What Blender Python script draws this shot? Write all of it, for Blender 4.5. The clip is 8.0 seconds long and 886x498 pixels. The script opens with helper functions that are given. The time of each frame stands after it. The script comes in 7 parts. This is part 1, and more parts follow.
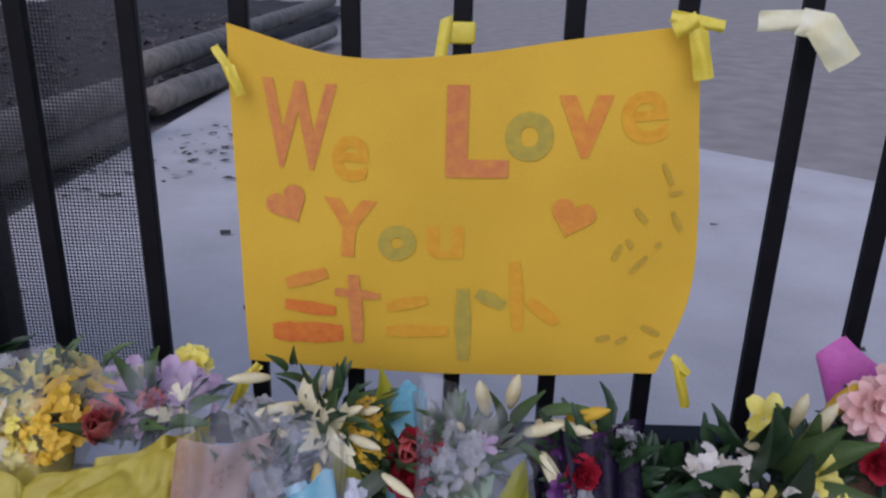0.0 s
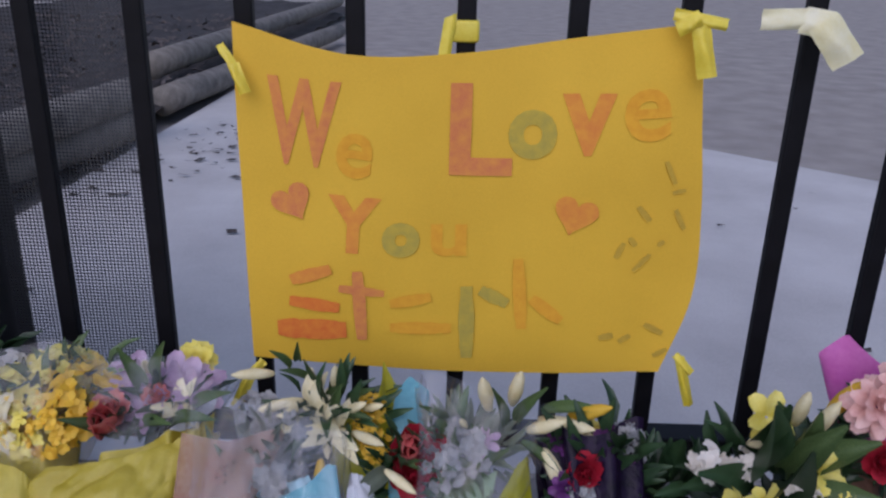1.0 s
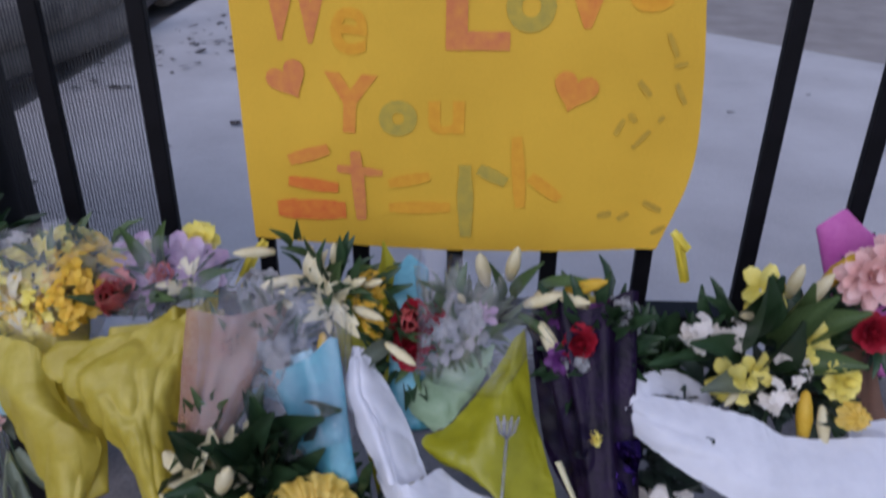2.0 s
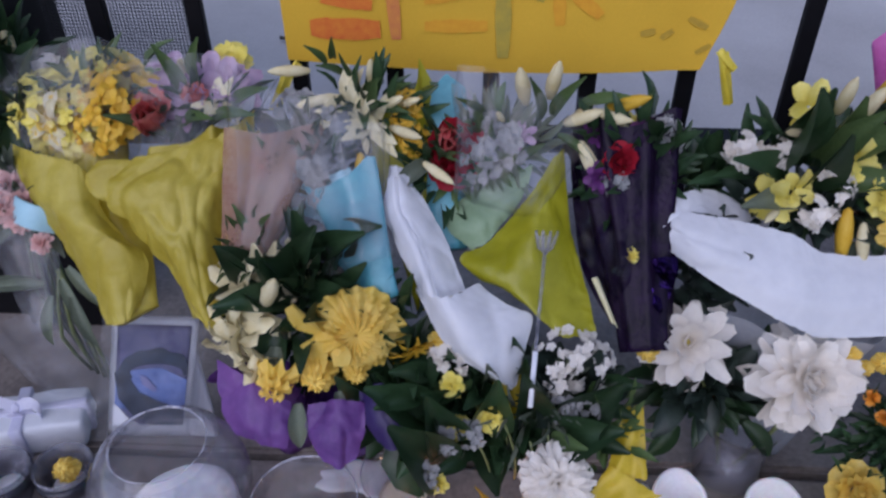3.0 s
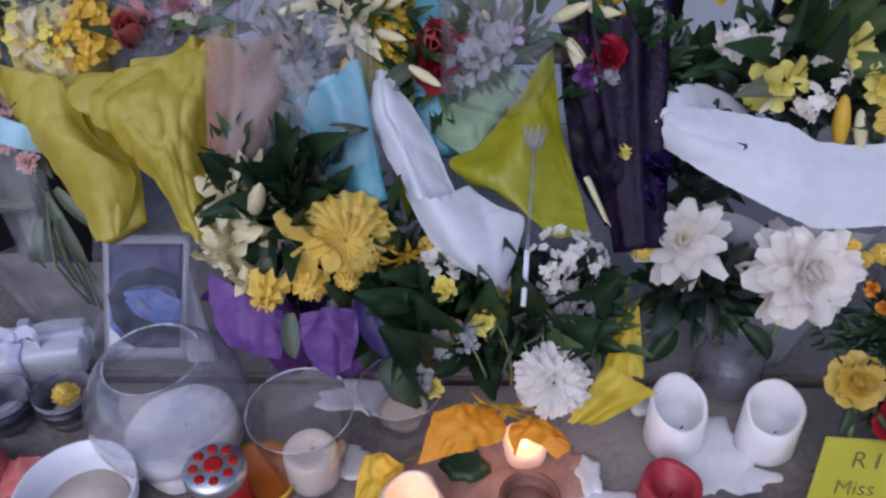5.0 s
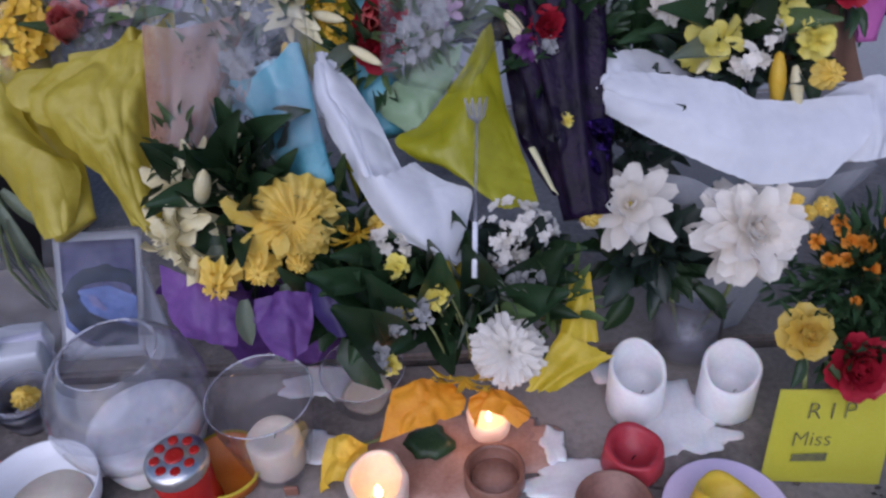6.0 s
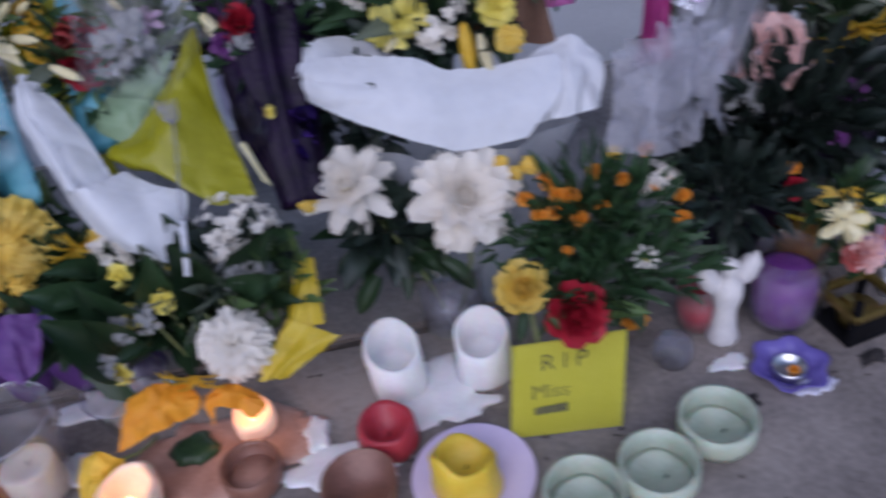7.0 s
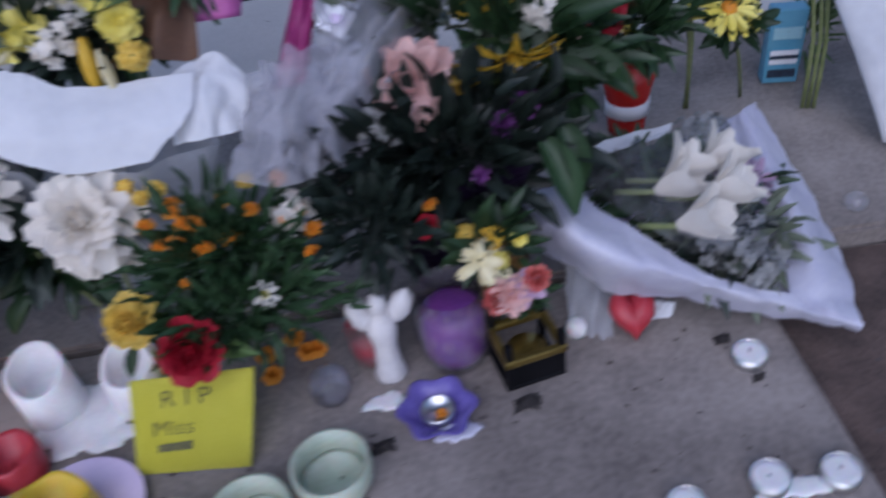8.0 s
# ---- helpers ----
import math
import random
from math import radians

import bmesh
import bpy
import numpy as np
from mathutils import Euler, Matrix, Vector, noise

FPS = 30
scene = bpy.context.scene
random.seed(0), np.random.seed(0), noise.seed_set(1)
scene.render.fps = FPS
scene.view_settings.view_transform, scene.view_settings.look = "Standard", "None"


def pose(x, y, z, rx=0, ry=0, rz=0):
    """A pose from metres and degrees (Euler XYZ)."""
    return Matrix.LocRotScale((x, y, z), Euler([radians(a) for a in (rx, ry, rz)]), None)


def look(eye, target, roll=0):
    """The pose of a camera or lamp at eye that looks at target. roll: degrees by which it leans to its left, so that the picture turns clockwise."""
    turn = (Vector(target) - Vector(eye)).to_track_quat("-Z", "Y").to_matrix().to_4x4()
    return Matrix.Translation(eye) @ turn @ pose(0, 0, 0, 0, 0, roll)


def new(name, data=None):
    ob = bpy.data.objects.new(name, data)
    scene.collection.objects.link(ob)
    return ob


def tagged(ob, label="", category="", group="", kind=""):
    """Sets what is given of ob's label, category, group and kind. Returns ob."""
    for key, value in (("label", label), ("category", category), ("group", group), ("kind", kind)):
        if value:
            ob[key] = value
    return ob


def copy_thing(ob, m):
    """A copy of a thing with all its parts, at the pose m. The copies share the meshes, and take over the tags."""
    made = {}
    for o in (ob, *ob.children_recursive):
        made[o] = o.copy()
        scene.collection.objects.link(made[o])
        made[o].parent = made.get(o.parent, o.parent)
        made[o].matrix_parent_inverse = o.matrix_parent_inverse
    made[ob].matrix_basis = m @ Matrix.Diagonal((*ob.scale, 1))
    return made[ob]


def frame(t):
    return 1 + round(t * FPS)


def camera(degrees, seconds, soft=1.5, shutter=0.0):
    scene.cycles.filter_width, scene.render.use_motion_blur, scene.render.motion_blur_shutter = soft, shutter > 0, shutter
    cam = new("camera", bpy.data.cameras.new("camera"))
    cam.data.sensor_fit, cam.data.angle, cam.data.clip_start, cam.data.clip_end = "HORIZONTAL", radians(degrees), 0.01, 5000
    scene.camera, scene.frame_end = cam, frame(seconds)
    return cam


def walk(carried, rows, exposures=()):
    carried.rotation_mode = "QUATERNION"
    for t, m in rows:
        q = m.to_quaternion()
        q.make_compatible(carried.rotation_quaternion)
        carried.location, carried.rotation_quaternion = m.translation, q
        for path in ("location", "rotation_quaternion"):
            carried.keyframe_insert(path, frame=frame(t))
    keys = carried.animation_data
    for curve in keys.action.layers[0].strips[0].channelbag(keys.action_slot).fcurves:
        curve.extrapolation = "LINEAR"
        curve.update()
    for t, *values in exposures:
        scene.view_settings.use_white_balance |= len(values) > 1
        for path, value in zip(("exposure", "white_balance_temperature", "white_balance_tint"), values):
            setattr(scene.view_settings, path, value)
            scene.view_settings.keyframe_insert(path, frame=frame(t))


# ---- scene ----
cam = camera(58.4, 8.0, 2.4, 0.5)
PATH = [
    (0, (-0.017, -0.91, 0.933), (-0.014, 0.964, 0.235), 1.5),
    (0.5, (-0.023, -0.911, 0.94), (-0.008, 0.96, 0.232), 1.6),
    (1, (-0.013, -0.915, 0.931), (-0.027, 0.96, 0.234), 1.5),
    (2.5, (0.002, -0.936, 0.892), (-0.043, 0.728, -0.216), 0.2),
    (3, (-0.015, -0.947, 0.869), (-0.096, 0.632, -0.357), -0.3),
    (3.5, (-0.018, -0.942, 0.868), (-0.113, 0.607, -0.394), -0.6),
    (4, (-0.015, -0.965, 0.831), (-0.114, 0.577, -0.44), -2.0),
    (4.5, (-0.009, -0.976, 0.812), (-0.113, 0.562, -0.462), -2.4),
    (6, (0.04, -1.002, 0.782), (-0.02, 0.535, -0.496), -4.8),
    (6.5, (0.082, -1.015, 0.768), (0.116, 0.541, -0.487), -6.9),
    (7, (0.289, -1.059, 0.733), (0.342, 0.51, -0.506), -9.6),
    (7.5, (0.479, -1.094, 0.714), (0.548, 0.459, -0.546), -9.5),
    (8, (0.701, -1.034, 0.703), (0.726, 0.498, -0.583), -8.2),
]
walk(cam, [(t, look(eye, target, roll)) for t, eye, target, roll in PATH], [(0, -0.08, 6080, 24), (1.2, -0.08, 6080, 24), (2.5, -0.14, 5900, 24), (6.5, -0.14, 5900, 24), (8, -0.10, 5750, 21)])

# world, sun, exposure
EXPOSURE = 0.0
world = bpy.data.worlds.new("overcast_sky")
scene.world = world
world.use_nodes = True
wn = world.node_tree.nodes
sky = wn.new("ShaderNodeTexSky")
sky.sky_type = 'NISHITA'
sky.sun_disc = False
sky.sun_elevation, sky.sun_rotation = radians(42), radians(197)
sky.air_density, sky.dust_density = 1.1, 1.2
world.node_tree.links.new(sky.outputs[0], wn["Background"].inputs[0])
wn["Background"].inputs[1].default_value = 0.13
sun = new("sun", bpy.data.lights.new("sun", 'SUN'))
sun.data.energy, sun.data.angle, sun.data.color = 1.5, radians(70), (0.93, 0.95, 1.0)
sun.matrix_world = look((-1.5, -5, 5.2), (0, 0, 0))
scene.view_settings.exposure = EXPOSURE


# the two burning candles
for at, power in (((-0.073, -0.501, 0.066), 0.035), ((0.054, -0.418, 0.052), 0.07)):
    glow = new("candle_light", bpy.data.lights.new("candle_light", 'POINT'))
    glow.data.energy, glow.data.color, glow.data.shadow_soft_size = power, (1.0, 0.52, 0.24), 0.008
    glow.location = at


# ---------- materials ----------
def nodes_of(name):
    m = bpy.data.materials.new(name)
    m.use_nodes = True
    nt = m.node_tree
    return m, nt, nt.nodes["Principled BSDF"], nt.nodes["Material Output"]


def surface(name, c1, c2, rough=0.6, scale=60.0, fine=400.0, bump=0.15, metal=0.0, sheer=0.0, spread=0.0, coat=0.0, depth=0.002, alpha=1.0, streak=1.0, sss=0.0):
    """Two-scale mottled surface; sheer: share of light let through; spread: brightness change from piece to piece."""
    m, nt, p, out = nodes_of(name)
    n, l = nt.nodes, nt.links
    tc = n.new("ShaderNodeTexCoord")
    mp = n.new("ShaderNodeMapping")
    mp.inputs["Scale"].default_value = (1, 1, streak)
    l.new(tc.outputs["Object"], mp.inputs[0])
    big, small = n.new("ShaderNodeTexNoise"), n.new("ShaderNodeTexNoise")
    big.inputs["Scale"].default_value, big.inputs["Detail"].default_value = scale, 4
    small.inputs["Scale"].default_value, small.inputs["Detail"].default_value = fine, 3
    for t in (big, small):
        l.new(mp.outputs[0], t.inputs["Vector"])
    add = n.new("ShaderNodeMath")
    add.operation = 'MULTIPLY_ADD'
    l.new(small.outputs[0], add.inputs[0])
    add.inputs[1].default_value = 0.45
    l.new(big.outputs[0], add.inputs[2])
    ramp = n.new("ShaderNodeValToRGB")
    ramp.color_ramp.elements[0].position, ramp.color_ramp.elements[1].position = 0.5, 0.95
    ramp.color_ramp.elements[0].color, ramp.color_ramp.elements[1].color = (*c1, 1), (*c2, 1)
    l.new(add.outputs[0], ramp.inputs[0])
    colour = ramp.outputs[0]
    if spread:
        info, mr, hsv = n.new("ShaderNodeObjectInfo"), n.new("ShaderNodeMapRange"), n.new("ShaderNodeHueSaturation")
        l.new(info.outputs["Random"], mr.inputs[0])
        mr.inputs[3].default_value, mr.inputs[4].default_value = 1 - spread, 1 + spread
        l.new(mr.outputs[0], hsv.inputs["Value"])
        l.new(colour, hsv.inputs["Color"])
        colour = hsv.outputs[0]
    l.new(colour, p.inputs["Base Color"])
    p.inputs["Roughness"].default_value, p.inputs["Metallic"].default_value = rough, metal
    p.inputs["Coat Weight"].default_value = coat
    if sss:
        p.inputs["Subsurface Weight"].default_value, p.inputs["Subsurface Scale"].default_value = sss, 0.01
    b = n.new("ShaderNodeBump")
    b.inputs["Strength"].default_value, b.inputs["Distance"].default_value = bump, depth
    l.new(add.outputs[0], b.inputs["Height"])
    l.new(b.outputs[0], p.inputs["Normal"])
    last = p.outputs[0]
    if sheer:
        tr, mix = n.new("ShaderNodeBsdfTranslucent"), n.new("ShaderNodeMixShader")
        l.new(colour, tr.inputs[0])
        mix.inputs[0].default_value = sheer
        l.new(last, mix.inputs[1])
        l.new(tr.outputs[0], mix.inputs[2])
        last = mix.outputs[0]
    if alpha < 1:
        tp, mix = n.new("ShaderNodeBsdfTransparent"), n.new("ShaderNodeMixShader")
        mix.inputs[0].default_value = alpha
        l.new(tp.outputs[0], mix.inputs[1])
        l.new(last, mix.inputs[2])
        last = mix.outputs[0]
    l.new(last, out.inputs[0])
    return m


def clear(name, tint, haze=0.06, rough=0.08, ior=1.45, haze_colour=(0.8, 0.82, 0.9), crinkle=0.0):
    """Thin clear wall: see-through, with Fresnel gloss and a little haze."""
    m, nt, p, out = nodes_of(name)
    n, l = nt.nodes, nt.links
    tp, gl, df = n.new("ShaderNodeBsdfTransparent"), n.new("ShaderNodeBsdfGlossy"), n.new("ShaderNodeBsdfDiffuse")
    tp.inputs[0].default_value = (*tint, 1)
    gl.inputs["Roughness"].default_value = rough
    df.inputs[0].default_value = (*haze_colour, 1)
    fr, pw, ml = n.new("ShaderNodeLayerWeight"), n.new("ShaderNodeMath"), n.new("ShaderNodeMath")
    fr.inputs[0].default_value = 0.5
    pw.operation, ml.operation = 'POWER', 'MULTIPLY_ADD'
    pw.inputs[1].default_value = 3.0
    l.new(fr.outputs["Facing"], pw.inputs[0])
    l.new(pw.outputs[0], ml.inputs[0])
    ml.inputs[1].default_value, ml.inputs[2].default_value = (ior - 1) * 1.1, (ior - 1) * 0.08
    tc, ns, mr = n.new("ShaderNodeTexCoord"), n.new("ShaderNodeTexNoise"), n.new("ShaderNodeMapRange")
    ns.inputs["Scale"].default_value, ns.inputs["Detail"].default_value = 35, 4
    l.new(tc.outputs["Object"], ns.inputs["Vector"])
    l.new(ns.outputs[0], mr.inputs[0])
    mr.inputs[1].default_value, mr.inputs[2].default_value = 0.4, 0.7
    mr.inputs[3].default_value, mr.inputs[4].default_value = haze * 0.4, haze * 1.8
    m1, m2 = n.new("ShaderNodeMixShader"), n.new("ShaderNodeMixShader")
    l.new(mr.outputs[0], m1.inputs[0])
    l.new(tp.outputs[0], m1.inputs[1])
    l.new(df.outputs[0], m1.inputs[2])
    l.new(ml.outputs[0], m2.inputs[0])
    l.new(m1.outputs[0], m2.inputs[1])
    l.new(gl.outputs[0], m2.inputs[2])
    if crinkle:
        b = n.new("ShaderNodeBump")
        b.inputs["Strength"].default_value, b.inputs["Distance"].default_value = crinkle, 0.004
        l.new(ns.outputs[0], b.inputs["Height"])
        l.new(b.outputs[0], gl.inputs["Normal"])
        l.new(b.outputs[0], fr.inputs["Normal"])
    l.new(m2.outputs[0], out.inputs[0])
    return m


def glowing(name, colour, strength):
    m, nt, p, out = nodes_of(name)
    p.inputs["Base Color"].default_value = (*colour, 1)
    p.inputs["Emission Color"].default_value = (*colour, 1)
    p.inputs["Emission Strength"].default_value = strength
    return m


def perforated(name, pitch, hole):
    m, nt, p, out = nodes_of(name)
    n, l = nt.nodes, nt.links
    tc, sc, fr, sub, mask, ln, lt = (n.new("ShaderNodeTexCoord"), *[n.new("ShaderNodeVectorMath") for _ in range(5)], n.new("ShaderNodeMath"))
    sc.operation, fr.operation, sub.operation, mask.operation, ln.operation = 'SCALE', 'FRACTION', 'SUBTRACT', 'MULTIPLY', 'LENGTH'
    sc.inputs["Scale"].default_value = 1 / pitch
    sub.inputs[1].default_value, mask.inputs[1].default_value = (0.5, 0.5, 0.5), (1, 0, 1)
    lt.operation = 'LESS_THAN'
    lt.inputs[1].default_value = hole
    chain = [tc.outputs["Object"]]
    for node in (sc, fr, sub, mask, ln):
        l.new(chain[-1], node.inputs[0])
        chain.append(node.outputs["Value"] if node is ln else node.outputs[0])
    l.new(chain[-1], lt.inputs[0])
    tp, mix = n.new("ShaderNodeBsdfTransparent"), n.new("ShaderNodeMixShader")
    p.inputs["Base Color"].default_value = (0.035, 0.036, 0.04, 1)
    p.inputs["Roughness"].default_value = 0.5
    l.new(lt.outputs[0], mix.inputs[0])
    l.new(p.outputs[0], mix.inputs[1])
    l.new(tp.outputs[0], mix.inputs[2])
    l.new(mix.outputs[0], out.inputs[0])
    return m


def petal_mat(name, c1, c2, spread=0.1, sheer=0.25):
    return surface(name, c1, c2, 0.55, 40, 260, 0.2, sheer=sheer, spread=spread, depth=0.001)


M = dict(
    # leaf green darkened: shade deep inside the bunches is put into the colour
    leaf_shaded=surface("blackish_shaded_leaf", (0.010, 0.019, 0.015), (0.026, 0.044, 0.033), 0.5, 50, 260, 0.25, sheer=0.1, spread=0.4),
    film=surface("cloudy_film", (0.45, 0.45, 0.52), (0.70, 0.70, 0.78), 0.35, 22, 120, 0.6, sheer=0.3, alpha=0.42, depth=0.004),
    conc_front=surface("worn_concrete", (0.125, 0.107, 0.098), (0.32, 0.28, 0.255), 0.85, 6, 130, 0.6),
    conc_back=surface("pale_concrete", (0.42, 0.40, 0.385), (0.55, 0.53, 0.51), 0.9, 3, 180, 0.4),
    asphalt=surface("asphalt", (0.22, 0.195, 0.175), (0.33, 0.295, 0.265), 0.9, 4, 220, 0.7),
    soil=surface("damp_soil", (0.05, 0.035, 0.03), (0.13, 0.09, 0.075), 0.95, 20, 190, 1.0, depth=0.006),
    mulch=surface("bark_mulch", (0.012, 0.010, 0.010), (0.052, 0.044, 0.042), 0.95, 30, 120, 1.0, depth=0.01),
    chip=surface("bark_chip", (0.025, 0.020, 0.018), (0.09, 0.076, 0.07), 0.9, 40, 200, 0.5, spread=0.5),
    log=surface("weathered_pine_log", (0.09, 0.08, 0.07), (0.22, 0.20, 0.175), 0.9, 12, 140, 0.6),
    black=surface("black_powder_coat", (0.003, 0.003, 0.004), (0.006, 0.006, 0.008), 0.55, 30, 500, 0.1),
    mesh=perforated("perforated_steel", 0.0046, 0.46),
    card=surface("yellow_card", (0.62, 0.37, 0.020), (0.74, 0.45, 0.03), 0.75, 6, 500, 0.08, sheer=0.06),
    crayon_red=surface("red_crayon", (0.62, 0.20, 0.035), (0.70, 0.30, 0.035), 0.9, 90, 600, 0.1),
    crayon_deep=surface("deep_red_crayon", (0.62, 0.13, 0.02), (0.70, 0.22, 0.025), 0.9, 90, 600, 0.1),
    crayon_orange=surface("orange_crayon", (0.64, 0.29, 0.015), (0.72, 0.37, 0.022), 0.9, 90, 600, 0.1),
    crayon_pink=surface("pink_red_crayon", (0.56, 0.17, 0.06), (0.66, 0.27, 0.05), 0.9, 90, 600, 0.1),
    crayon_green=surface("green_crayon", (0.36, 0.29, 0.05), (0.50, 0.36, 0.04), 0.9, 90, 600, 0.1),
    crayon_dark=surface("dark_pencil", (0.40, 0.26, 0.03), (0.52, 0.33, 0.03), 0.9, 90, 600, 0.1),
    ink=surface("dark_ink", (0.06, 0.06, 0.03), (0.16, 0.15, 0.05), 0.8, 90, 600, 0.1),
    rib_yellow=surface("yellow_ribbon", (0.75, 0.58, 0.03), (0.85, 0.72, 0.10), 0.4, 30, 300, 0.1, sheer=0.25),
    rib_cream=surface("cream_ribbon", (0.80, 0.74, 0.40), (0.88, 0.85, 0.62), 0.4, 30, 300, 0.1, sheer=0.3),
    rib_magenta=surface("magenta_ribbon", (0.20, 0.012, 0.085), (0.34, 0.035, 0.16), 0.3, 30, 300, 0.1, sheer=0.2),
    yellow=surface("yellow_wrapping_paper", (0.46, 0.36, 0.020), (0.66, 0.56, 0.10), 0.38, 9, 70, 0.7, sheer=0.38, depth=0.006),
    lime=surface("olive_lime_paper", (0.30, 0.29, 0.008), (0.42, 0.40, 0.02), 0.28, 9, 70, 0.5, sheer=0.25, depth=0.005),
    cyan=surface("turquoise_paper", (0.055, 0.25, 0.33), (0.13, 0.42, 0.50), 0.35, 14, 90, 0.7, sheer=0.15, depth=0.005),
    cyan_light=surface("pale_turquoise_paper", (0.34, 0.60, 0.70), (0.44, 0.70, 0.78), 0.45, 14, 160, 0.35, sheer=0.15, depth=0.002),
    white=surface("white_tissue_paper", (0.70, 0.72, 0.77), (0.84, 0.86, 0.90), 0.55, 10, 60, 0.5, sheer=0.28, depth=0.005),
    mint=surface("pale_green_paper", (0.24, 0.36, 0.21), (0.34, 0.46, 0.30), 0.45, 14, 160, 0.4, sheer=0.25, depth=0.002),
    sheer_white=surface("sheer_white_net", (0.60, 0.62, 0.68), (0.75, 0.77, 0.82), 0.5, 25, 200, 0.4, sheer=0.3, alpha=0.45, depth=0.003),
    sheer_peach=surface("sheer_peach_net", (0.50, 0.25, 0.17), (0.62, 0.40, 0.32), 0.5, 25, 200, 0.4, sheer=0.3, alpha=0.5, depth=0.003),
    violet_film=clear("violet_film", (0.62, 0.56, 0.74), 0.0, 0.05, 1.16, (0.10, 0.06, 0.2), crinkle=0.35),
    foil=surface("purple_foil", (0.002, 0.001, 0.004), (0.026, 0.008, 0.10), 0.06, 60, 200, 0.9, metal=0.9, depth=0.006),
    foil_dark=surface("dark_plum_foil", (0.003, 0.002, 0.006), (0.016, 0.006, 0.028), 0.38, 30, 160, 0.6, depth=0.005),
    purple=surface("purple_tissue", (0.085, 0.030, 0.17), (0.19, 0.075, 0.29), 0.5, 14, 90, 0.6, sheer=0.2, depth=0.005),
    navy=surface("navy_tissue", (0.018, 0.012, 0.07), (0.04, 0.02, 0.12), 0.5, 14, 160, 0.4, sheer=0.15, depth=0.003),
    brown=surface("brown_paper", (0.09, 0.045, 0.025), (0.16, 0.08, 0.045), 0.6, 14, 160, 0.4, sheer=0.1, depth=0.002),
    pinkpaper=surface("pink_paper", (0.55, 0.10, 0.40), (0.68, 0.20, 0.52), 0.45, 14, 160, 0.3, sheer=0.2, depth=0.002),
    lilac=surface("lilac_white_paper", (0.58, 0.58, 0.74), (0.72, 0.72, 0.82), 0.5, 12, 150, 0.4, sheer=0.25, depth=0.002),
    cello=clear("cellophane", (0.96, 0.965, 0.975), 0.05, 0.16, 1.35, crinkle=0.8),
    glass=clear("clear_glass", (0.975, 0.975, 0.985), 0.10, 0.05, 1.75, (0.62, 0.62, 0.70)),
    glass_rim=clear("thick_glass_edge", (0.9, 0.9, 0.93), 0.38, 0.06, 1.8, (0.72, 0.72, 0.82)),
    smoke_dark=clear("dark_smoky_glass", (0.34, 0.34, 0.40), 0.10, 0.06, 1.5, (0.30, 0.30, 0.36)),
    amber=clear("amber_glass", (0.70, 0.50, 0.26), 0.16, 0.08, 1.45, (0.35, 0.20, 0.07)),
    smoke=clear("smoky_glass", (0.80, 0.81, 0.84), 0.22, 0.08, 1.3, (0.5, 0.5, 0.58)),
    soot=clear("soot_film", (0.9, 0.9, 0.92), 0.22, 0.3, 1.1, (0.42, 0.42, 0.48)),
    wax=surface("white_wax", (0.66, 0.65, 0.66), (0.80, 0.79, 0.80), 0.45, 30, 200, 0.25, sss=0.3),
    wax_warm=surface("ivory_wax", (0.72, 0.60, 0.48), (0.82, 0.72, 0.60), 0.45, 30, 200, 0.25, sss=0.3),
    wax_red=surface("red_wax", (0.34, 0.02, 0.035), (0.48, 0.05, 0.065), 0.4, 30, 200, 0.3, sss=0.2),
    wax_yellow=surface("yellow_wax", (0.68, 0.45, 0.02), (0.80, 0.58, 0.06), 0.45, 30, 200, 0.3, sss=0.2),
    wax_green=surface("pale_green_wax", (0.33, 0.39, 0.29), (0.47, 0.53, 0.43), 0.35, 30, 200, 0.25, sss=0.2),
    wax_purple=surface("purple_wax", (0.11, 0.02, 0.17), (0.20, 0.06, 0.28), 0.35, 30, 200, 0.2, sss=0.2),
    violet=surface("violet_plastic", (0.12, 0.09, 0.35), (0.20, 0.16, 0.5), 0.25, 30, 200, 0.2, sheer=0.2),
    terracotta=surface("terracotta", (0.34, 0.17, 0.12), (0.52, 0.31, 0.24), 0.5, 30, 200, 0.4),
    copper=surface("brown_glazed_clay", (0.16, 0.07, 0.045), (0.28, 0.13, 0.09), 0.35, 30, 200, 0.2),
    chrome=surface("brushed_tin", (0.55, 0.55, 0.56), (0.7, 0.7, 0.7), 0.3, 50, 500, 0.1, metal=1.0),
    brass=surface("aged_brass", (0.16, 0.11, 0.03), (0.42, 0.31, 0.09), 0.3, 30, 300, 0.3, metal=0.8),
    redplastic=surface("red_plastic", (0.46, 0.014, 0.012), (0.58, 0.03, 0.02), 0.25, 30, 300, 0.1, sheer=0.25),
    orangedish=surface("orange_plastic", (0.72, 0.17, 0.01), (0.82, 0.26, 0.02), 0.35, 30, 300, 0.1, sheer=0.2),
    orange=surface("orange_felt", (0.70, 0.25, 0.008), (0.82, 0.36, 0.015), 0.6, 30, 300, 0.3, sheer=0.2),
    gold=surface("golden_yellow_paper", (0.50, 0.37, 0.012), (0.64, 0.48, 0.03), 0.45, 25, 260, 0.4, sheer=0.2),
    china=surface("white_china", (0.72, 0.73, 0.76), (0.78, 0.79, 0.82), 0.2, 30, 300, 0.05),
    lavchina=surface("lilac_china", (0.62, 0.52, 0.72), (0.70, 0.60, 0.78), 0.25, 30, 300, 0.05),
    angel=surface("white_plaster", (0.58, 0.56, 0.57), (0.74, 0.72, 0.72), 0.7, 40, 300, 0.3),
    note=surface("yellow_note_card", (0.70, 0.66, 0.05), (0.78, 0.74, 0.10), 0.6, 8, 400, 0.1, sheer=0.08),
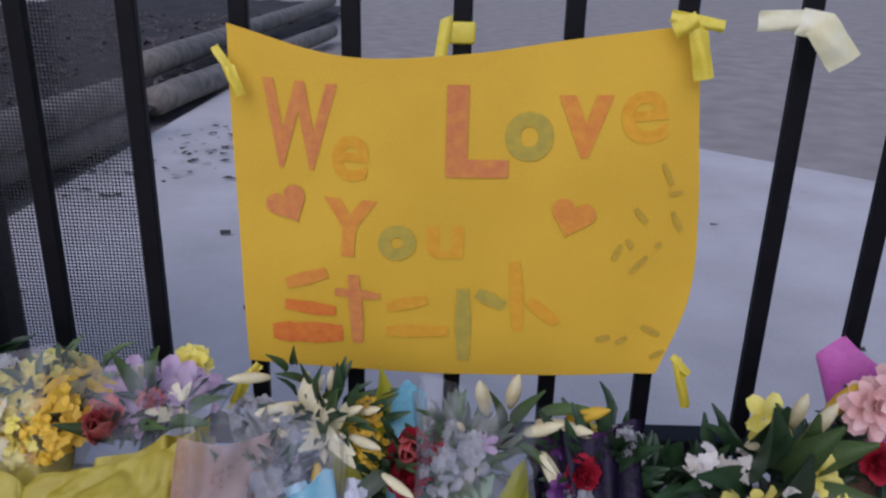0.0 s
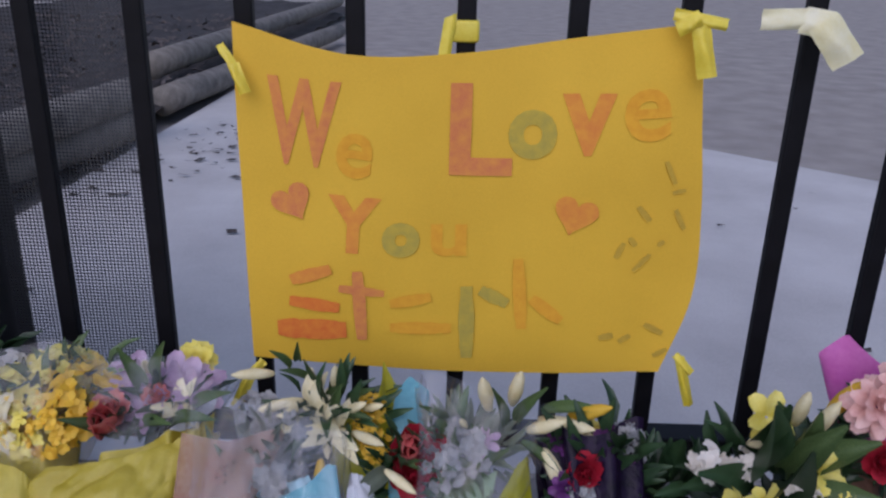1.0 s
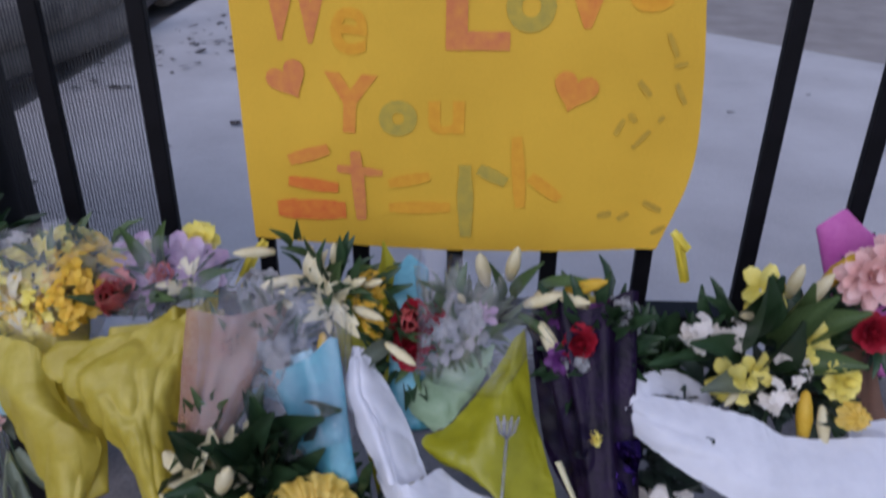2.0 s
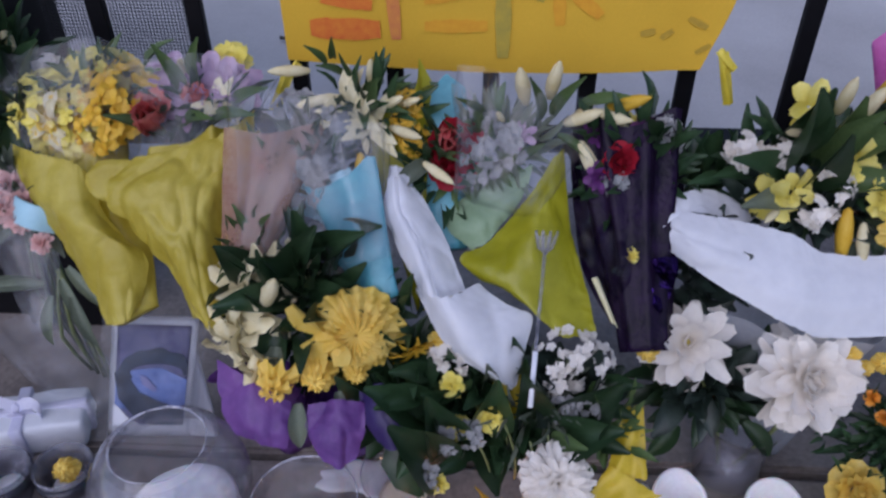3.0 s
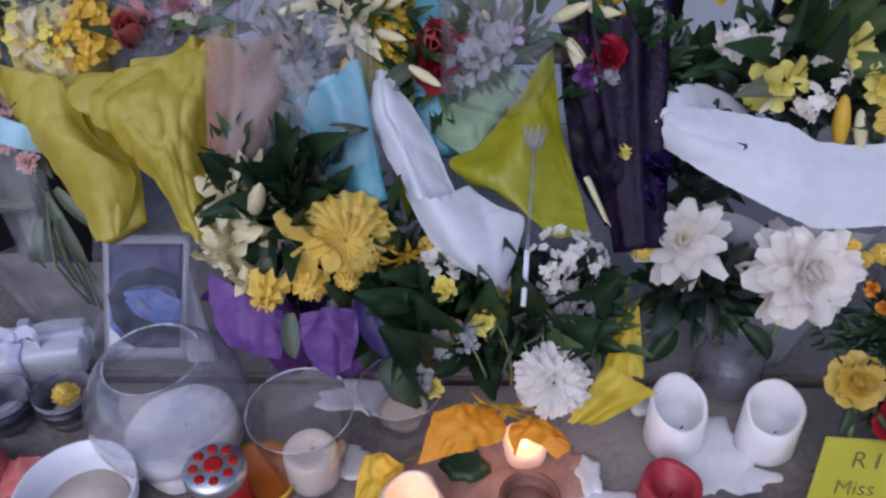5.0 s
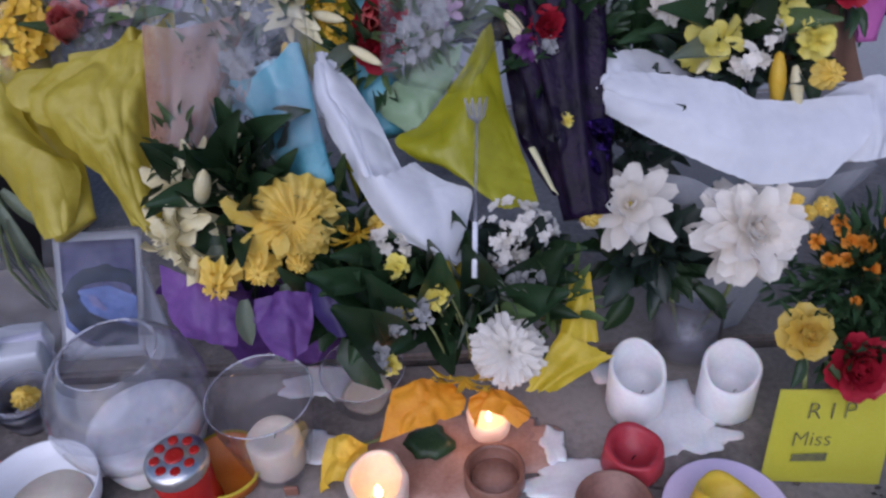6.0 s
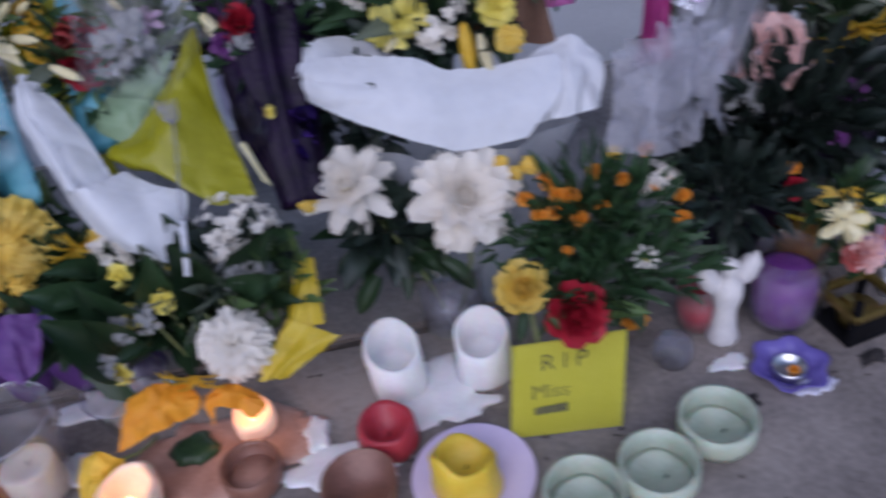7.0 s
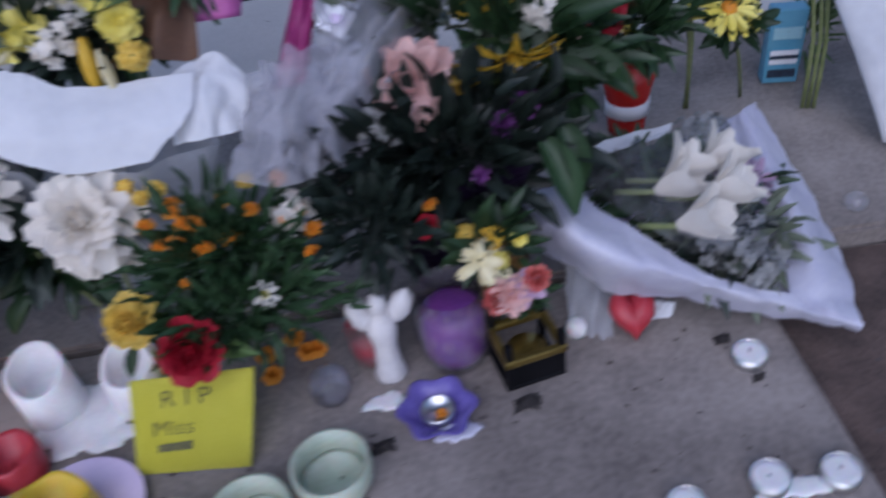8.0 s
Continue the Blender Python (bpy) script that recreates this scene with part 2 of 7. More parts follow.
    blueprint=surface("glossy_blue_print", (0.05, 0.09, 0.26), (0.20, 0.28, 0.58), 0.7, 28, 90, 0.0),
    printpale=surface("glossy_pale_print", (0.10, 0.10, 0.24), (0.27, 0.27, 0.46), 0.7, 28, 90, 0.0),
    printdark=surface("glossy_dark_print", (0.006, 0.012, 0.028), (0.03, 0.05, 0.085), 0.7, 50, 160, 0.0),
    whitecard=surface("white_card", (0.72, 0.74, 0.80), (0.80, 0.81, 0.85), 0.5, 8, 400, 0.1),
    bluebox=surface("blue_label", (0.08, 0.28, 0.42), (0.14, 0.36, 0.5), 0.35, 20, 300, 0.05),
    leaf=surface("dark_green_leaf", (0.012, 0.035, 0.014), (0.035, 0.075, 0.03), 0.4, 50, 260, 0.25, sheer=0.15, spread=0.35),
    leaf_mid=surface("mid_green_leaf", (0.05, 0.10, 0.03), (0.11, 0.17, 0.06), 0.45, 50, 260, 0.25, sheer=0.2, spread=0.3),
    leaf_grey=surface("grey_green_leaf", (0.10, 0.13, 0.09), (0.19, 0.22, 0.16), 0.55, 50, 260, 0.25, sheer=0.2, spread=0.3),
    stem=surface("pale_green_stem", (0.16, 0.20, 0.07), (0.26, 0.30, 0.13), 0.5, 50, 260, 0.2, sheer=0.1),
    p_yellow=petal_mat("yellow_petal", (0.84, 0.58, 0.07), (0.92, 0.72, 0.20), 0.1, 0.38),
    p_lemon=petal_mat("lemon_petal", (0.78, 0.66, 0.08), (0.86, 0.78, 0.24)),
    p_cream=petal_mat("cream_petal", (0.74, 0.65, 0.36), (0.84, 0.79, 0.55)),
    p_white=petal_mat("white_petal", (0.86, 0.81, 0.74), (0.93, 0.90, 0.84), 0.05, 0.42),
    p_pink=petal_mat("blush_petal", (0.72, 0.40, 0.36), (0.82, 0.58, 0.54)),
    p_coral=petal_mat("coral_petal", (0.60, 0.10, 0.10), (0.74, 0.28, 0.24)),
    p_red=petal_mat("red_petal", (0.30, 0.006, 0.018), (0.48, 0.02, 0.045)),
    p_lilac=petal_mat("lilac_petal", (0.42, 0.26, 0.42), (0.62, 0.46, 0.60)),
    p_purple=petal_mat("purple_petal", (0.09, 0.02, 0.12), (0.20, 0.05, 0.24)),
    p_statice=petal_mat("dusty_violet_petal", (0.17, 0.18, 0.18), (0.40, 0.40, 0.40)),
    p_orange=petal_mat("orange_petal", (0.70, 0.22, 0.01), (0.80, 0.36, 0.03)),
    p_gold=petal_mat("golden_petal", (0.70, 0.42, 0.02), (0.80, 0.54, 0.06)),
    flame=glowing("candle_flame", (1.0, 0.62, 0.25), 7.0),
    glow_wax=glowing("lit_wax", (1.0, 0.62, 0.42), 0.3),
)
for name in ("black", "foil_dark"):
    M[name].node_tree.nodes["Principled BSDF"].inputs["Specular IOR Level"].default_value = 0.15



# ---------- builders ----------
def V(*a):
    return Vector(a)


def origin(ob):
    p = Vector((0, 0, 0))
    while ob is not None:
        p = p + ob.location
        ob = ob.parent
    return p


def mesh_of(name, bm, material, smooth=True):
    me = bpy.data.meshes.new(name)
    bmesh.ops.recalc_face_normals(bm, faces=bm.faces)
    bm.to_mesh(me)
    bm.free()
    if smooth:
        me.polygons.foreach_set("use_smooth", [True] * len(me.polygons))
    for m in (material if isinstance(material, (list, tuple)) else [material]):
        me.materials.append(m)
    return me


def thing(name, label, category, at, group=""):
    e = new(name)
    e.empty_display_size = 0.05
    e.location = at
    return tagged(e, label, category, group)


def part(name, bm, material, parent, label="", smooth=True):
    """A bmesh in world places as one mesh under a thing or a part."""
    bmesh.ops.translate(bm, verts=bm.verts, vec=-origin(parent))
    ob = new(name, mesh_of(name, bm, material, smooth))
    ob.parent = parent
    return tagged(ob, label)


def solo(name, bm, material, label, category, at, group="", smooth=True, kind=""):
    bmesh.ops.translate(bm, verts=bm.verts, vec=-Vector(at))
    ob = new(name, mesh_of(name, bm, material, smooth))
    ob.location = at
    return tagged(ob, label, category, group, kind)


def box_bm(lo, hi, bevel=0.0, seg=2):
    bm = bmesh.new()
    bmesh.ops.create_cube(bm, size=1)
    for v in bm.verts:
        v.co = Vector([lo[i] + (hi[i] - lo[i]) * (v.co[i] + 0.5) for i in range(3)])
    if bevel:
        bmesh.ops.bevel(bm, geom=list(bm.edges), offset=bevel, segments=seg, affect='EDGES', profile=0.5)
    return bm


def lathe(profile, at=(0, 0, 0), seg=36, wob=0.0, seed=0.0, tilt=None):
    """A turned shape from (radius, height) pairs; wob makes it uneven."""
    bm = bmesh.new()
    rings = []
    for r, z in profile:
        ring = []
        for i in range(seg):
            a = 2 * math.pi * i / seg
            k = 1 + wob * noise.noise((math.cos(a) * 1.4 + seed, math.sin(a) * 1.4, z * 18))
            ring.append(bm.verts.new((r * k * math.cos(a), r * k * math.sin(a), z)))
        rings.append(ring)
    for p, q in zip(rings, rings[1:]):
        for i in range(seg):
            bm.faces.new((p[i], p[(i + 1) % seg], q[(i + 1) % seg], q[i]))
    for ring in (rings[0], rings[-1]):
        if 0.0008 < (ring[0].co - ring[seg // 2].co).length < 0.013:
            bm.faces.new(ring)
    if tilt:
        bmesh.ops.transform(bm, verts=bm.verts, matrix=Euler([radians(t) for t in tilt]).to_matrix().to_4x4())
    bmesh.ops.translate(bm, verts=bm.verts, vec=Vector(at))
    return bm


def tube(points, r, seg=8, r2=None):
    """A round rod along points, tapering from r to r2."""
    bm = bmesh.new()
    pts = [Vector(p) for p in points]
    r2 = r if r2 is None else r2
    rings = []
    for i, p in enumerate(pts):
        d = (pts[min(i + 1, len(pts) - 1)] - pts[max(i - 1, 0)]).normalized()
        s = d.cross(Vector((0.3, 1, 0.1))).normalized()
        f = d.cross(s)
        k = r + (r2 - r) * i / (len(pts) - 1)
        rings.append([bm.verts.new(p + (s * math.cos(2 * math.pi * j / seg) + f * math.sin(2 * math.pi * j / seg)) * k) for j in range(seg)])
    for a, b in zip(rings, rings[1:]):
        for j in range(seg):
            bm.faces.new((a[j], a[(j + 1) % seg], b[(j + 1) % seg], b[j]))
    bm.faces.new(rings[0]), bm.faces.new(rings[-1])
    return bm


def join_bm(*bms):
    out = bmesh.new()
    for b in bms:
        me = bpy.data.meshes.new("tmp")
        b.to_mesh(me)
        b.free()
        out.from_mesh(me)
        bpy.data.meshes.remove(me)
    return out


def sheet(tl, tr, br, bl, bulge=0.01, folds=3.0, amp=0.003, seed=0, nu=22, nv=22, rag=0.0, thick=0.0, slant=0.6):
    """A creased sheet between four corners, bulging towards its front."""
    tl, tr, br, bl = (Vector(p) for p in (tl, tr, br, bl))
    n = ((tr - tl) + (br - bl)).cross((bl - tl) + (br - tr)).normalized()
    if n.y > 0:
        n = -n
    bm = bmesh.new()
    grid = []
    for j in range(nv + 1):
        v = j / nv
        row = []
        for i in range(nu + 1):
            u = i / nu
            p = (tl * (1 - u) + tr * u) * (1 - v) + (bl * (1 - u) + br * u) * v
            d = bulge * math.sin(math.pi * (0.06 + 0.88 * u)) * (0.55 + 0.45 * math.sin(math.pi * v))
            ph = folds * 2 * math.pi * (u + slant * v * 0.5) + seed
            d += amp * (1 - abs(math.sin(ph * 0.5)) * 2) + amp * 1.6 * noise.noise((u * 4 + seed, v * 3, seed * 1.7))
            edge = max(abs(u - 0.5), abs(v - 0.5)) * 2
            q = p + n * d
            if rag:
                q += (p - (tl + tr + br + bl) / 4) * rag * edge * noise.noise((u * 7 + seed, v * 7, 3.1))
            row.append(bm.verts.new(q))
        grid.append(row)
    for j in range(nv):
        for i in range(nu):
            bm.faces.new((grid[j][i], grid[j][i + 1], grid[j + 1][i + 1], grid[j + 1][i]))
    if thick:
        bmesh.ops.solidify(bm, geom=list(bm.faces), thickness=thick)
    return bm


def cone_wrap(b, t, rb, rt, squash=0.6, rim=(), folds=7, amp=0.06, seed=0.0, nu=56, nv=20, flare=1.2, spin=0.0, keep=(0, 1)):
    """A wrapped paper cone from base b to mouth t. rim: (angle, width, lift) peaks and dips of its edge, angle 90 facing front."""
    b, t = Vector(b), Vector(t)
    axis = t - b
    s = Vector((0, 1, 0)).cross(axis).normalized()
    f = axis.cross(s).normalized()
    if f.y > 0:
        f = -f
    if s.x < 0:
        s = -s
    bm = bmesh.new()
    rings = []
    for j in range(nv + 1):
        v = keep[0] + (keep[1] - keep[0]) * j / nv
        ring = []
        for i in range(nu):
            a = 2 * math.pi * i / nu
            lift = 0.0
            for ang, wid, h in rim:
                d = (math.degrees(a) - ang + 180) % 360 - 180
                lift += h * max(0.0, 1 - abs(d) / wid)
            r = rb + (rt - rb) * v ** flare
            fold = amp * (0.35 + 0.65 * v) * (1 - 2 * abs(math.sin(0.5 * (folds * a + 1.5 * v + seed)))) + 0.5 * amp * noise.noise((math.cos(a) * 2 + seed, math.sin(a) * 2, v * 3 + seed))
            p = b + axis * (v + lift * v ** 2.5) + (s * math.cos(a + spin) + f * math.sin(a + spin) * squash) * r * (1 + fold)
            ring.append(bm.verts.new(p))
        rings.append(ring)
    for p, q in zip(rings, rings[1:]):
        for i in range(nu):
            bm.faces.new((p[i], p[(i + 1) % nu], q[(i + 1) % nu], q[i]))
    if keep[0] == 0:
        bm.faces.new(rings[0])
    return bm


def spline(pts, t):
    """A point on the smooth curve through pts, t from 0 to 1."""
    n = len(pts) - 1
    k = min(int(t * n), n - 1)
    f = t * n - k
    p1, p2 = pts[k], pts[k + 1]
    p0 = pts[k - 1] if k else p1 * 2 - p2
    p3 = pts[k + 2] if k + 2 <= n else p2 * 2 - p1
    return 0.5 * (2 * p1 + (p2 - p0) * f + (2 * p0 - 5 * p1 + 4 * p2 - p3) * f * f + (3 * p1 - p0 - 3 * p2 + p3) * f ** 3)


def patch(rows, crease=0.003, scale=14.0, seed=0.0, nu=40, nv=40, along=(1, 1, 0.35), sharp=0.6, hem=0.002):
    """Draped paper over a net of control points, rows from top to bottom; creases run along the net."""
    net = [[Vector(p) for p in r] for r in rows]
    bm = bmesh.new()
    grid = []
    for j in range(nv + 1):
        line = []
        for i in range(nu + 1):
            col = [spline(r, i / nu) for r in net]
            line.append(bm.verts.new(spline(col, j / nv)))
        grid.append(line)
    for j in range(nv):
        for i in range(nu):
            bm.faces.new((grid[j][i], grid[j][i + 1], grid[j + 1][i + 1], grid[j + 1][i]))
    bm.normal_update()
    a = Vector(along)
    moved = []
    for j in range(nv + 1):
        for i in range(nu + 1):
            v = grid[j][i]
            q = Vector((v.co.x * a.x, v.co.y * a.y, v.co.z * a.z)) * scale + Vector((seed, seed * 1.7, 0))
            ridge = 1 - 2 * abs(noise.noise(q))
            fine = 1 - 2 * abs(noise.noise(q * 2.3 + Vector((4, 4, 4))))
            edge = min(i, nu - i, j, nv - j) / 4
            moved.append((v, v.normal * crease * (sharp * ridge ** 3 + (1 - sharp) * noise.noise(q * 0.6) * 2 + 0.3 * fine) + Vector((0, 0, 1)) * hem * noise.noise((i * .35, j * .35, seed)) * (edge < 1)))
    for v, d in moved:
        v.co += d
    return bm


def crumple(bm, depth, scale):
    """Uneven dents all over a sheet."""
    for v in bm.verts:
        v.co += Vector((noise.noise(v.co * scale), noise.noise(v.co * scale + Vector((9, 0, 0))), noise.noise(v.co * scale + Vector((0, 9, 0))))) * depth * 1.6
    return bm


# ---------- flowers ----------
def add_petal(bm, length, width, turn, lift, curl, start=0.0, tip=0.6, cup=0.2, up=0.0, rows=5, cols=4, wave=0.0, seed=0.0):
    """One petal from the centre outwards. lift: its angle over the flat; curl: how it bends back along its length."""
    grid = []
    ang, pos, step = radians(lift), Vector((start, 0, up)), length / rows
    rot = Matrix.Rotation(radians(turn), 3, 'Z')
    for j in range(rows + 1):
        v = j / rows
        if tip > 0.74:
            shape = math.sin(math.pi * (0.10 + 0.88 * v) ** tip)
        else:
            shape = 0.3 + 0.7 * math.sin(0.5 * math.pi * v / 0.6) if v < 0.6 else math.sqrt(max(0.0, 1 - ((v - 0.6) / (0.5 - 0.1 * tip)) ** 2))
        w = width * max(0.14, shape)
        row = []
        for i in range(cols + 1):
            u = i / cols * 2 - 1
            z = cup * w * u * u + wave * math.sin(5 * u + 9 * v + seed) * v
            local = Vector((pos.x - math.sin(ang) * z, u * w / 2, pos.z + math.cos(ang) * z))
            row.append(bm.verts.new(rot @ local))
        grid.append(row)
        pos = pos + Vector((math.cos(ang), 0, math.sin(ang))) * step
        ang -= radians(curl) / rows
    for j in range(rows):
        for i in range(cols):
            bm.faces.new((grid[j][i], grid[j][i + 1], grid[j + 1][i + 1], grid[j + 1][i]))


def bloom(layers, seed=1, jitter=1.0):
    """layers: count, length, width, lift, curl, start, up, tip, wave."""
    rnd = random.Random(seed)
    bm = bmesh.new()
    for k, (count, length, width, lift, curl, start, up, tip, wave) in enumerate(layers):
        off = rnd.uniform(0, 360)
        for i in range(count):
            add_petal(bm, length * (1 + jitter * rnd.uniform(-0.12, 0.10)), width * (1 + jitter * rnd.uniform(-0.12, 0.12)), off + 360 * i / count + jitter * rnd.uniform(-6, 6),
                      lift + jitter * rnd.uniform(-9, 9), curl + jitter * rnd.uniform(-12, 12), start, tip, 0.22, up, 4, 3, wave, rnd.uniform(0, 9))
    return bm


def knob(r, h, seed=0.0):
    return lathe([(0.0003, h), (r * 0.5, h * 0.95), (r * 0.85, h * 0.6), (r, 0), (r * 0.7, -h * 0.4), (0.0003, -h * 0.5)], seg=12, wob=0.15, seed=seed)


def bud(length, width, seg=9):
    return lathe([(0.0003, 0), (width * 0.25, length * 0.05), (width * 0.42, length * 0.25), (width * 0.5, length * 0.5), (width * 0.36, length * 0.8), (width * 0.12, length * 0.96), (0.0003, length)], seg=seg, wob=0.12)


def cluster(n, spread, dome, size, seed):
    """Many small five-petalled flowers on a dome."""
    rnd = random.Random(seed)
    out = bmesh.new()
    for i in range(n):
        a, r = rnd.uniform(0, 6.28), spread * math.sqrt(rnd.random())
        c = Vector((r * math.cos(a), r * math.sin(a), dome * (1 - (r / spread) ** 2) + rnd.uniform(-0.006, 0.006)))
        up = (Vector((c.x, c.y, dome * 1.4)) + Vector((rnd.uniform(-1, 1), rnd.uniform(-1, 1), 0)) * 0.012).normalized()
        mat = Matrix.Translation(c) @ up.to_track_quat('Z', 'X').to_matrix().to_4x4()
        first = len(out.verts)
        for k in range(5):
            add_petal(out, size * rnd.uniform(0.8, 1.15), size * 0.95, 72 * k + rnd.uniform(-8, 8), rnd.uniform(5, 40), 30, 0, 0.5, 0.1, 0, 2, 2)
        out.verts.ensure_lookup_table()
        for v in out.verts[first:]:
            v.co = mat @ v.co
    return out


def frilled(radius, tiers, flutes, seed):
    """A full ruffled bloom: stacked wavy frills, smaller and steeper towards the heart."""
    bm = bmesh.new()
    n, m = 110, 7
    for k in range(tiers):
        f = k / tiers
        r1, lift = radius * (1 - 0.72 * f), 0.75 * f
        rings = []
        for j in range(m + 1):
            v = j / m
            ring = []
            for i in range(n):
                a = 2 * math.pi * i / n + k * 0.7
                w = noise.noise((math.cos(a) * 1.5 + seed, math.sin(a) * 1.5, k * 3.1))
                r = 0.002 + (r1 * (1 + 0.16 * w + 0.05 * math.sin(flutes * a + 2 * k)) - 0.002) * v
                z = 0.016 * f + r * lift - 0.012 * v * v * (1 - f) + v ** 2 * (0.0035 * math.sin(flutes * a + k) + 0.004 * noise.noise((math.cos(a) * 4, math.sin(a) * 4, k + seed)))
                ring.append(bm.verts.new((r * math.cos(a), r * math.sin(a), z)))
            rings.append(ring)
        for p, q in zip(rings, rings[1:]):
            for i in range(n):
                bm.faces.new((p[i], p[(i + 1) % n], q[(i + 1) % n], q[i]))
    return bm


HEADS = {}


def define(kind, bm, material, centre=None, centre_material=None):
    HEADS[kind] = (mesh_of(kind, bm, material), mesh_of(kind + "_centre", centre, centre_material) if centre else None)


define("white_mum", bloom([(34, .038, .009, -18, 40, .003, 0, .3, .001), (34, .038, .009, -4, 40, .003, .003, .3, .001), (32, .036, .009, 10, 40, .003, .006, .3, .001), (28, .033, .0085, 24, 40, .003, .009, .3, .001), (24, .029, .008, 38, 40, .003, .011, .3, .001), (18, .023, .008, 52, 35, .002, .013, .3, 0), (12, .016, .007, 68, 25, .001, .015, .3, 0)], 3), M["p_white"])
define("dahlia", bloom([(12, .056, .026, -22, 25, .004, 0, .5, .003), (12, .055, .027, -4, 20, .004, .005, .5, .003), (12, .050, .026, 14, 10, .004, .010, .5, .003), (11, .044, .024, 30, 0, .003, .014, .5, .003), (10, .037, .022, 45, -12, .003, .017, .5, .003), (8, .030, .019, 60, -25, .003, .018, .5, .002), (6, .022, .015, 74, -35, .002, .019, .5, 0)], 5, 1.7), M["p_white"], knob(.005, .020), M["p_lemon"])
define("dahlia_open", bloom([(9, .056, .025, -12, 5, .005, 0, .55, .002), (9, .054, .025, 8, -4, .005, .004, .55, .002), (8, .047, .024, 28, -14, .004, .008, .55, .002), (7, .039, .021, 46, -24, .004, .010, .55, .002), (5, .028, .017, 64, -32, .003, .012, .55, 0)], 8, 1.7), M["p_white"], knob(.006, .016), M["p_lemon"])
define("blush_bloom", bloom([(10, .048, .026, -4, 25, .004, 0, .7, .001), (10, .044, .024, 18, 15, .004, .004, .7, .001), (8, .036, .022, 42, 5, .004, .008, .7, .001), (6, .024, .016, 66, -10, .002, .010, .7, 0)], 15), M["p_pink"])
define("yellow_mum", frilled(.048, 6, 17, 2.0), M["p_yellow"])
define("petal_fan", bloom([(3, .048, .040, 24, 20, .003, 0, .3, .003)], 31, 1.2), M["p_yellow"])
define("ruffled", bloom([(9, .040, .032, -6, 20, .003, 0, .4, .005), (9, .036, .028, 18, 20, .003, .003, .4, .005), (7, .028, .024, 42, 10, .003, .006, .4, .004), (5, .018, .016, 66, 0, .002, .008, .4, .002)], 9), M["p_yellow"])
define("small_yellow", frilled(.021, 3, 9, 5.0), M["p_yellow"])
define("small_lemon", bloom([(7, .018, .016, 0, 25, .001, 0, .45, .003), (6, .014, .014, 30, 15, .001, .002, .45, .002), (4, .009, .010, 60, 0, .001, .004, .45, .001)], 11), M["p_lemon"])
define("marigold", bloom([(8, .012, .011, 0, 25, .001, 0, .45, .002), (7, .009, .009, 35, 15, .001, .002, .45, .001), (4, .006, .006, 65, 0, .001, .003, .45, 0)], 12), M["p_orange"])
define("rose_red", bloom([(7, .042, .040, 20, -5, .006, -.004, .35, .003), (7, .040, .036, 42, -25, .006, 0, .35, .003), (6, .034, .032, 60, -40, .005, .003, .35, .002), (5, .027, .025, 74, -50, .004, .006, .35, .001), (4, .020, .018, 84, -55, .002, .008, .35, 0)], 13), M["p_red"])
define("rose_yellow", bloom([(7, .034, .034, 10, 10, .005, -.004, .35, .004), (7, .032, .030, 38, -20, .005, 0, .35, .004), (6, .028, .026, 60, -40, .004, .003, .35, .002), (4, .020, .019, 78, -50, .003, .006, .35, .001)], 14), M["p_yellow"])
define("rose_coral", bloom([(6, .030, .030, 35, -20, .005, -.004, .35, .003), (6, .030, .027, 58, -35, .005, 0, .35, .002), (5, .027, .023, 74, -45, .004, .003, .35, .001)], 16), M["p_coral"])
define("tulip", bloom([(3, .050, .034, 70, -35, .006, 0, .55, .001), (3, .050, .034, 78, -30, .004, 0, .55, .001)], 17), M["p_coral"])
define("lily", bloom([(3, .075, .026, 40, 60, .004, 0, .8, .002), (3, .075, .030, 45, 60, .004, 0, .8, .002)], 18), M["p_cream"])
define("alstro", bloom([(3, .038, .030, 20, 40, .002, 0, .5, .002), (3, .040, .024, 40, 35, .002, 0, .6, .002)], 19), M["p_lemon"])
define("lilac_bloom", bloom([(6, .036, .018, 25, 40, .002, 0, .7, .002), (5, .030, .014, 55, 20, .002, 0, .7, .002)], 20), M["p_lilac"])
define("purple_bloom", bloom([(8, .034, .020, 10, 30, .002, 0, .6, .003), (7, .028, .018, 40, 20, .002, .002, .6, .002), (5, .018, .014, 65, 0, .002, .004, .6, 0)], 21), M["p_purple"])
define("wilted_star", bloom([(7, .062, .013, 12, 55, .004, 0, .8, .003), (6, .055, .012, 35, 70, .003, .003, .8, .003)], 22, 1.6), M["p_gold"])
define("wilted_cream", bloom([(6, .052, .020, 10, 70, .004, 0, .7, .005), (5, .044, .018, 40, 70, .003, .003, .7, .005)], 23, 1.6), M["p_cream"])
define("daisy", bloom([(9, .019, .009, 0, 20, .004, 0, .6, 0)], 24), M["p_white"], knob(.007, .007), M["p_lemon"])
define("gerbera", bloom([(14, .042, .012, -2, 12, .008, 0, .6, 0), (13, .034, .010, 14, 8, .008, .002, .6, 0)], 25), M["p_lemon"], knob(.012, .010), M["p_orange"])
define("white_lily", bloom([(3, .080, .046, 66, 18, .004, 0, .62, .002), (3, .078, .044, 72, 22, .003, 0, .62, .002)], 28), M["p_white"])
define("white_sprig", cluster(15, .036, .014, .010, 1), M["p_white"])
define("white_sprig_small", cluster(11, .020, .010, .010, 2), M["p_white"])
define("statice", cluster(60, .050, .030, .009, 3), M["p_statice"])
define("grey_sprig", cluster(18, .026, .022, .009, 4), M["p_statice"])
define("yellow_spray", cluster(50, .055, .034, .012, 5), M["p_lemon"])
define("gold_spray", cluster(40, .050, .030, .012, 6), M["p_gold"])
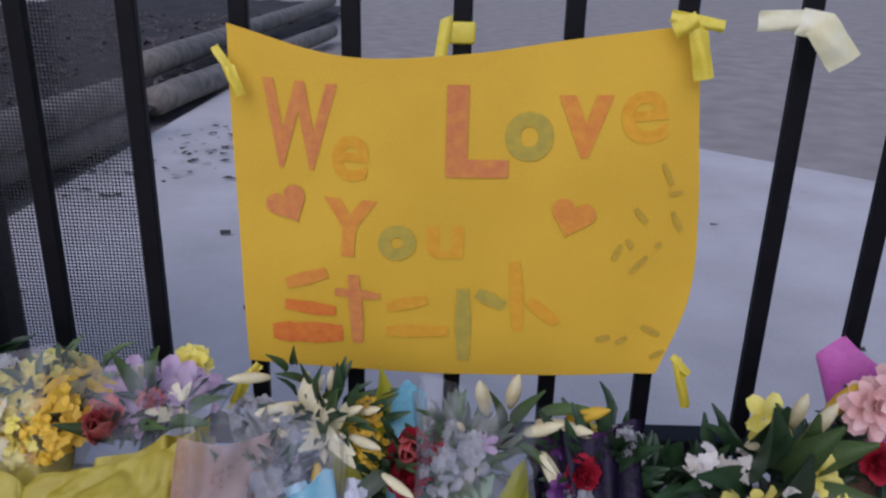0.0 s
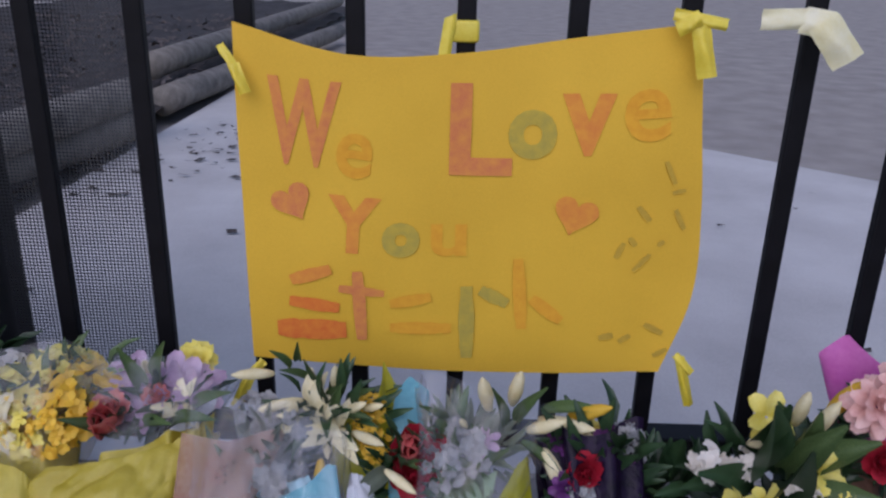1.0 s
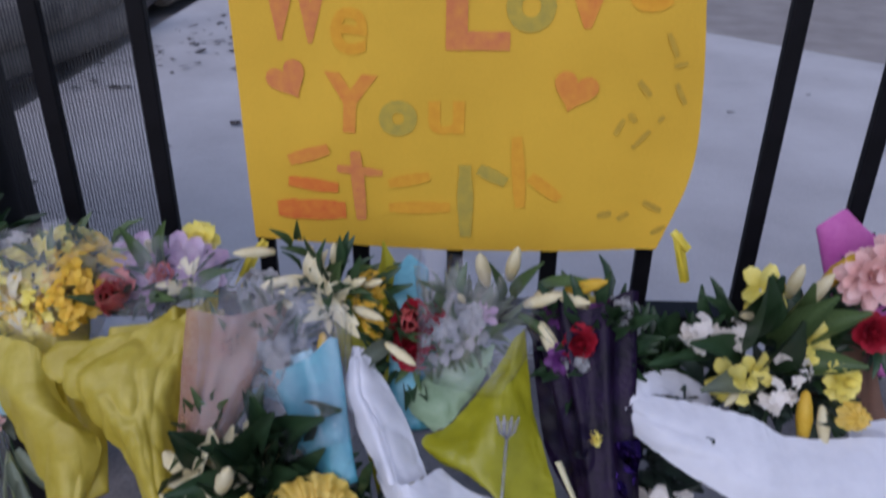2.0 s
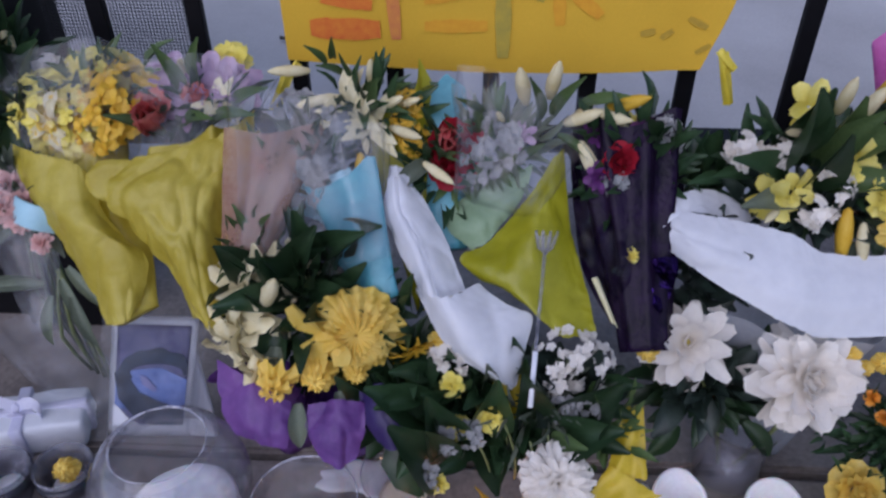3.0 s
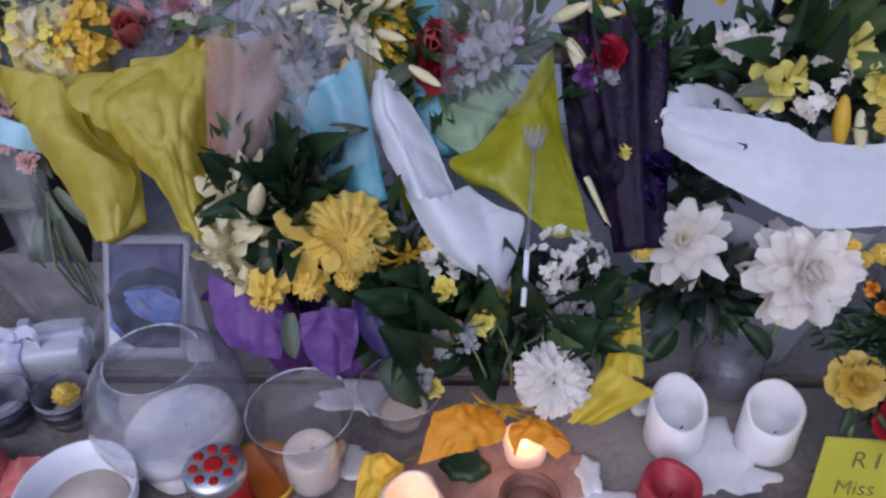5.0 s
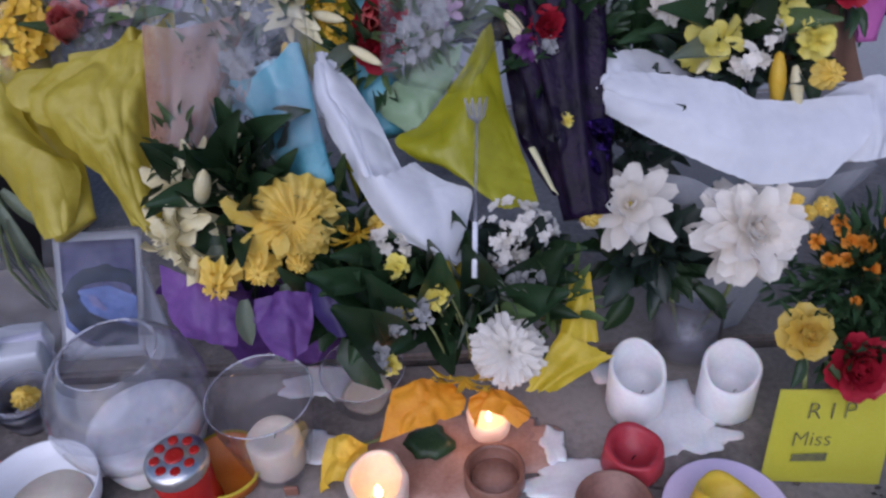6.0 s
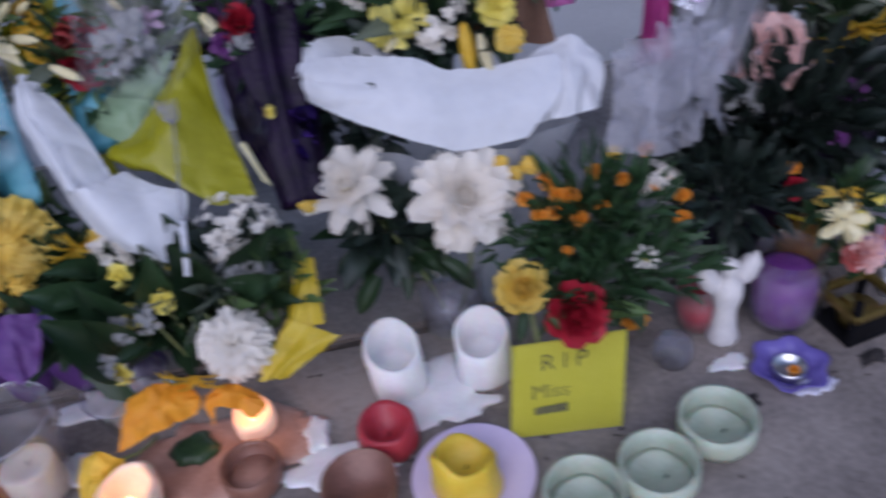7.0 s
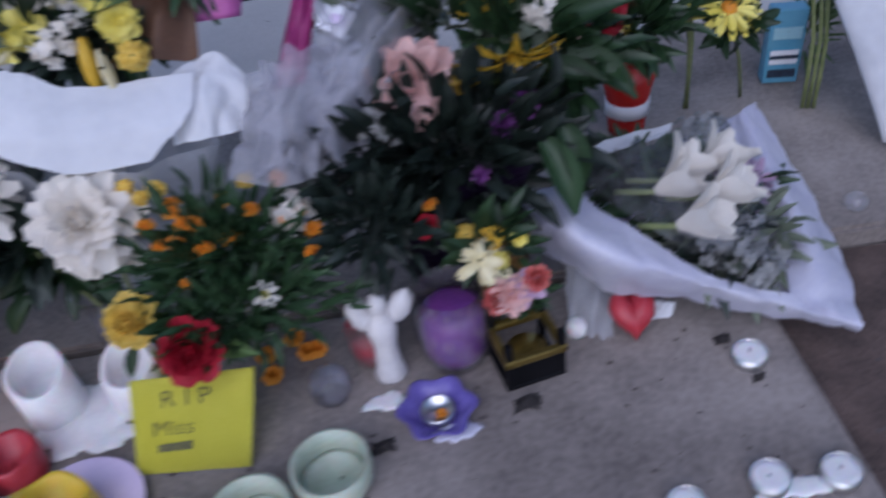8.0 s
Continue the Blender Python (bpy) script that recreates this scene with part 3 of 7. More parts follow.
define("cream_bud", bud(.070, .019), M["p_cream"])
define("yellow_bud", bud(.074, .021), M["p_gold"])
define("small_bud", bud(.034, .013), M["p_cream"])
UPFRONT = (0, -0.65, 0.76)


def head(kind, parent, at, n=UPFRONT, size=1.0, name="flower", label="", spin=0.0):
    me, centre = HEADS[kind]
    ob = new(name, me)
    ob.parent = parent
    m = Matrix.Translation(Vector(at) - origin(parent)) @ Vector(n).normalized().to_track_quat('Z', 'Y').to_matrix().to_4x4() @ pose(0, 0, 0, 0, 0, spin) @ Matrix.Diagonal((size, size, size, 1))
    ob.matrix_basis = m
    if centre:
        c = new("flower_centre", centre)
        c.parent = ob
    return tagged(ob, label)


LEAVES = {}


def leaf_mesh(material, ratio, fold=0.5, bend=40):
    key = (material, ratio, bend)
    if key not in LEAVES:
        bm = bmesh.new()
        add_petal(bm, 1.0, ratio, 0, 20, bend, 0, 0.85, fold, 0, 8, 4)
        LEAVES[key] = mesh_of("leaf", bm, M[material])
    return LEAVES[key]


def leaf(parent, at, way, length, ratio=0.28, material="leaf", bend=40, roll=0.0):
    """One large leaf from its foot, pointing along way, upper side towards the sky and front."""
    x = Vector(way).normalized()
    z = Vector((0.1, -0.6, 0.8))
    y = z.cross(x).normalized()
    z = x.cross(y)
    rot = Matrix((x, y, z)).transposed().to_4x4() @ Matrix.Rotation(radians(roll), 4, 'X')
    ob = new("leaf", leaf_mesh(material, ratio, 0.5, bend))
    ob.parent = parent
    ob.matrix_basis = Matrix.Translation(Vector(at) - origin(parent)) @ rot @ Matrix.Scale(length, 4)
    return ob


def foliage(parent, centre, size, n, length, ratio=0.35, material="leaf", seed=1, name="foliage", up=0.5):
    """Filling greenery: many small leaves in an uneven clump, with stalks."""
    rnd = random.Random(seed)
    bm = bmesh.new()
    c = Vector(centre)
    foot = c - Vector((0, 0, size[2]))
    for i in range(n):
        d = Vector((rnd.gauss(0, 1), rnd.gauss(0, 1), rnd.gauss(0, 1))).normalized()
        k = rnd.uniform(0.25, 1.0) * (1 + 0.35 * noise.noise(d * 2.3 + Vector((seed, 0, 0))))
        p = c + Vector((d.x * size[0], d.y * size[1], d.z * size[2])) * k
        way = (d + Vector((0, -0.25, up)) + Vector((rnd.uniform(-.5, .5), rnd.uniform(-.5, .5), rnd.uniform(-.5, .5)))).normalized()
        x = way
        z = (Vector((0, -0.5, 0.8)) + Vector((rnd.uniform(-.6, .6), rnd.uniform(-.6, .6), rnd.uniform(-.6, .6)))).normalized()
        y = z.cross(x).normalized()
        z = x.cross(y)
        L = length * rnd.uniform(0.6, 1.25)
        rot = Matrix((x, y, z)).transposed()
        first = len(bm.verts)
        add_petal(bm, L, L * ratio, 0, 15, rnd.uniform(10, 70), 0, 0.8, 0.4, 0, 3, 2)
        bm.verts.ensure_lookup_table()
        for v in bm.verts[first:]:
            v.co = p + rot @ v.co
    ob = part(name, bm, M[material], parent)
    ob["kind"] = "stuff"
    return ob


def stalk(parent, a, b, r=0.002, bow=0.01, material="stem", name="stem"):
    a, b = Vector(a), Vector(b)
    mid = (a + b) / 2 + Vector((bow, -abs(bow), bow * 0.5))
    return part(name, tube([a, (a + mid) / 2 + Vector((bow * .2, 0, 0)), mid, (b + mid) / 2 + Vector((bow * .2, 0, 0)), b], r, 6, r * 0.8), M[material], parent)


def bow_bm(at, size, seed=0, tails=2, drop=1.0):
    """A tied ribbon: two loops, a knot and hanging tails."""
    at = Vector(at)
    bits = []
    for sgn in (-1, 1):
        pts = [at + Vector((sgn * size * 0.5 * math.sin(math.pi * k / 8) * (1 if k < 5 else 0.9), -size * 0.10 * math.sin(math.pi * k / 8), size * 0.22 * math.sin(2 * math.pi * k / 8))) for k in range(9)]
        bm = bmesh.new()
        rows = [[bm.verts.new(p + Vector((0, (w - 0.5) * size * 0.10, (w - 0.5) * size * 0.20))) for w in (0, 0.5, 1)] for p in pts]
        for r, q in zip(rows, rows[1:]):
            for i in range(2):
                bm.faces.new((r[i], r[i + 1], q[i + 1], q[i]))
        bits.append(bm)
    for k in range(tails):
        sgn = -1 if k % 2 else 1
        bm = bmesh.new()
        rows = []
        for j in range(9):
            v = j / 8
            c = at + Vector((sgn * size * 0.25 * v + 0.06 * size * math.sin(6 * v + seed + k), -size * 0.12 - 0.05 * size * math.sin(5 * v + seed), -size * drop * v * (1 if k else 0.8)))
            rows.append([bm.verts.new(c + Vector(((w - 0.5) * size * 0.2, 0.02 * size * math.sin(7 * v), 0.03 * size * (w - .5)))) for w in (0, 0.5, 1)])
        for r, q in zip(rows, rows[1:]):
            for i in range(2):
                bm.faces.new((r[i], r[i + 1], q[i + 1], q[i]))
        bits.append(bm)
    kn = lathe([(0.0003, -size * .1), (size * .07, -size * .07), (size * .09, 0), (size * .07, size * .07), (0.0003, size * .1)], at, 10)
    return join_bm(*bits, kn)


def letters(text, size, at, material, parent, label, surf=None, tilt=0.0, bold=0.0, name="lettering", face=None, wide=1.0):
    """Words in the built-in font, standing upright at a place, facing the front, or laid on the plane given by face."""
    cu = bpy.data.curves.new("letters", 'FONT')
    cu.body, cu.size, cu.align_x, cu.align_y, cu.offset, cu.extrude, cu.resolution_u = text, size, 'CENTER', 'CENTER', bold, 0.0001, 4
    tmp = bpy.data.objects.new("letters", cu)
    scene.collection.objects.link(tmp)
    me = bpy.data.meshes.new_from_object(tmp.evaluated_get(bpy.context.evaluated_depsgraph_get()))
    bpy.data.objects.remove(tmp)
    bm = bmesh.new()
    bm.from_mesh(me)
    bpy.data.meshes.remove(me)
    bmesh.ops.scale(bm, verts=bm.verts, vec=(wide, 1, 1))
    m = face if face else Matrix.Translation(at) @ pose(0, 0, 0, 90, 0, 0) @ pose(0, 0, 0, 0, 0, tilt)
    bmesh.ops.transform(bm, verts=bm.verts, matrix=m)
    if surf:
        for v in bm.verts:
            v.co.y += surf(v.co.x, v.co.z) - 0.0014
    return part(name, bm, material, parent, label, smooth=False)



# ---------- setting ----------
def slab(name, outline, top, thick, material, label, bevel=0.006):
    bm = bmesh.new()
    f = bm.faces.new([bm.verts.new((x, y, top - thick)) for x, y in outline])
    r = bmesh.ops.extrude_face_region(bm, geom=[f])
    bmesh.ops.translate(bm, verts=[e for e in r["geom"] if isinstance(e, bmesh.types.BMVert)], vec=(0, 0, thick))
    if bevel:
        bmesh.ops.bevel(bm, geom=[e for e in bm.edges if all(abs(v.co.z - top) < 1e-5 for v in e.verts)], offset=bevel, segments=2, affect='EDGES')
    return solo(name, bm, M[material], label, "ground", (outline[0][0], outline[0][1], top - thick), kind="structure", smooth=False)


bm = bmesh.new()
bmesh.ops.create_grid(bm, x_segments=40, y_segments=40, size=300)
for v in bm.verts:
    v.co.z = -0.06
solo("ground", bm, M["asphalt"], "wide grey asphalt ground reaching far behind the fence", "ground", (0, 0, -0.06), kind="structure")
slab("pavement_front", [(-4, -4), (1.094, -4), (1.094, -0.325), (1.06, -0.288), (-4, -0.288)], 0.0, 0.09, "conc_front", "worn grey-brown concrete paving slab in front of the fence", 0.012)
slab("pavement_strip", [(-4, -0.280), (5, -0.280), (5, 0.36), (-4, 0.36)], -0.002, 0.09, "conc_front", "worn grey-brown concrete strip under the black fence")
slab("path", [(-1.62, 0.366), (4.5, 0.366), (1.356, 3.225), (-1.55, 5.9)], -0.004, 0.08, "conc_back", "pale grey concrete path behind the fence")
slab("soil_bed", [(1.102, -4), (5, -4), (5, -0.288), (1.102, -0.288)], -0.030, 0.06, "soil", "dark brown soil bed beside the concrete slab", 0)

# bark bed with log edging behind the fence
bed = thing("garden_bed", "dark bark-mulch garden bed behind the fence", "garden bed", (-3.6, 4.2, -0.05))
bed["kind"] = "structure"
bm = bmesh.new()
rnd = random.Random(4)
nx, ny = 40, 60
gr = [[bm.verts.new((-6 + 4.3 * i / nx, 0.9 + 12 * j / ny, 0.13 + 0.05 * noise.noise((i * 0.5, j * 0.4, 1)) - 0.10 * max(0, i / nx - 0.9) * 10)) for i in range(nx + 1)] for j in range(ny + 1)]
for j in range(ny):
    for i in range(nx):
        bm.faces.new((gr[j][i], gr[j][i + 1], gr[j + 1][i + 1], gr[j + 1][i]))
part("mulch", bm, M["mulch"], bed)
bm = bmesh.new()
for i in range(1500):
    x, y = rnd.uniform(-5.2, -1.72), rnd.uniform(1.5, 9)
    z = 0.16 + 0.05 * noise.noise(((x + 6) / 4.3 * 20, (y - .9) / 12 * 24, 1))
    s, a, e = rnd.uniform(0.012, 0.045), rnd.uniform(0, 6.28), rnd.uniform(-0.5, 0.5)
    dx, dy = Vector((math.cos(a), math.sin(a), e)) * s, Vector((-math.sin(a), math.cos(a), rnd.uniform(-.4, .4))) * s * 0.4
    c = Vector((x, y, z))
    q = [bm.verts.new(c + p) for p in (dx + dy, -dx + dy, -dx - dy, dx - dy)]
    w = bm.verts.new(c + Vector((0, 0, s * 0.4)))
    for k in range(4):
        bm.faces.new((q[k], q[(k + 1) % 4], w))
chips = part("bark_chips", bm, M["chip"], bed, smooth=False)
chips["kind"] = "stuff"


def log_piece(a, b, r, seed):
    a, b = Vector(a), Vector(b)
    n = 12
    pts = [a.lerp(b, k / n) + Vector((0.006 * noise.noise((k * .6, seed, 0)), 0, 0.006 * noise.noise((k * .6, seed, 5)))) for k in range(n + 1)]
    bm = tube(pts, r, 16, r * 0.96)
    bmesh.ops.bevel(bm, geom=[e for e in bm.edges if len(e.link_faces) == 2 and min(len(f.verts) for f in e.link_faces) < 5 and max(len(f.verts) for f in e.link_faces) > 5], offset=0.012, segments=2, affect='EDGES')
    return solo("log", bm, M["log"], "weathered grey round pine log edging the garden bed", "log", a, "garden edging logs")


log_piece((-1.862, 1.771, 0.085), (-1.634, 3.069, 0.085), 0.085, 1)
log_piece((-1.783, 1.693, 0.230), (-1.643, 3.194, 0.230), 0.085, 2)
log_piece((-1.713, 3.683, 0.085), (-1.329, 8.334, 0.085), 0.085, 3)
log_piece((-1.911, 4.061, 0.230), (-1.783, 11.603, 0.230), 0.085, 4)
# dead leaves and bark scraps on the path
bm = bmesh.new()
for i in range(130):
    u = rnd.gauss(0, 1)
    x, y = -1.22 + 0.16 * u + rnd.gauss(0, 0.05), 2.85 + 0.45 * rnd.gauss(0, 1) + 0.3 * u
    if i > 100:
        x, y = rnd.uniform(-1.5, 2.5), rnd.uniform(0.5, 3.0)
    s, a = rnd.uniform(0.008, 0.035), rnd.uniform(0, 6.28)
    c = Vector((x, y, 0.003))
    q = [bm.verts.new(c + Vector((s * math.cos(a + t), 0.45 * s * math.sin(a + t), rnd.uniform(0, 0.012)))) for t in (0.3, 1.7, 3.3, 4.6)]
    bm.faces.new(q)
solo("leaf_litter", bm, M["chip"], "scattered brown leaf litter on the pale concrete path", "leaf litter", (-1.2, 2.8, 0.0), kind="stuff", smooth=False)

# ---------- fence ----------
fence = thing("fence", "black powder-coated steel bar fence behind the flowers", "fence", (0, 0.008, 0))
fence["kind"] = "structure"
bar_mesh = mesh_of("bar", box_bm((-0.0108, -0.007, 0.333), (0.0108, 0.007, 1.45), 0.002), M["black"], False)
for k in range(-4, 13):
    b = new("bar", bar_mesh)
    b.parent = fence
    b.location = (k * 0.125 + (0.012 if k > 2 else 0), 0, 0)
for z, tall in ((0.310, 0.022), (1.38, 0.04)):
    part("rail", box_bm((-0.60, -0.008, z), (1.75, 0.034, z + tall), 0.003), M["black"], fence, smooth=False)
for x in (-0.655, 1.80):
    part("fence_post", box_bm((x - 0.065, -0.05, -0.002), (x + 0.065, 0.08, 1.5), 0.004), M["black"], fence, smooth=False)
part("kick_plate", box_bm((-1.6, -0.03, 0.0), (-0.722, 0.03, 1.45), 0.004), M["black"], fence, smooth=False)
part("perforated_panel", box_bm((-0.588, 0.036, 0.312), (-0.376, 0.0375, 1.42)), M["mesh"], fence, "dark perforated steel sheet", smooth=False)

# ---------- the hand-lettered card ----------
def card_surf(x, z):
    u = (x + 0.26) / 0.52
    v = (z - 0.41) / 0.43
    return -0.017 - 0.010 * math.sin(math.pi * u) * (0.3 + 0.7 * v) - 0.007 * math.sin(2.2 * math.pi * u + 0.5) * (0.4 + v * 0.6) - 0.006 * math.sin(math.pi * min(1, max(0, v))) - 0.004 * noise.noise((x * 6, z * 6, 2)) - 0.02 * max(0, u - 0.93) * 14 * max(0, 0.35 - v)


poster = thing("handmade_poster", "yellow card poster with crayon lettering tied to the fence", "poster", (0, -0.02, 0.41))
TOP = [V(0, 0, z) for z in (0.857, 0.826, 0.830, 0.850, 0.869)]
LOW = [V(0, 0, z) for z in (0.445, 0.438, 0.432, 0.434, 0.443)]
LEFT = [V(x, 0, 0) for x in (-0.257, -0.257, -0.257, -0.258, -0.258)]
RIGHT = [V(x, 0, 0) for x in (0.256, 0.284, 0.281, 0.268, 0.256)]
bm = bmesh.new()
nu, nv = 44, 34
gr = []
for j in range(nv + 1):
    v = j / nv
    row = []
    for i in range(nu + 1):
        u = i / nu
        top, low = spline(TOP, u).z, spline(LOW, u).z
        z = low + (top - low) * v
        left, right = spline(LEFT, v).x, spline(RIGHT, v).x
        x = left + (right - left) * u
        row.append(bm.verts.new((x, card_surf(x, z), z)))
    gr.append(row)
for j in range(nv):
    for i in range(nu):
        bm.faces.new((gr[j][i], gr[j][i + 1], gr[j + 1][i + 1], gr[j + 1][i]))
part("card", bm, M["card"], poster)
for ch, size, x, z, m, tilt, wide in (("W", .132, -0.182, 0.744, "crayon_pink", -4, .56), ("e", .104, -0.123, 0.721, "crayon_orange", -6, .9), ("L", .142, 0.016, 0.739, "crayon_pink", 0, 1.1),
                                       ("o", .104, 0.079, 0.749, "crayon_green", 0, .95), ("v", .136, 0.141, 0.765, "crayon_red", 2, .85), ("e", .118, 0.205, 0.776, "crayon_orange", 6, 1.0),
                                       ("Y", .092, -0.126, 0.626, "crayon_red", -4, .85), ("o", .076, -0.070, 0.618, "crayon_green", 0, 1.0), ("u", .080, -0.013, 0.619, "crayon_orange", 0, 1.25)):
    letters(ch, size, (x, 0, z), M[m], poster, "", card_surf, tilt, 0.0042 if m != "crayon_orange" else 0.002, "letter", None, wide)


def bar_on_card(x0, z0, x1, z1, w, m, name="crayon_bar"):
    a, b = Vector((x0, 0, z0)), Vector((x1, 0, z1))
    d = (b - a).normalized()
    s = Vector((-d.z, 0, d.x)) * w / 2
    bm = bmesh.new()
    rows = []
    for k in range(13):
        p = a.lerp(b, k / 12)
        w2 = s * (0.75 + 0.25 * math.sin(math.pi * k / 12) + 0.15 * noise.noise((k, x0 * 30, z0 * 30)))
        rows.append([bm.verts.new((q.x, card_surf(q.x, q.z) - 0.0022, q.z)) for q in (p + w2, p + w2 * .3, p - w2 * .3, p - w2)])
    for r, q in zip(rows, rows[1:]):
        for i in range(3):
            bm.faces.new((r[i], r[i + 1], q[i + 1], q[i]))
    part(name, bm, M[m], poster)


for x0, y0, x1, y1, w, m in ((-0.203, 0.557, -0.154, 0.573, 0.017, "crayon_red"), (-0.206, 0.529, -0.145, 0.521, 0.017, "crayon_deep"), (-0.223, 0.490, -0.137, 0.490, 0.029, "crayon_deep"), (-0.122, 0.571, -0.118, 0.477, 0.016, "crayon_pink"), (-0.145, 0.548, -0.090, 0.542, 0.012, "crayon_pink"), (-0.083, 0.528, -0.033, 0.538, 0.016, "crayon_orange"), (-0.083, 0.495, -0.007, 0.495, 0.017, "crayon_orange"), (0.010, 0.553, 0.013, 0.453, 0.019, "crayon_green"), (0.027, 0.548, 0.061, 0.530, 0.017, "crayon_green"), (0.071, 0.590, 0.080, 0.496, 0.016, "crayon_orange"), (0.090, 0.538, 0.128, 0.509, 0.016, "crayon_orange")):
    bar_on_card(x0, y0, x1, y1, w, m)
for x0, y0, x1, y1, w in ((0.233, 0.716, 0.246, 0.690, 0.006), (0.207, 0.661, 0.222, 0.644, 0.007), (0.244, 0.679, 0.259, 0.683, 0.005), (0.250, 0.659, 0.263, 0.635, 0.006), (0.187, 0.595, 0.195, 0.615, 0.007), (0.201, 0.622, 0.209, 0.612, 0.007), (0.209, 0.579, 0.227, 0.602, 0.006), (0.235, 0.613, 0.241, 0.620, 0.006), (0.177, 0.488, 0.194, 0.492, 0.009), (0.202, 0.483, 0.215, 0.493, 0.008), (0.231, 0.509, 0.254, 0.498, 0.008), (0.246, 0.466, 0.262, 0.477, 0.007)):
    bar_on_card(x0, y0, x1, y1, w, "crayon_dark", "pencil_bar")


def heart_on_card(at, size, tilt, m):
    bm = bmesh.new()
    c = math.cos(radians(tilt)), math.sin(radians(tilt))
    ring, inner = [], []
    for k in range(28):
        t = 2 * math.pi * k / 28
        hx, hz = 16 * math.sin(t) ** 3 / 17, (13 * math.cos(t) - 5 * math.cos(2 * t) - 2 * math.cos(3 * t) - math.cos(4 * t)) / 17
        for f, lst in ((1, ring), (0.5, inner)):
            x, z = at[0] + size * f * (hx * c[0] - hz * c[1]), at[2] + size * f * (hx * c[1] + hz * c[0])
            lst.append(bm.verts.new((x, card_surf(x, z) - 0.0022, z)))
    for k in range(28):
        bm.faces.new((ring[k], ring[(k + 1) % 28], inner[(k + 1) % 28], inner[k]))
    bm.faces.new(inner)
    part("heart", bm, M[m], poster)


heart_on_card((-0.197, 0.000, 0.657), .026, 28, "crayon_pink")
heart_on_card((0.135, 0.000, 0.648), .028, -14, "crayon_red")
def strip(a, b, w, seed, bulge=.006):
    """A limp ribbon strip from a to b."""
    a, b = Vector(a), Vector(b)
    s = Vector((0, 1, 0)).cross(b - a).normalized() * w / 2
    return sheet(a - s, a + s, b + s * .8, b - s * 1.2, bulge, .8, .002, seed, 6, 14)


for ends, w, m, lab in (((((-0.269, -0.030, 0.833), (-0.250, -0.040, 0.805)), ((-0.253, -0.040, 0.814), (-0.242, -0.045, 0.782))), .010, "rib_yellow", "thin yellow ribbon tied at the poster corner"),
                        ((((0.218, -0.040, 0.878), (0.274, -0.045, 0.867)), ((0.222, -0.045, 0.862), (0.245, -0.050, 0.874)), ((0.246, -0.045, 0.868), (0.257, -0.050, 0.813))), .013, "rib_yellow", "yellow ribbon tied round the poster corner"),
                        ((((0.271, -0.035, 0.474), (0.292, -0.040, 0.450)), ((0.277, -0.035, 0.470), (0.294, -0.040, 0.405))), .010, "rib_yellow", "yellow ribbon tails at the poster corner"),
                        ((((-0.239, -0.040, 0.451), (-0.254, -0.045, 0.437)), ((-0.254, -0.040, 0.436), (-0.277, -0.050, 0.390))), .011, "rib_yellow", "yellow ribbon tail at the poster corner"),
                        ((((0.314, -0.030, 0.874), (0.361, -0.035, 0.874)), ((0.356, -0.035, 0.875), (0.383, -0.045, 0.868)), ((0.374, -0.045, 0.874), (0.403, -0.050, 0.832))), .022, "rib_cream", "limp pale cream ribbon on a fence bar")):
    bits = [strip(a, b, w * (1 + .3 * k), k + 1) for k, (a, b) in enumerate(ends)]
    solo("ribbon", join_bm(*bits), M[m], lab, "ribbon", ends[0][0], "ribbons on the fence")
at = (-0.001, 0.012, 0.851)
bm = join_bm(box_bm((at[0] - 0.0155, -0.005, at[2] - 0.012), (at[0] + 0.0155, 0.030, at[2] + 0.012), 0.003), sheet((at[0] - .024, -.008, at[2] + .014), (at[0] - .010, -.006, at[2] + .02), (at[0] - .018, -.012, at[2] - .045), (at[0] - .032, -.012, at[2] - .040), .003, 1, .001, 1, 4, 10))
solo("ribbon_band", bm, M["rib_yellow"], "yellow ribbon wound round a black fence bar", "ribbon", at, "ribbons on the fence")

# ---------- bouquets against the fence ----------
def bouquet(label, at):
    return thing("bouquet", label, "flowers", at, "bouquets at the fence")


# bouquet in yellow paper, yellow blooms
b = bouquet("yellow-paper-wrapped bouquet of yellow and cream flowers leaning on the fence", (-0.45, -0.30, 0.0))
part("wrapping_back", crumple(cone_wrap((-0.401, -0.290, 0.248), (-0.500, -0.130, 0.390), .028, .070, .55, [(100, 50, -.06)], 5, .12, 1.0, 72, 30), .006, 15), M["yellow"], b, "creased yellow paper")
part("wrapping_front", patch([((-0.549, -0.186, 0.414), (-0.507, -0.206, 0.414), (-0.461, -0.219, 0.411), (-0.444, -0.220, 0.395)), ((-0.533, -0.215, 0.375), (-0.483, -0.249, 0.376), (-0.442, -0.261, 0.369), (-0.424, -0.245, 0.355)), ((-0.492, -0.248, 0.332), (-0.444, -0.277, 0.343), (-0.402, -0.280, 0.345), (-0.382, -0.266, 0.324)), ((-0.454, -0.279, 0.291), (-0.421, -0.298, 0.302), (-0.395, -0.300, 0.300), (-0.380, -0.282, 0.298)), ((-0.426, -0.313, 0.257), (-0.406, -0.323, 0.267), (-0.394, -0.319, 0.271), (-0.389, -0.301, 0.269))], .006, 16, 1.0, 56, 56), M["yellow"], b, "creased yellow paper")
part("cellophane", cone_wrap((-0.479, -0.190, 0.340), (-0.492, -0.089, 0.461), .050, .102, .7, [(60, 50, .10), (150, 40, .14)], 9, .07, 2.0), M["cello"], b, "clear cellophane")
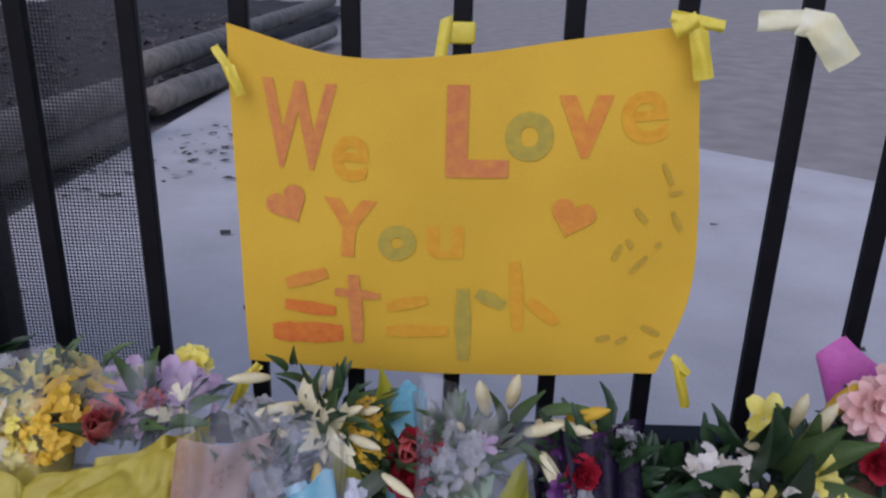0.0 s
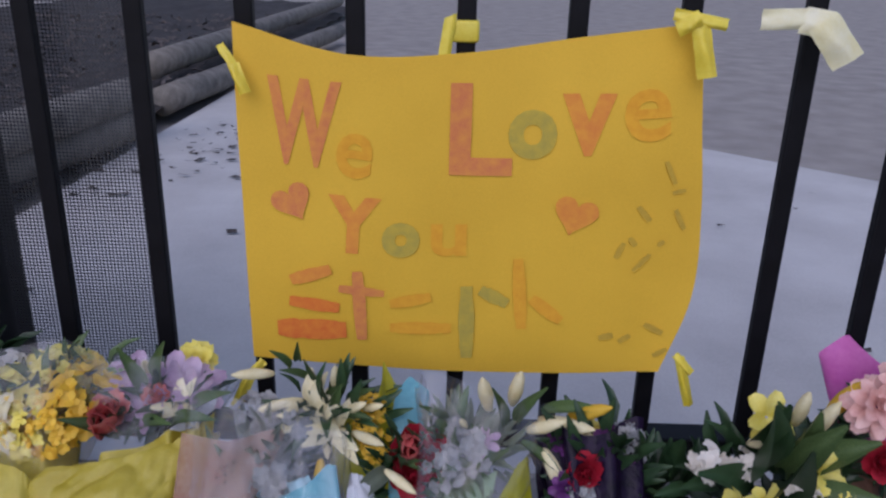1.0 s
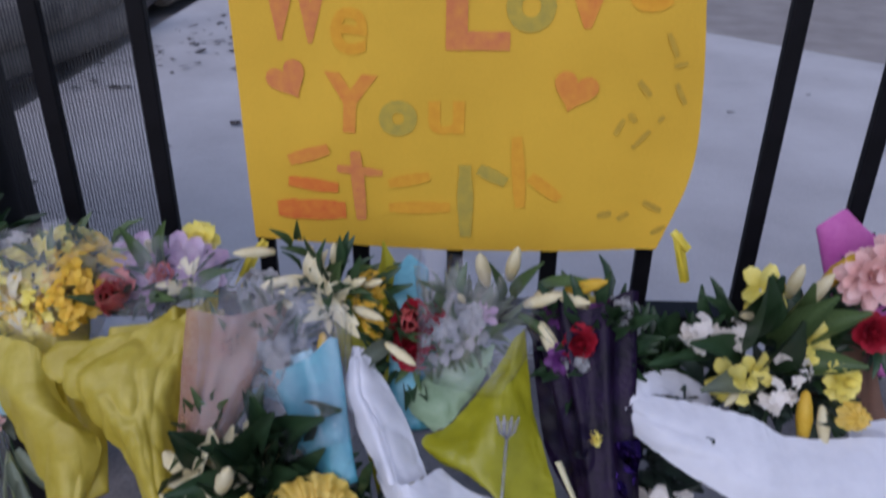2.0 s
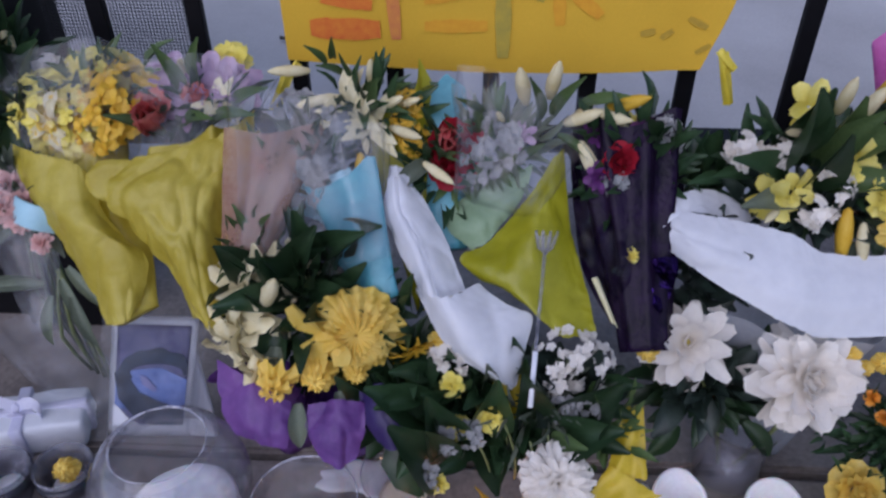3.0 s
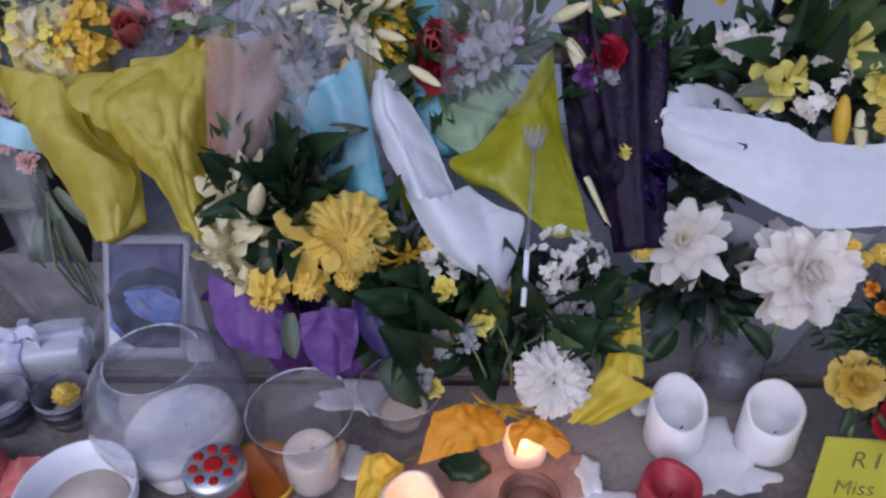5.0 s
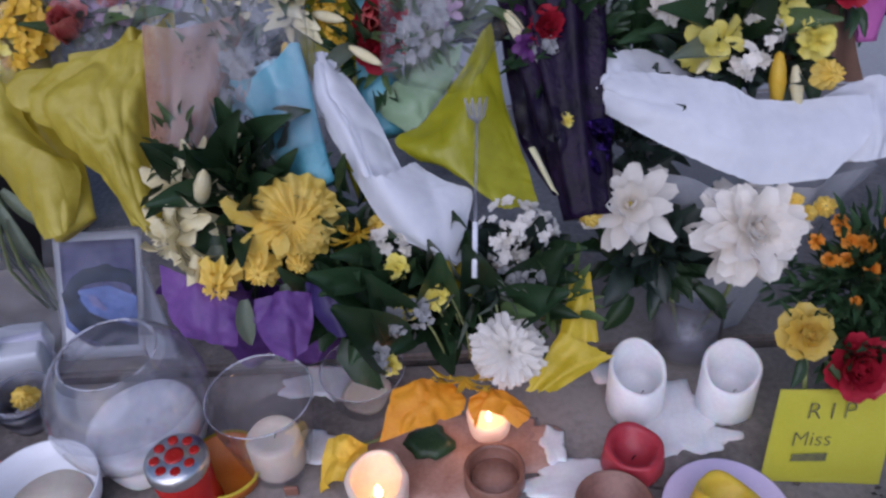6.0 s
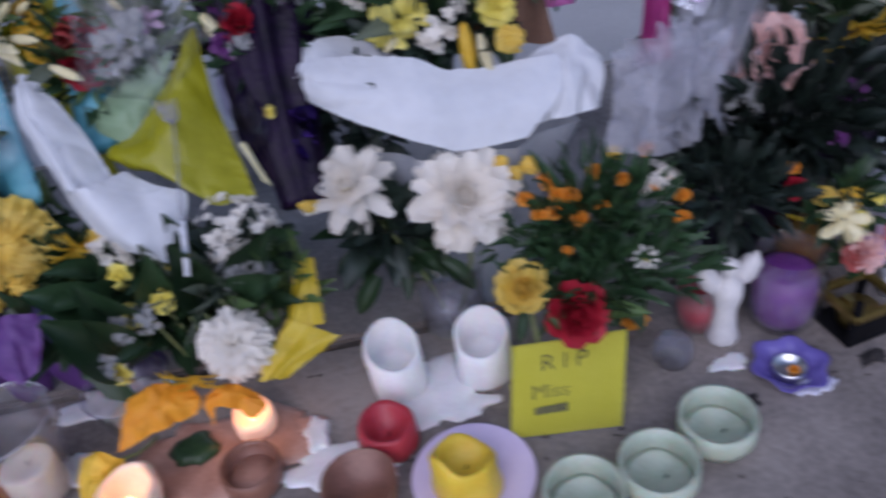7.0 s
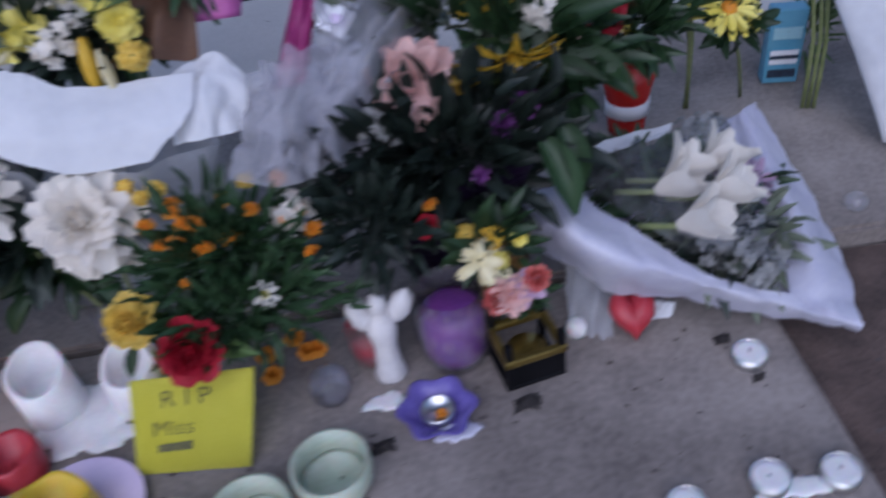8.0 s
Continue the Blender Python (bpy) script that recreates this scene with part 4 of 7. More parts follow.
for at, k, s in (((-0.515, -0.130, 0.430), 'yellow_spray', 0.95),
        ((-0.469, -0.105, 0.445), 'yellow_spray', 0.9),
        ((-0.437, -0.130, 0.440), 'gold_spray', 1.0),
        ((-0.445, -0.162, 0.428), 'gold_spray', 0.7),
        ((-0.475, -0.156, 0.424), 'yellow_spray', 0.7),
        ((-0.496, -0.152, 0.428), 'ruffled', 0.9),
        ((-0.450, -0.090, 0.450), 'ruffled', 0.9)):
    head(k, b, at, (-.1, -.7, .7), s)
head("wilted_cream", b, (-0.499, -0.164, 0.431), (-.2, -.9, .2), .75)
foliage(b, (-0.510, -0.112, 0.404), (.085, .04, .05), 90, .05, .3, "leaf", 11)
foliage(b, (-0.458, -0.095, 0.432), (.06, .03, .04), 60, .045, .3, "leaf_mid", 12)

# bouquet in yellow paper with tulips and lilac blooms
b = bouquet("yellow-paper-wrapped bouquet of coral tulips and lilac blooms", (-0.33, -0.29, 0.0))
part("wrapping_back", crumple(cone_wrap((-0.311, -0.295, 0.255), (-0.350, -0.155, 0.390), .024, .080, .55, [(355, 70, .08), (185, 50, .02), (120, 55, -.03)], 8, .17, 3.1, 84, 34), .007, 17), M["yellow"], b, "creased yellow paper")
part("wrapping_front", patch([((-0.433, -0.216, 0.409), (-0.361, -0.207, 0.423), (-0.291, -0.180, 0.435), (-0.271, -0.144, 0.441)), ((-0.445, -0.233, 0.392), (-0.372, -0.254, 0.396), (-0.305, -0.237, 0.403), (-0.270, -0.185, 0.405)), ((-0.397, -0.262, 0.358), (-0.348, -0.291, 0.359), (-0.315, -0.280, 0.360), (-0.286, -0.224, 0.361)), ((-0.363, -0.285, 0.315), (-0.332, -0.306, 0.319), (-0.309, -0.301, 0.319), (-0.296, -0.267, 0.313)), ((-0.344, -0.297, 0.283), (-0.322, -0.323, 0.277), (-0.303, -0.330, 0.270), (-0.286, -0.307, 0.263))], .009, 24, 5.0, 64, 64, (1, 1, .3)), M["yellow"], b, "creased yellow paper")
part("liner", patch([((-0.334, -0.156, 0.414), (-0.304, -0.143, 0.433), (-0.275, -0.120, 0.450)), ((-0.327, -0.161, 0.413), (-0.299, -0.156, 0.426), (-0.275, -0.135, 0.437))], .003, 30, 2.0, 16, 10), M["white"], b, "white tissue liner tip")
part("cellophane", cone_wrap((-0.360, -0.174, 0.366), (-0.357, -0.095, 0.460), .055, .100, .6, [(60, 50, .10), (150, 40, .18)], 9, .08, 5.0), M["cello"], b, "clear cellophane")
for at, k, s in (((-0.389, -0.154, 0.421), 'tulip', 1.0),
        ((-0.387, -0.147, 0.438), 'rose_coral', 0.85),
        ((-0.343, -0.126, 0.444), 'rose_coral', 0.62),
        ((-0.374, -0.102, 0.453), 'lilac_bloom', 1.0),
        ((-0.330, -0.104, 0.451), 'lilac_bloom', 1.1),
        ((-0.308, -0.112, 0.448), 'lilac_bloom', 1.1),
        ((-0.350, -0.136, 0.434), 'lilac_bloom', 0.7),
        ((-0.381, -0.116, 0.444), 'lilac_bloom', 0.9),
        ((-0.315, -0.130, 0.435), 'lily', 0.5),
        ((-0.359, -0.092, 0.458), 'cream_bud', 0.7),
        ((-0.311, -0.075, 0.465), 'small_lemon', 1.4)):
    head(k, b, at, (.1, -.7, .7), s)
for at, wx, wz in (((-0.363, -0.114, 0.451), -0.2, 1),
        ((-0.341, -0.107, 0.458), 0.3, 1),
        ((-0.321, -0.142, 0.423), 0.8, 0.3),
        ((-0.379, -0.155, 0.410), -0.6, 0.5),
        ((-0.354, -0.147, 0.418), 0.5, 0.3),
        ((-0.299, -0.132, 0.433), 0.8, 0.6)):
    leaf(b, at, (wx, -.4, wz), .075, .24, "leaf_mid")
foliage(b, (-0.350, -0.108, 0.415), (.08, .025, .04), 90, .05, .28, "leaf", 13)

# clear bouquet with statice behind peach netting
b = bouquet("cellophane bouquet of dusty violet statice with peach netting", (-0.25, -0.29, 0.0))
part("netting", cone_wrap((-0.270, -0.281, 0.319), (-0.246, -0.180, 0.420), .025, .055, .6, [(30, 60, .2)], 6, .14, 2.2), M["sheer_peach"], b, "sheer peach netting")
part("cellophane", cone_wrap((-0.254, -0.275, 0.330), (-0.214, -0.156, 0.444), .028, .085, .6, [(60, 40, .15), (150, 40, .10)], 8, .12, 7.0), M["cello"], b, "clear cellophane")
for at, k, s in (((-0.206, -0.159, 0.421), 'statice', 0.6),
        ((-0.223, -0.179, 0.406), 'statice', 0.55),
        ((-0.189, -0.180, 0.400), 'statice', 0.5),
        ((-0.222, -0.139, 0.431), 'grey_sprig', 1.1),
        ((-0.181, -0.151, 0.424), 'grey_sprig', 1.1),
        ((-0.256, -0.182, 0.393), 'rose_coral', 0.6),
        ((-0.257, -0.239, 0.346), 'rose_coral', 0.5),
        ((-0.203, -0.201, 0.384), 'grey_sprig', 1.2)):
    head(k, b, at, (.05, -.75, .66), s)
foliage(b, (-0.209, -0.164, 0.386), (.06, .03, .06), 90, .045, .2, "leaf_grey", 14)
foliage(b, (-0.240, -0.190, 0.361), (.025, .012, .05), 30, .045, .2, "leaf_mid", 15)

# bouquet in turquoise paper
b = bouquet("turquoise-paper-wrapped bouquet under cellophane", (-0.14, -0.29, 0.0))
part("wrapping_back", cone_wrap((-0.113, -0.304, 0.296), (-0.164, -0.212, 0.388), .02, .045, .4, [(20, 50, .10), (160, 50, .12)], 5, .10, 4.4), M["cyan"], b, "creased turquoise paper")
part("wrapping_front", patch([((-0.186, -0.190, 0.375), (-0.171, -0.202, 0.368), (-0.149, -0.212, 0.358)), ((-0.181, -0.225, 0.345), (-0.158, -0.242, 0.348), (-0.137, -0.245, 0.335)), ((-0.173, -0.254, 0.316), (-0.148, -0.272, 0.320), (-0.124, -0.265, 0.315)), ((-0.147, -0.273, 0.297), (-0.131, -0.281, 0.297), (-0.114, -0.272, 0.298))], .007, 26, 3.0, 30, 30), M["cyan"], b, "creased turquoise paper")
part("paper_fold", patch([((-0.181, -0.207, 0.393), (-0.168, -0.208, 0.400), (-0.157, -0.200, 0.400)), ((-0.149, -0.244, 0.360), (-0.137, -0.247, 0.369), (-0.128, -0.236, 0.366)), ((-0.126, -0.277, 0.331), (-0.116, -0.280, 0.338), (-0.109, -0.266, 0.338)), ((-0.113, -0.290, 0.310), (-0.109, -0.284, 0.322), (-0.107, -0.274, 0.326))], .002, 20, 3.0, 16, 30), M["cyan_light"], b, "pale turquoise folded edge")
part("paper_flap", patch([((-0.230, -0.191, 0.369), (-0.206, -0.195, 0.375), (-0.186, -0.196, 0.369)), ((-0.225, -0.214, 0.346), (-0.202, -0.225, 0.349), (-0.182, -0.227, 0.339))], .005, 30, 3.0, 20, 16), M["cyan_light"], b, "pale turquoise paper flap")
part("cellophane", cone_wrap((-0.139, -0.278, 0.322), (-0.183, -0.185, 0.415), .04, .075, .6, [(60, 40, .15)], 8, .12, 9.0), M["cello"], b, "clear cellophane")

# lily bunch with yellow-green paper
b = bouquet("bunch of cream lily buds in olive-lime paper", (-0.11, -0.25, 0.0))
part("wrapping", cone_wrap((-0.060, -0.250, 0.240), (-0.112, -0.120, 0.430), .024, .048, .5, [(20, 45, .22), (160, 50, -.1)], 5, .10, 6.1), M["lime"], b, "creased olive-lime paper")
for at, wx, wz, s, k in (((-0.207, -0.118, 0.477), -1, 0.2, 1.0, 'cream_bud'),
        ((-0.180, -0.139, 0.456), -1, -0.1, 0.95, 'cream_bud'),
        ((-0.135, -0.131, 0.464), 0.05, 1, 1.0, 'cream_bud'),
        ((-0.122, -0.147, 0.448), 0.6, 0.6, 0.8, 'cream_bud'),
        ((-0.104, -0.145, 0.450), 0.7, 0.5, 0.7, 'cream_bud'),
        ((-0.144, -0.157, 0.438), 0.1, -1, 0.8, 'cream_bud'),
        ((-0.146, -0.184, 0.411), 0.0, -1, 1.0, 'yellow_bud'),
        ((-0.157, -0.148, 0.447), -0.6, 0.6, 0.8, 'small_bud'),
        ((-0.115, -0.163, 0.432), 0.8, 0, 0.9, 'cream_bud'),
        ((-0.076, -0.191, 0.404), 0.8, -0.3, 0.9, 'cream_bud'),
        ((-0.173, -0.155, 0.440), -0.7, -0.2, 0.8, 'cream_bud')):
    head(k, b, at, (wx, -.5, wz), s * .72)
for at, s in (((-0.155, -0.146, 0.439), 0.62),
        ((-0.135, -0.157, 0.428), 0.6),
        ((-0.165, -0.136, 0.449), 0.55)):
    head("lily", b, at, (0, -.75, .6), s)
for at, wx, wz, L in (((-0.192, -0.110, 0.480), -0.5, 0.8, 0.08),
        ((-0.183, -0.103, 0.487), 0.1, 1, 0.07),
        ((-0.142, -0.137, 0.453), 0.5, 0.8, 0.09),
        ((-0.117, -0.137, 0.453), 0.7, 0.7, 0.09),
        ((-0.129, -0.148, 0.442), 0.9, 0.2, 0.09),
        ((-0.154, -0.151, 0.439), -0.5, -0.5, 0.07),
        ((-0.169, -0.119, 0.471), -0.7, 0.5, 0.08),
        ((-0.133, -0.142, 0.448), 0.2, 1, 0.1)):
    leaf(b, at, (wx, -.45, wz), L * .52, .26, "leaf_mid")
foliage(b, (-0.145, -0.132, 0.428), (.06, .03, .05), 70, .05, .25, "leaf", 16)
for at in ((-0.095, -0.138, 0.447),
        (-0.097, -0.154, 0.431),
        (-0.087, -0.168, 0.417)):
    head("gold_spray", b, at, (0, -.8, .6), .35)

# turquoise bunch with a dark red rose
b = bouquet("small turquoise-wrapped bunch with dark red roses", (-0.05, -0.17, 0.0))
part("wrapping", cone_wrap((-0.049, -0.224, 0.306), (-0.067, -0.104, 0.426), .025, .042, .6, [(60, 50, .2), (180, 40, .15)], 5, .12, 8.1), M["cyan"], b, "crumpled turquoise paper")
for at, k, s in (((-0.042, -0.167, 0.408), 'rose_red', 0.8),
        ((-0.052, -0.156, 0.419), 'tulip', 0.9),
        ((-0.045, -0.181, 0.394), 'rose_red', 0.6)):
    head(k, b, at, (.1, -.9, .3), s)
leaf(b, (-0.070, -0.183, 0.397), (-.6, -.5, -.3), .06, .35, "leaf_grey")
foliage(b, (-0.058, -0.173, 0.377), (.045, .03, .05), 60, .04, .3, "leaf", 17)

# white-paper bouquet
b = bouquet("white-paper-wrapped bouquet, its long paper folded over", (0.0, -0.33, 0.0))
part("wrapping_front", patch([((-0.114, -0.197, 0.403), (-0.103, -0.204, 0.408), (-0.093, -0.198, 0.402)), ((-0.119, -0.233, 0.367), (-0.097, -0.240, 0.386), (-0.068, -0.228, 0.372)), ((-0.098, -0.266, 0.334), (-0.075, -0.276, 0.356), (-0.043, -0.258, 0.342)), ((-0.075, -0.298, 0.307), (-0.054, -0.319, 0.313), (-0.022, -0.293, 0.307))], .006, 16, 2.0, 30, 44), M["white"], b, "long rolled white paper")
part("paper_fold", patch([((-0.114, -0.214, 0.396), (-0.107, -0.218, 0.402), (-0.102, -0.217, 0.399)), ((-0.113, -0.243, 0.373), (-0.101, -0.250, 0.380), (-0.093, -0.247, 0.378)), ((-0.091, -0.278, 0.342), (-0.078, -0.288, 0.352), (-0.069, -0.283, 0.350)), ((-0.073, -0.308, 0.312), (-0.061, -0.321, 0.319), (-0.052, -0.319, 0.316))], .002, 20, 4.0, 14, 36), M["white"], b, "lapped white paper edge")
part("paper_flap", patch([((-0.079, -0.299, 0.311), (-0.045, -0.323, 0.321), (-0.009, -0.287, 0.313)), ((-0.062, -0.323, 0.287), (-0.027, -0.343, 0.301), (0.023, -0.304, 0.296)), ((-0.041, -0.342, 0.264), (-0.007, -0.357, 0.275), (0.049, -0.307, 0.283)), ((0.002, -0.361, 0.239), (0.017, -0.368, 0.246), (0.043, -0.330, 0.260)), ((0.024, -0.368, 0.232), (0.029, -0.369, 0.231), (0.035, -0.360, 0.230))], .005, 12, 6.0, 36, 40), M["white"], b, "broad white paper flap")

# olive-lime bouquet with pale green liner
b = bouquet("olive-lime-paper bouquet with pale green liner and greenery", (0.07, -0.29, 0.0))
part("liner", patch([((-0.055, -0.204, 0.346), (-0.016, -0.190, 0.370), (0.049, -0.163, 0.387)), ((-0.045, -0.226, 0.334), (-0.007, -0.229, 0.353), (0.041, -0.189, 0.366)), ((-0.020, -0.243, 0.322), (-0.001, -0.242, 0.332), (0.020, -0.216, 0.344))], .005, 18, 2.0, 30, 24), M["mint"], b, "pale green paper liner")
part("wrapping", patch([((0.071, -0.169, 0.401), (0.077, -0.169, 0.407), (0.083, -0.162, 0.408)), ((0.033, -0.209, 0.366), (0.060, -0.226, 0.376), (0.092, -0.215, 0.355)), ((-0.004, -0.241, 0.334), (0.044, -0.272, 0.346), (0.103, -0.257, 0.313)), ((-0.030, -0.262, 0.318), (0.031, -0.304, 0.318), (0.113, -0.284, 0.286)), ((0.049, -0.301, 0.284), (0.077, -0.327, 0.273), (0.120, -0.309, 0.261))], .006, 14, 7.0, 56, 56), M["lime"], b, "olive-lime paper")
part("cellophane", cone_wrap((0.006, -0.227, 0.373), (0.038, -0.139, 0.451), .05, .085, .6, [(50, 40, .15), (150, 40, .10)], 9, .12, 4.0), M["cello"], b, "clear cellophane")
for at, wx, wz, s, k in (((0.038, -0.146, 0.454), -0.2, 1, 0.9, 'cream_bud'),
        ((0.063, -0.141, 0.459), 0.1, 1, 0.9, 'cream_bud'),
        ((0.079, -0.161, 0.439), 0.6, 0.5, 0.8, 'cream_bud'),
        ((0.097, -0.174, 0.426), 0.5, -0.8, 1.0, 'cream_bud'),
        ((0.091, -0.152, 0.448), 1, 0.1, 0.95, 'cream_bud'),
        ((0.125, -0.149, 0.451), 0.7, 0.5, 0.8, 'yellow_bud'),
        ((0.013, -0.160, 0.440), -0.4, 0.8, 0.6, 'small_bud'),
        ((0.140, -0.160, 0.440), 0.6, -0.3, 0.8, 'small_bud')):
    head(k, b, at, (wx, -.45, wz), s)
for at, k, s in (((-0.013, -0.179, 0.401), 'grey_sprig', 1.0),
        ((0.015, -0.167, 0.413), 'grey_sprig', 1.0),
        ((0.033, -0.158, 0.422), 'lilac_bloom', 0.5),
        ((0.148, -0.152, 0.428), 'small_lemon', 1.1),
        ((-0.008, -0.152, 0.428), 'grey_sprig', 0.8)):
    head(k, b, at, (0, -.8, .6), s)
for at, wx, wz, L in (((0.070, -0.145, 0.440), 0.4, 0.9, 0.08),
        ((0.098, -0.137, 0.448), 0.9, 0.3, 0.08),
        ((0.048, -0.150, 0.435), -0.2, 1, 0.08),
        ((-0.008, -0.150, 0.435), -0.6, 0.7, 0.06),
        ((0.074, -0.161, 0.424), 0.6, -0.3, 0.06)):
    leaf(b, at, (wx, -.45, wz), L, .2, "leaf_mid")
foliage(b, (0.012, -0.140, 0.400), (.06, .02, .045), 90, .045, .2, "leaf_grey", 18)
foliage(b, (-0.013, -0.150, 0.390), (.05, .03, .05), 60, .045, .3, "leaf_mid", 19)

# dark purple foil bouquet
b = bouquet("purple foil-wrapped bouquet of dark purple flowers", (0.15, -0.29, 0.0))
part("wrapping", cone_wrap((0.174, -0.321, 0.249), (0.153, -0.153, 0.422), .028, .062, .7, [(40, 40, .08), (140, 40, .10)], 9, .16, 5.5, 72, 30), M["foil_dark"], b, "dark plum foil")
part("sleeve_back", patch([((0.099, -0.112, 0.413), (0.147, -0.120, 0.420), (0.201, -0.110, 0.415)), ((0.094, -0.148, 0.377), (0.146, -0.157, 0.383), (0.206, -0.163, 0.362)), ((0.099, -0.197, 0.333), (0.148, -0.206, 0.339), (0.204, -0.206, 0.324)), ((0.108, -0.244, 0.296), (0.149, -0.255, 0.300), (0.196, -0.256, 0.284)), ((0.137, -0.291, 0.259), (0.156, -0.298, 0.262), (0.182, -0.291, 0.259))], .010, 24, 9.0, 30, 40, (1, 1, .5), .8), M["foil_dark"], b, "dark plum foil back")
part("sleeve", patch([((0.097, -0.130, 0.430), (0.140, -0.155, 0.445), (0.192, -0.129, 0.431)), ((0.093, -0.171, 0.389), (0.137, -0.206, 0.409), (0.198, -0.186, 0.374)), ((0.096, -0.215, 0.345), (0.138, -0.252, 0.368), (0.198, -0.225, 0.335)), ((0.105, -0.262, 0.308), (0.141, -0.290, 0.325), (0.190, -0.273, 0.297)), ((0.137, -0.300, 0.270), (0.152, -0.312, 0.278), (0.179, -0.300, 0.270))], .016, 24, 4.0, 44, 60, (1, 1, .5), .8), M["violet_film"], b, "glossy clear violet film")
part("foil_front", crumple(cone_wrap((0.178, -0.318, 0.258), (0.168, -0.262, 0.325), .018, .036, .5, [(40, 40, .1), (140, 40, -.1)], 3, .12, 2.5, 16, 6), .009, 70), M["foil"], b, "crumpled shiny purple foil", smooth=False)
part("ribbon", sheet((0.113, -0.274, 0.311), (0.120, -0.273, 0.312), (0.142, -0.315, 0.275), (0.134, -0.310, 0.280), .004, 1, .001, 3, 6, 12), M["rib_cream"], b, "pale ribbon")
for at, k, s in (((0.118, -0.168, 0.432), 'purple_bloom', 0.6),
        ((0.170, -0.167, 0.432), 'purple_bloom', 0.6),
        ((0.140, -0.200, 0.415), 'rose_red', 0.5),
        ((0.152, -0.183, 0.422), 'purple_bloom', 0.55),
        ((0.182, -0.187, 0.418), 'purple_bloom', 0.5),
        ((0.119, -0.206, 0.399), 'purple_bloom', 0.5),
        ((0.188, -0.172, 0.433), 'statice', 0.5),
        ((0.156, -0.267, 0.338), 'small_lemon', 0.5),
        ((0.137, -0.210, 0.395), 'grey_sprig', 0.6)):
    head(k, b, at, (0, -.85, .5), s)
foliage(b, (0.166, -0.172, 0.378), (.06, .03, .08), 110, .05, .3, "leaf", 20)

# large white tissue bouquet
b = bouquet("large white-tissue-wrapped bouquet of lilies and white sprays", (0.33, -0.29, 0.0))
part("wrapping_skirt", cone_wrap((0.36, -0.24, 0.0), (0.368, -0.258, 0.275), .045, .125, .5, [], 8, .10, 1.3), M["sheer_white"], b, "sheer white tissue skirt")
part("tissue_collar", patch([((0.181, -0.222, 0.348), (0.194, -0.231, 0.374), (0.233, -0.245, 0.380), (0.273, -0.253, 0.377), (0.322, -0.262, 0.368), (0.363, -0.269, 0.351), (0.481, -0.251, 0.339)), ((0.178, -0.228, 0.342), (0.197, -0.256, 0.364), (0.228, -0.281, 0.361), (0.274, -0.299, 0.353), (0.320, -0.309, 0.339), (0.369, -0.306, 0.324), (0.473, -0.288, 0.312)),
                             ((0.182, -0.235, 0.335), (0.202, -0.267, 0.338), (0.231, -0.294, 0.331), (0.286, -0.323, 0.312), (0.323, -0.332, 0.298), (0.357, -0.331, 0.284), (0.426, -0.320, 0.280))], .006, 9, 3.0, 90, 26, (.4, 1, 1.6)), M["white"], b, "folded white tissue collar")
part("collar_back", patch([((0.184, -0.236, 0.364), (0.200, -0.221, 0.384), (0.226, -0.208, 0.387), (0.261, -0.195, 0.375), (0.305, -0.203, 0.347)), ((0.185, -0.247, 0.358), (0.203, -0.238, 0.372), (0.227, -0.229, 0.371), (0.259, -0.218, 0.357), (0.302, -0.218, 0.342))], .003, 20, 5.0, 40, 12), M["white"], b, "inner rim of the tissue collar")
# near-black leaves, gap shade below the collar put into their colour
foliage(b, (0.226, -0.221, 0.279), (.05, .03, .06), 80, .06, .4, "leaf_shaded", 65)
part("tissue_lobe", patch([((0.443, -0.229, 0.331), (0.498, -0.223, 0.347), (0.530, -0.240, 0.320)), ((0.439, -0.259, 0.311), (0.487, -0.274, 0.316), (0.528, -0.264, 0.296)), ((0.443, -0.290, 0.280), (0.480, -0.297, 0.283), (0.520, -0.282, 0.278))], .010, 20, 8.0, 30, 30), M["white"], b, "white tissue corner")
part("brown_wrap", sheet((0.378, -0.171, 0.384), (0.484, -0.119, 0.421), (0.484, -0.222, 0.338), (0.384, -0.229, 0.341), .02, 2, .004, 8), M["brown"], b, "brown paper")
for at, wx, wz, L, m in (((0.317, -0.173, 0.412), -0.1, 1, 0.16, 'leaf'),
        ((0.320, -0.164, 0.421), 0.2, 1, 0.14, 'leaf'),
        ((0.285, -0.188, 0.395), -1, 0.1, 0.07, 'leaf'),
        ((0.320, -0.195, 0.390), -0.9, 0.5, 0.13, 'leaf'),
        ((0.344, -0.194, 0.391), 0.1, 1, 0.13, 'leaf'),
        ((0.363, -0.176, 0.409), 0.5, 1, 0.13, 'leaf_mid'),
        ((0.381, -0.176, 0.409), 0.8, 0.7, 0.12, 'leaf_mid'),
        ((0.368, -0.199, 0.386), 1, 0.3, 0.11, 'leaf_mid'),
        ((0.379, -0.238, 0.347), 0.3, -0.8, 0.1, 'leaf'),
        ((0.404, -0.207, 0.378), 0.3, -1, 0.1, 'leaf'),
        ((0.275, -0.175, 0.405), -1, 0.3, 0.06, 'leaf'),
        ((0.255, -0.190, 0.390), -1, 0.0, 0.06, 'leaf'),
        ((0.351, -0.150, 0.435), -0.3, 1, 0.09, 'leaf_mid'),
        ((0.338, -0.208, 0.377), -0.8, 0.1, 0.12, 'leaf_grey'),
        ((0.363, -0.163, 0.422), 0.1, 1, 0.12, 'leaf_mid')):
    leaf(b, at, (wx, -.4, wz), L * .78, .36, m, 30)
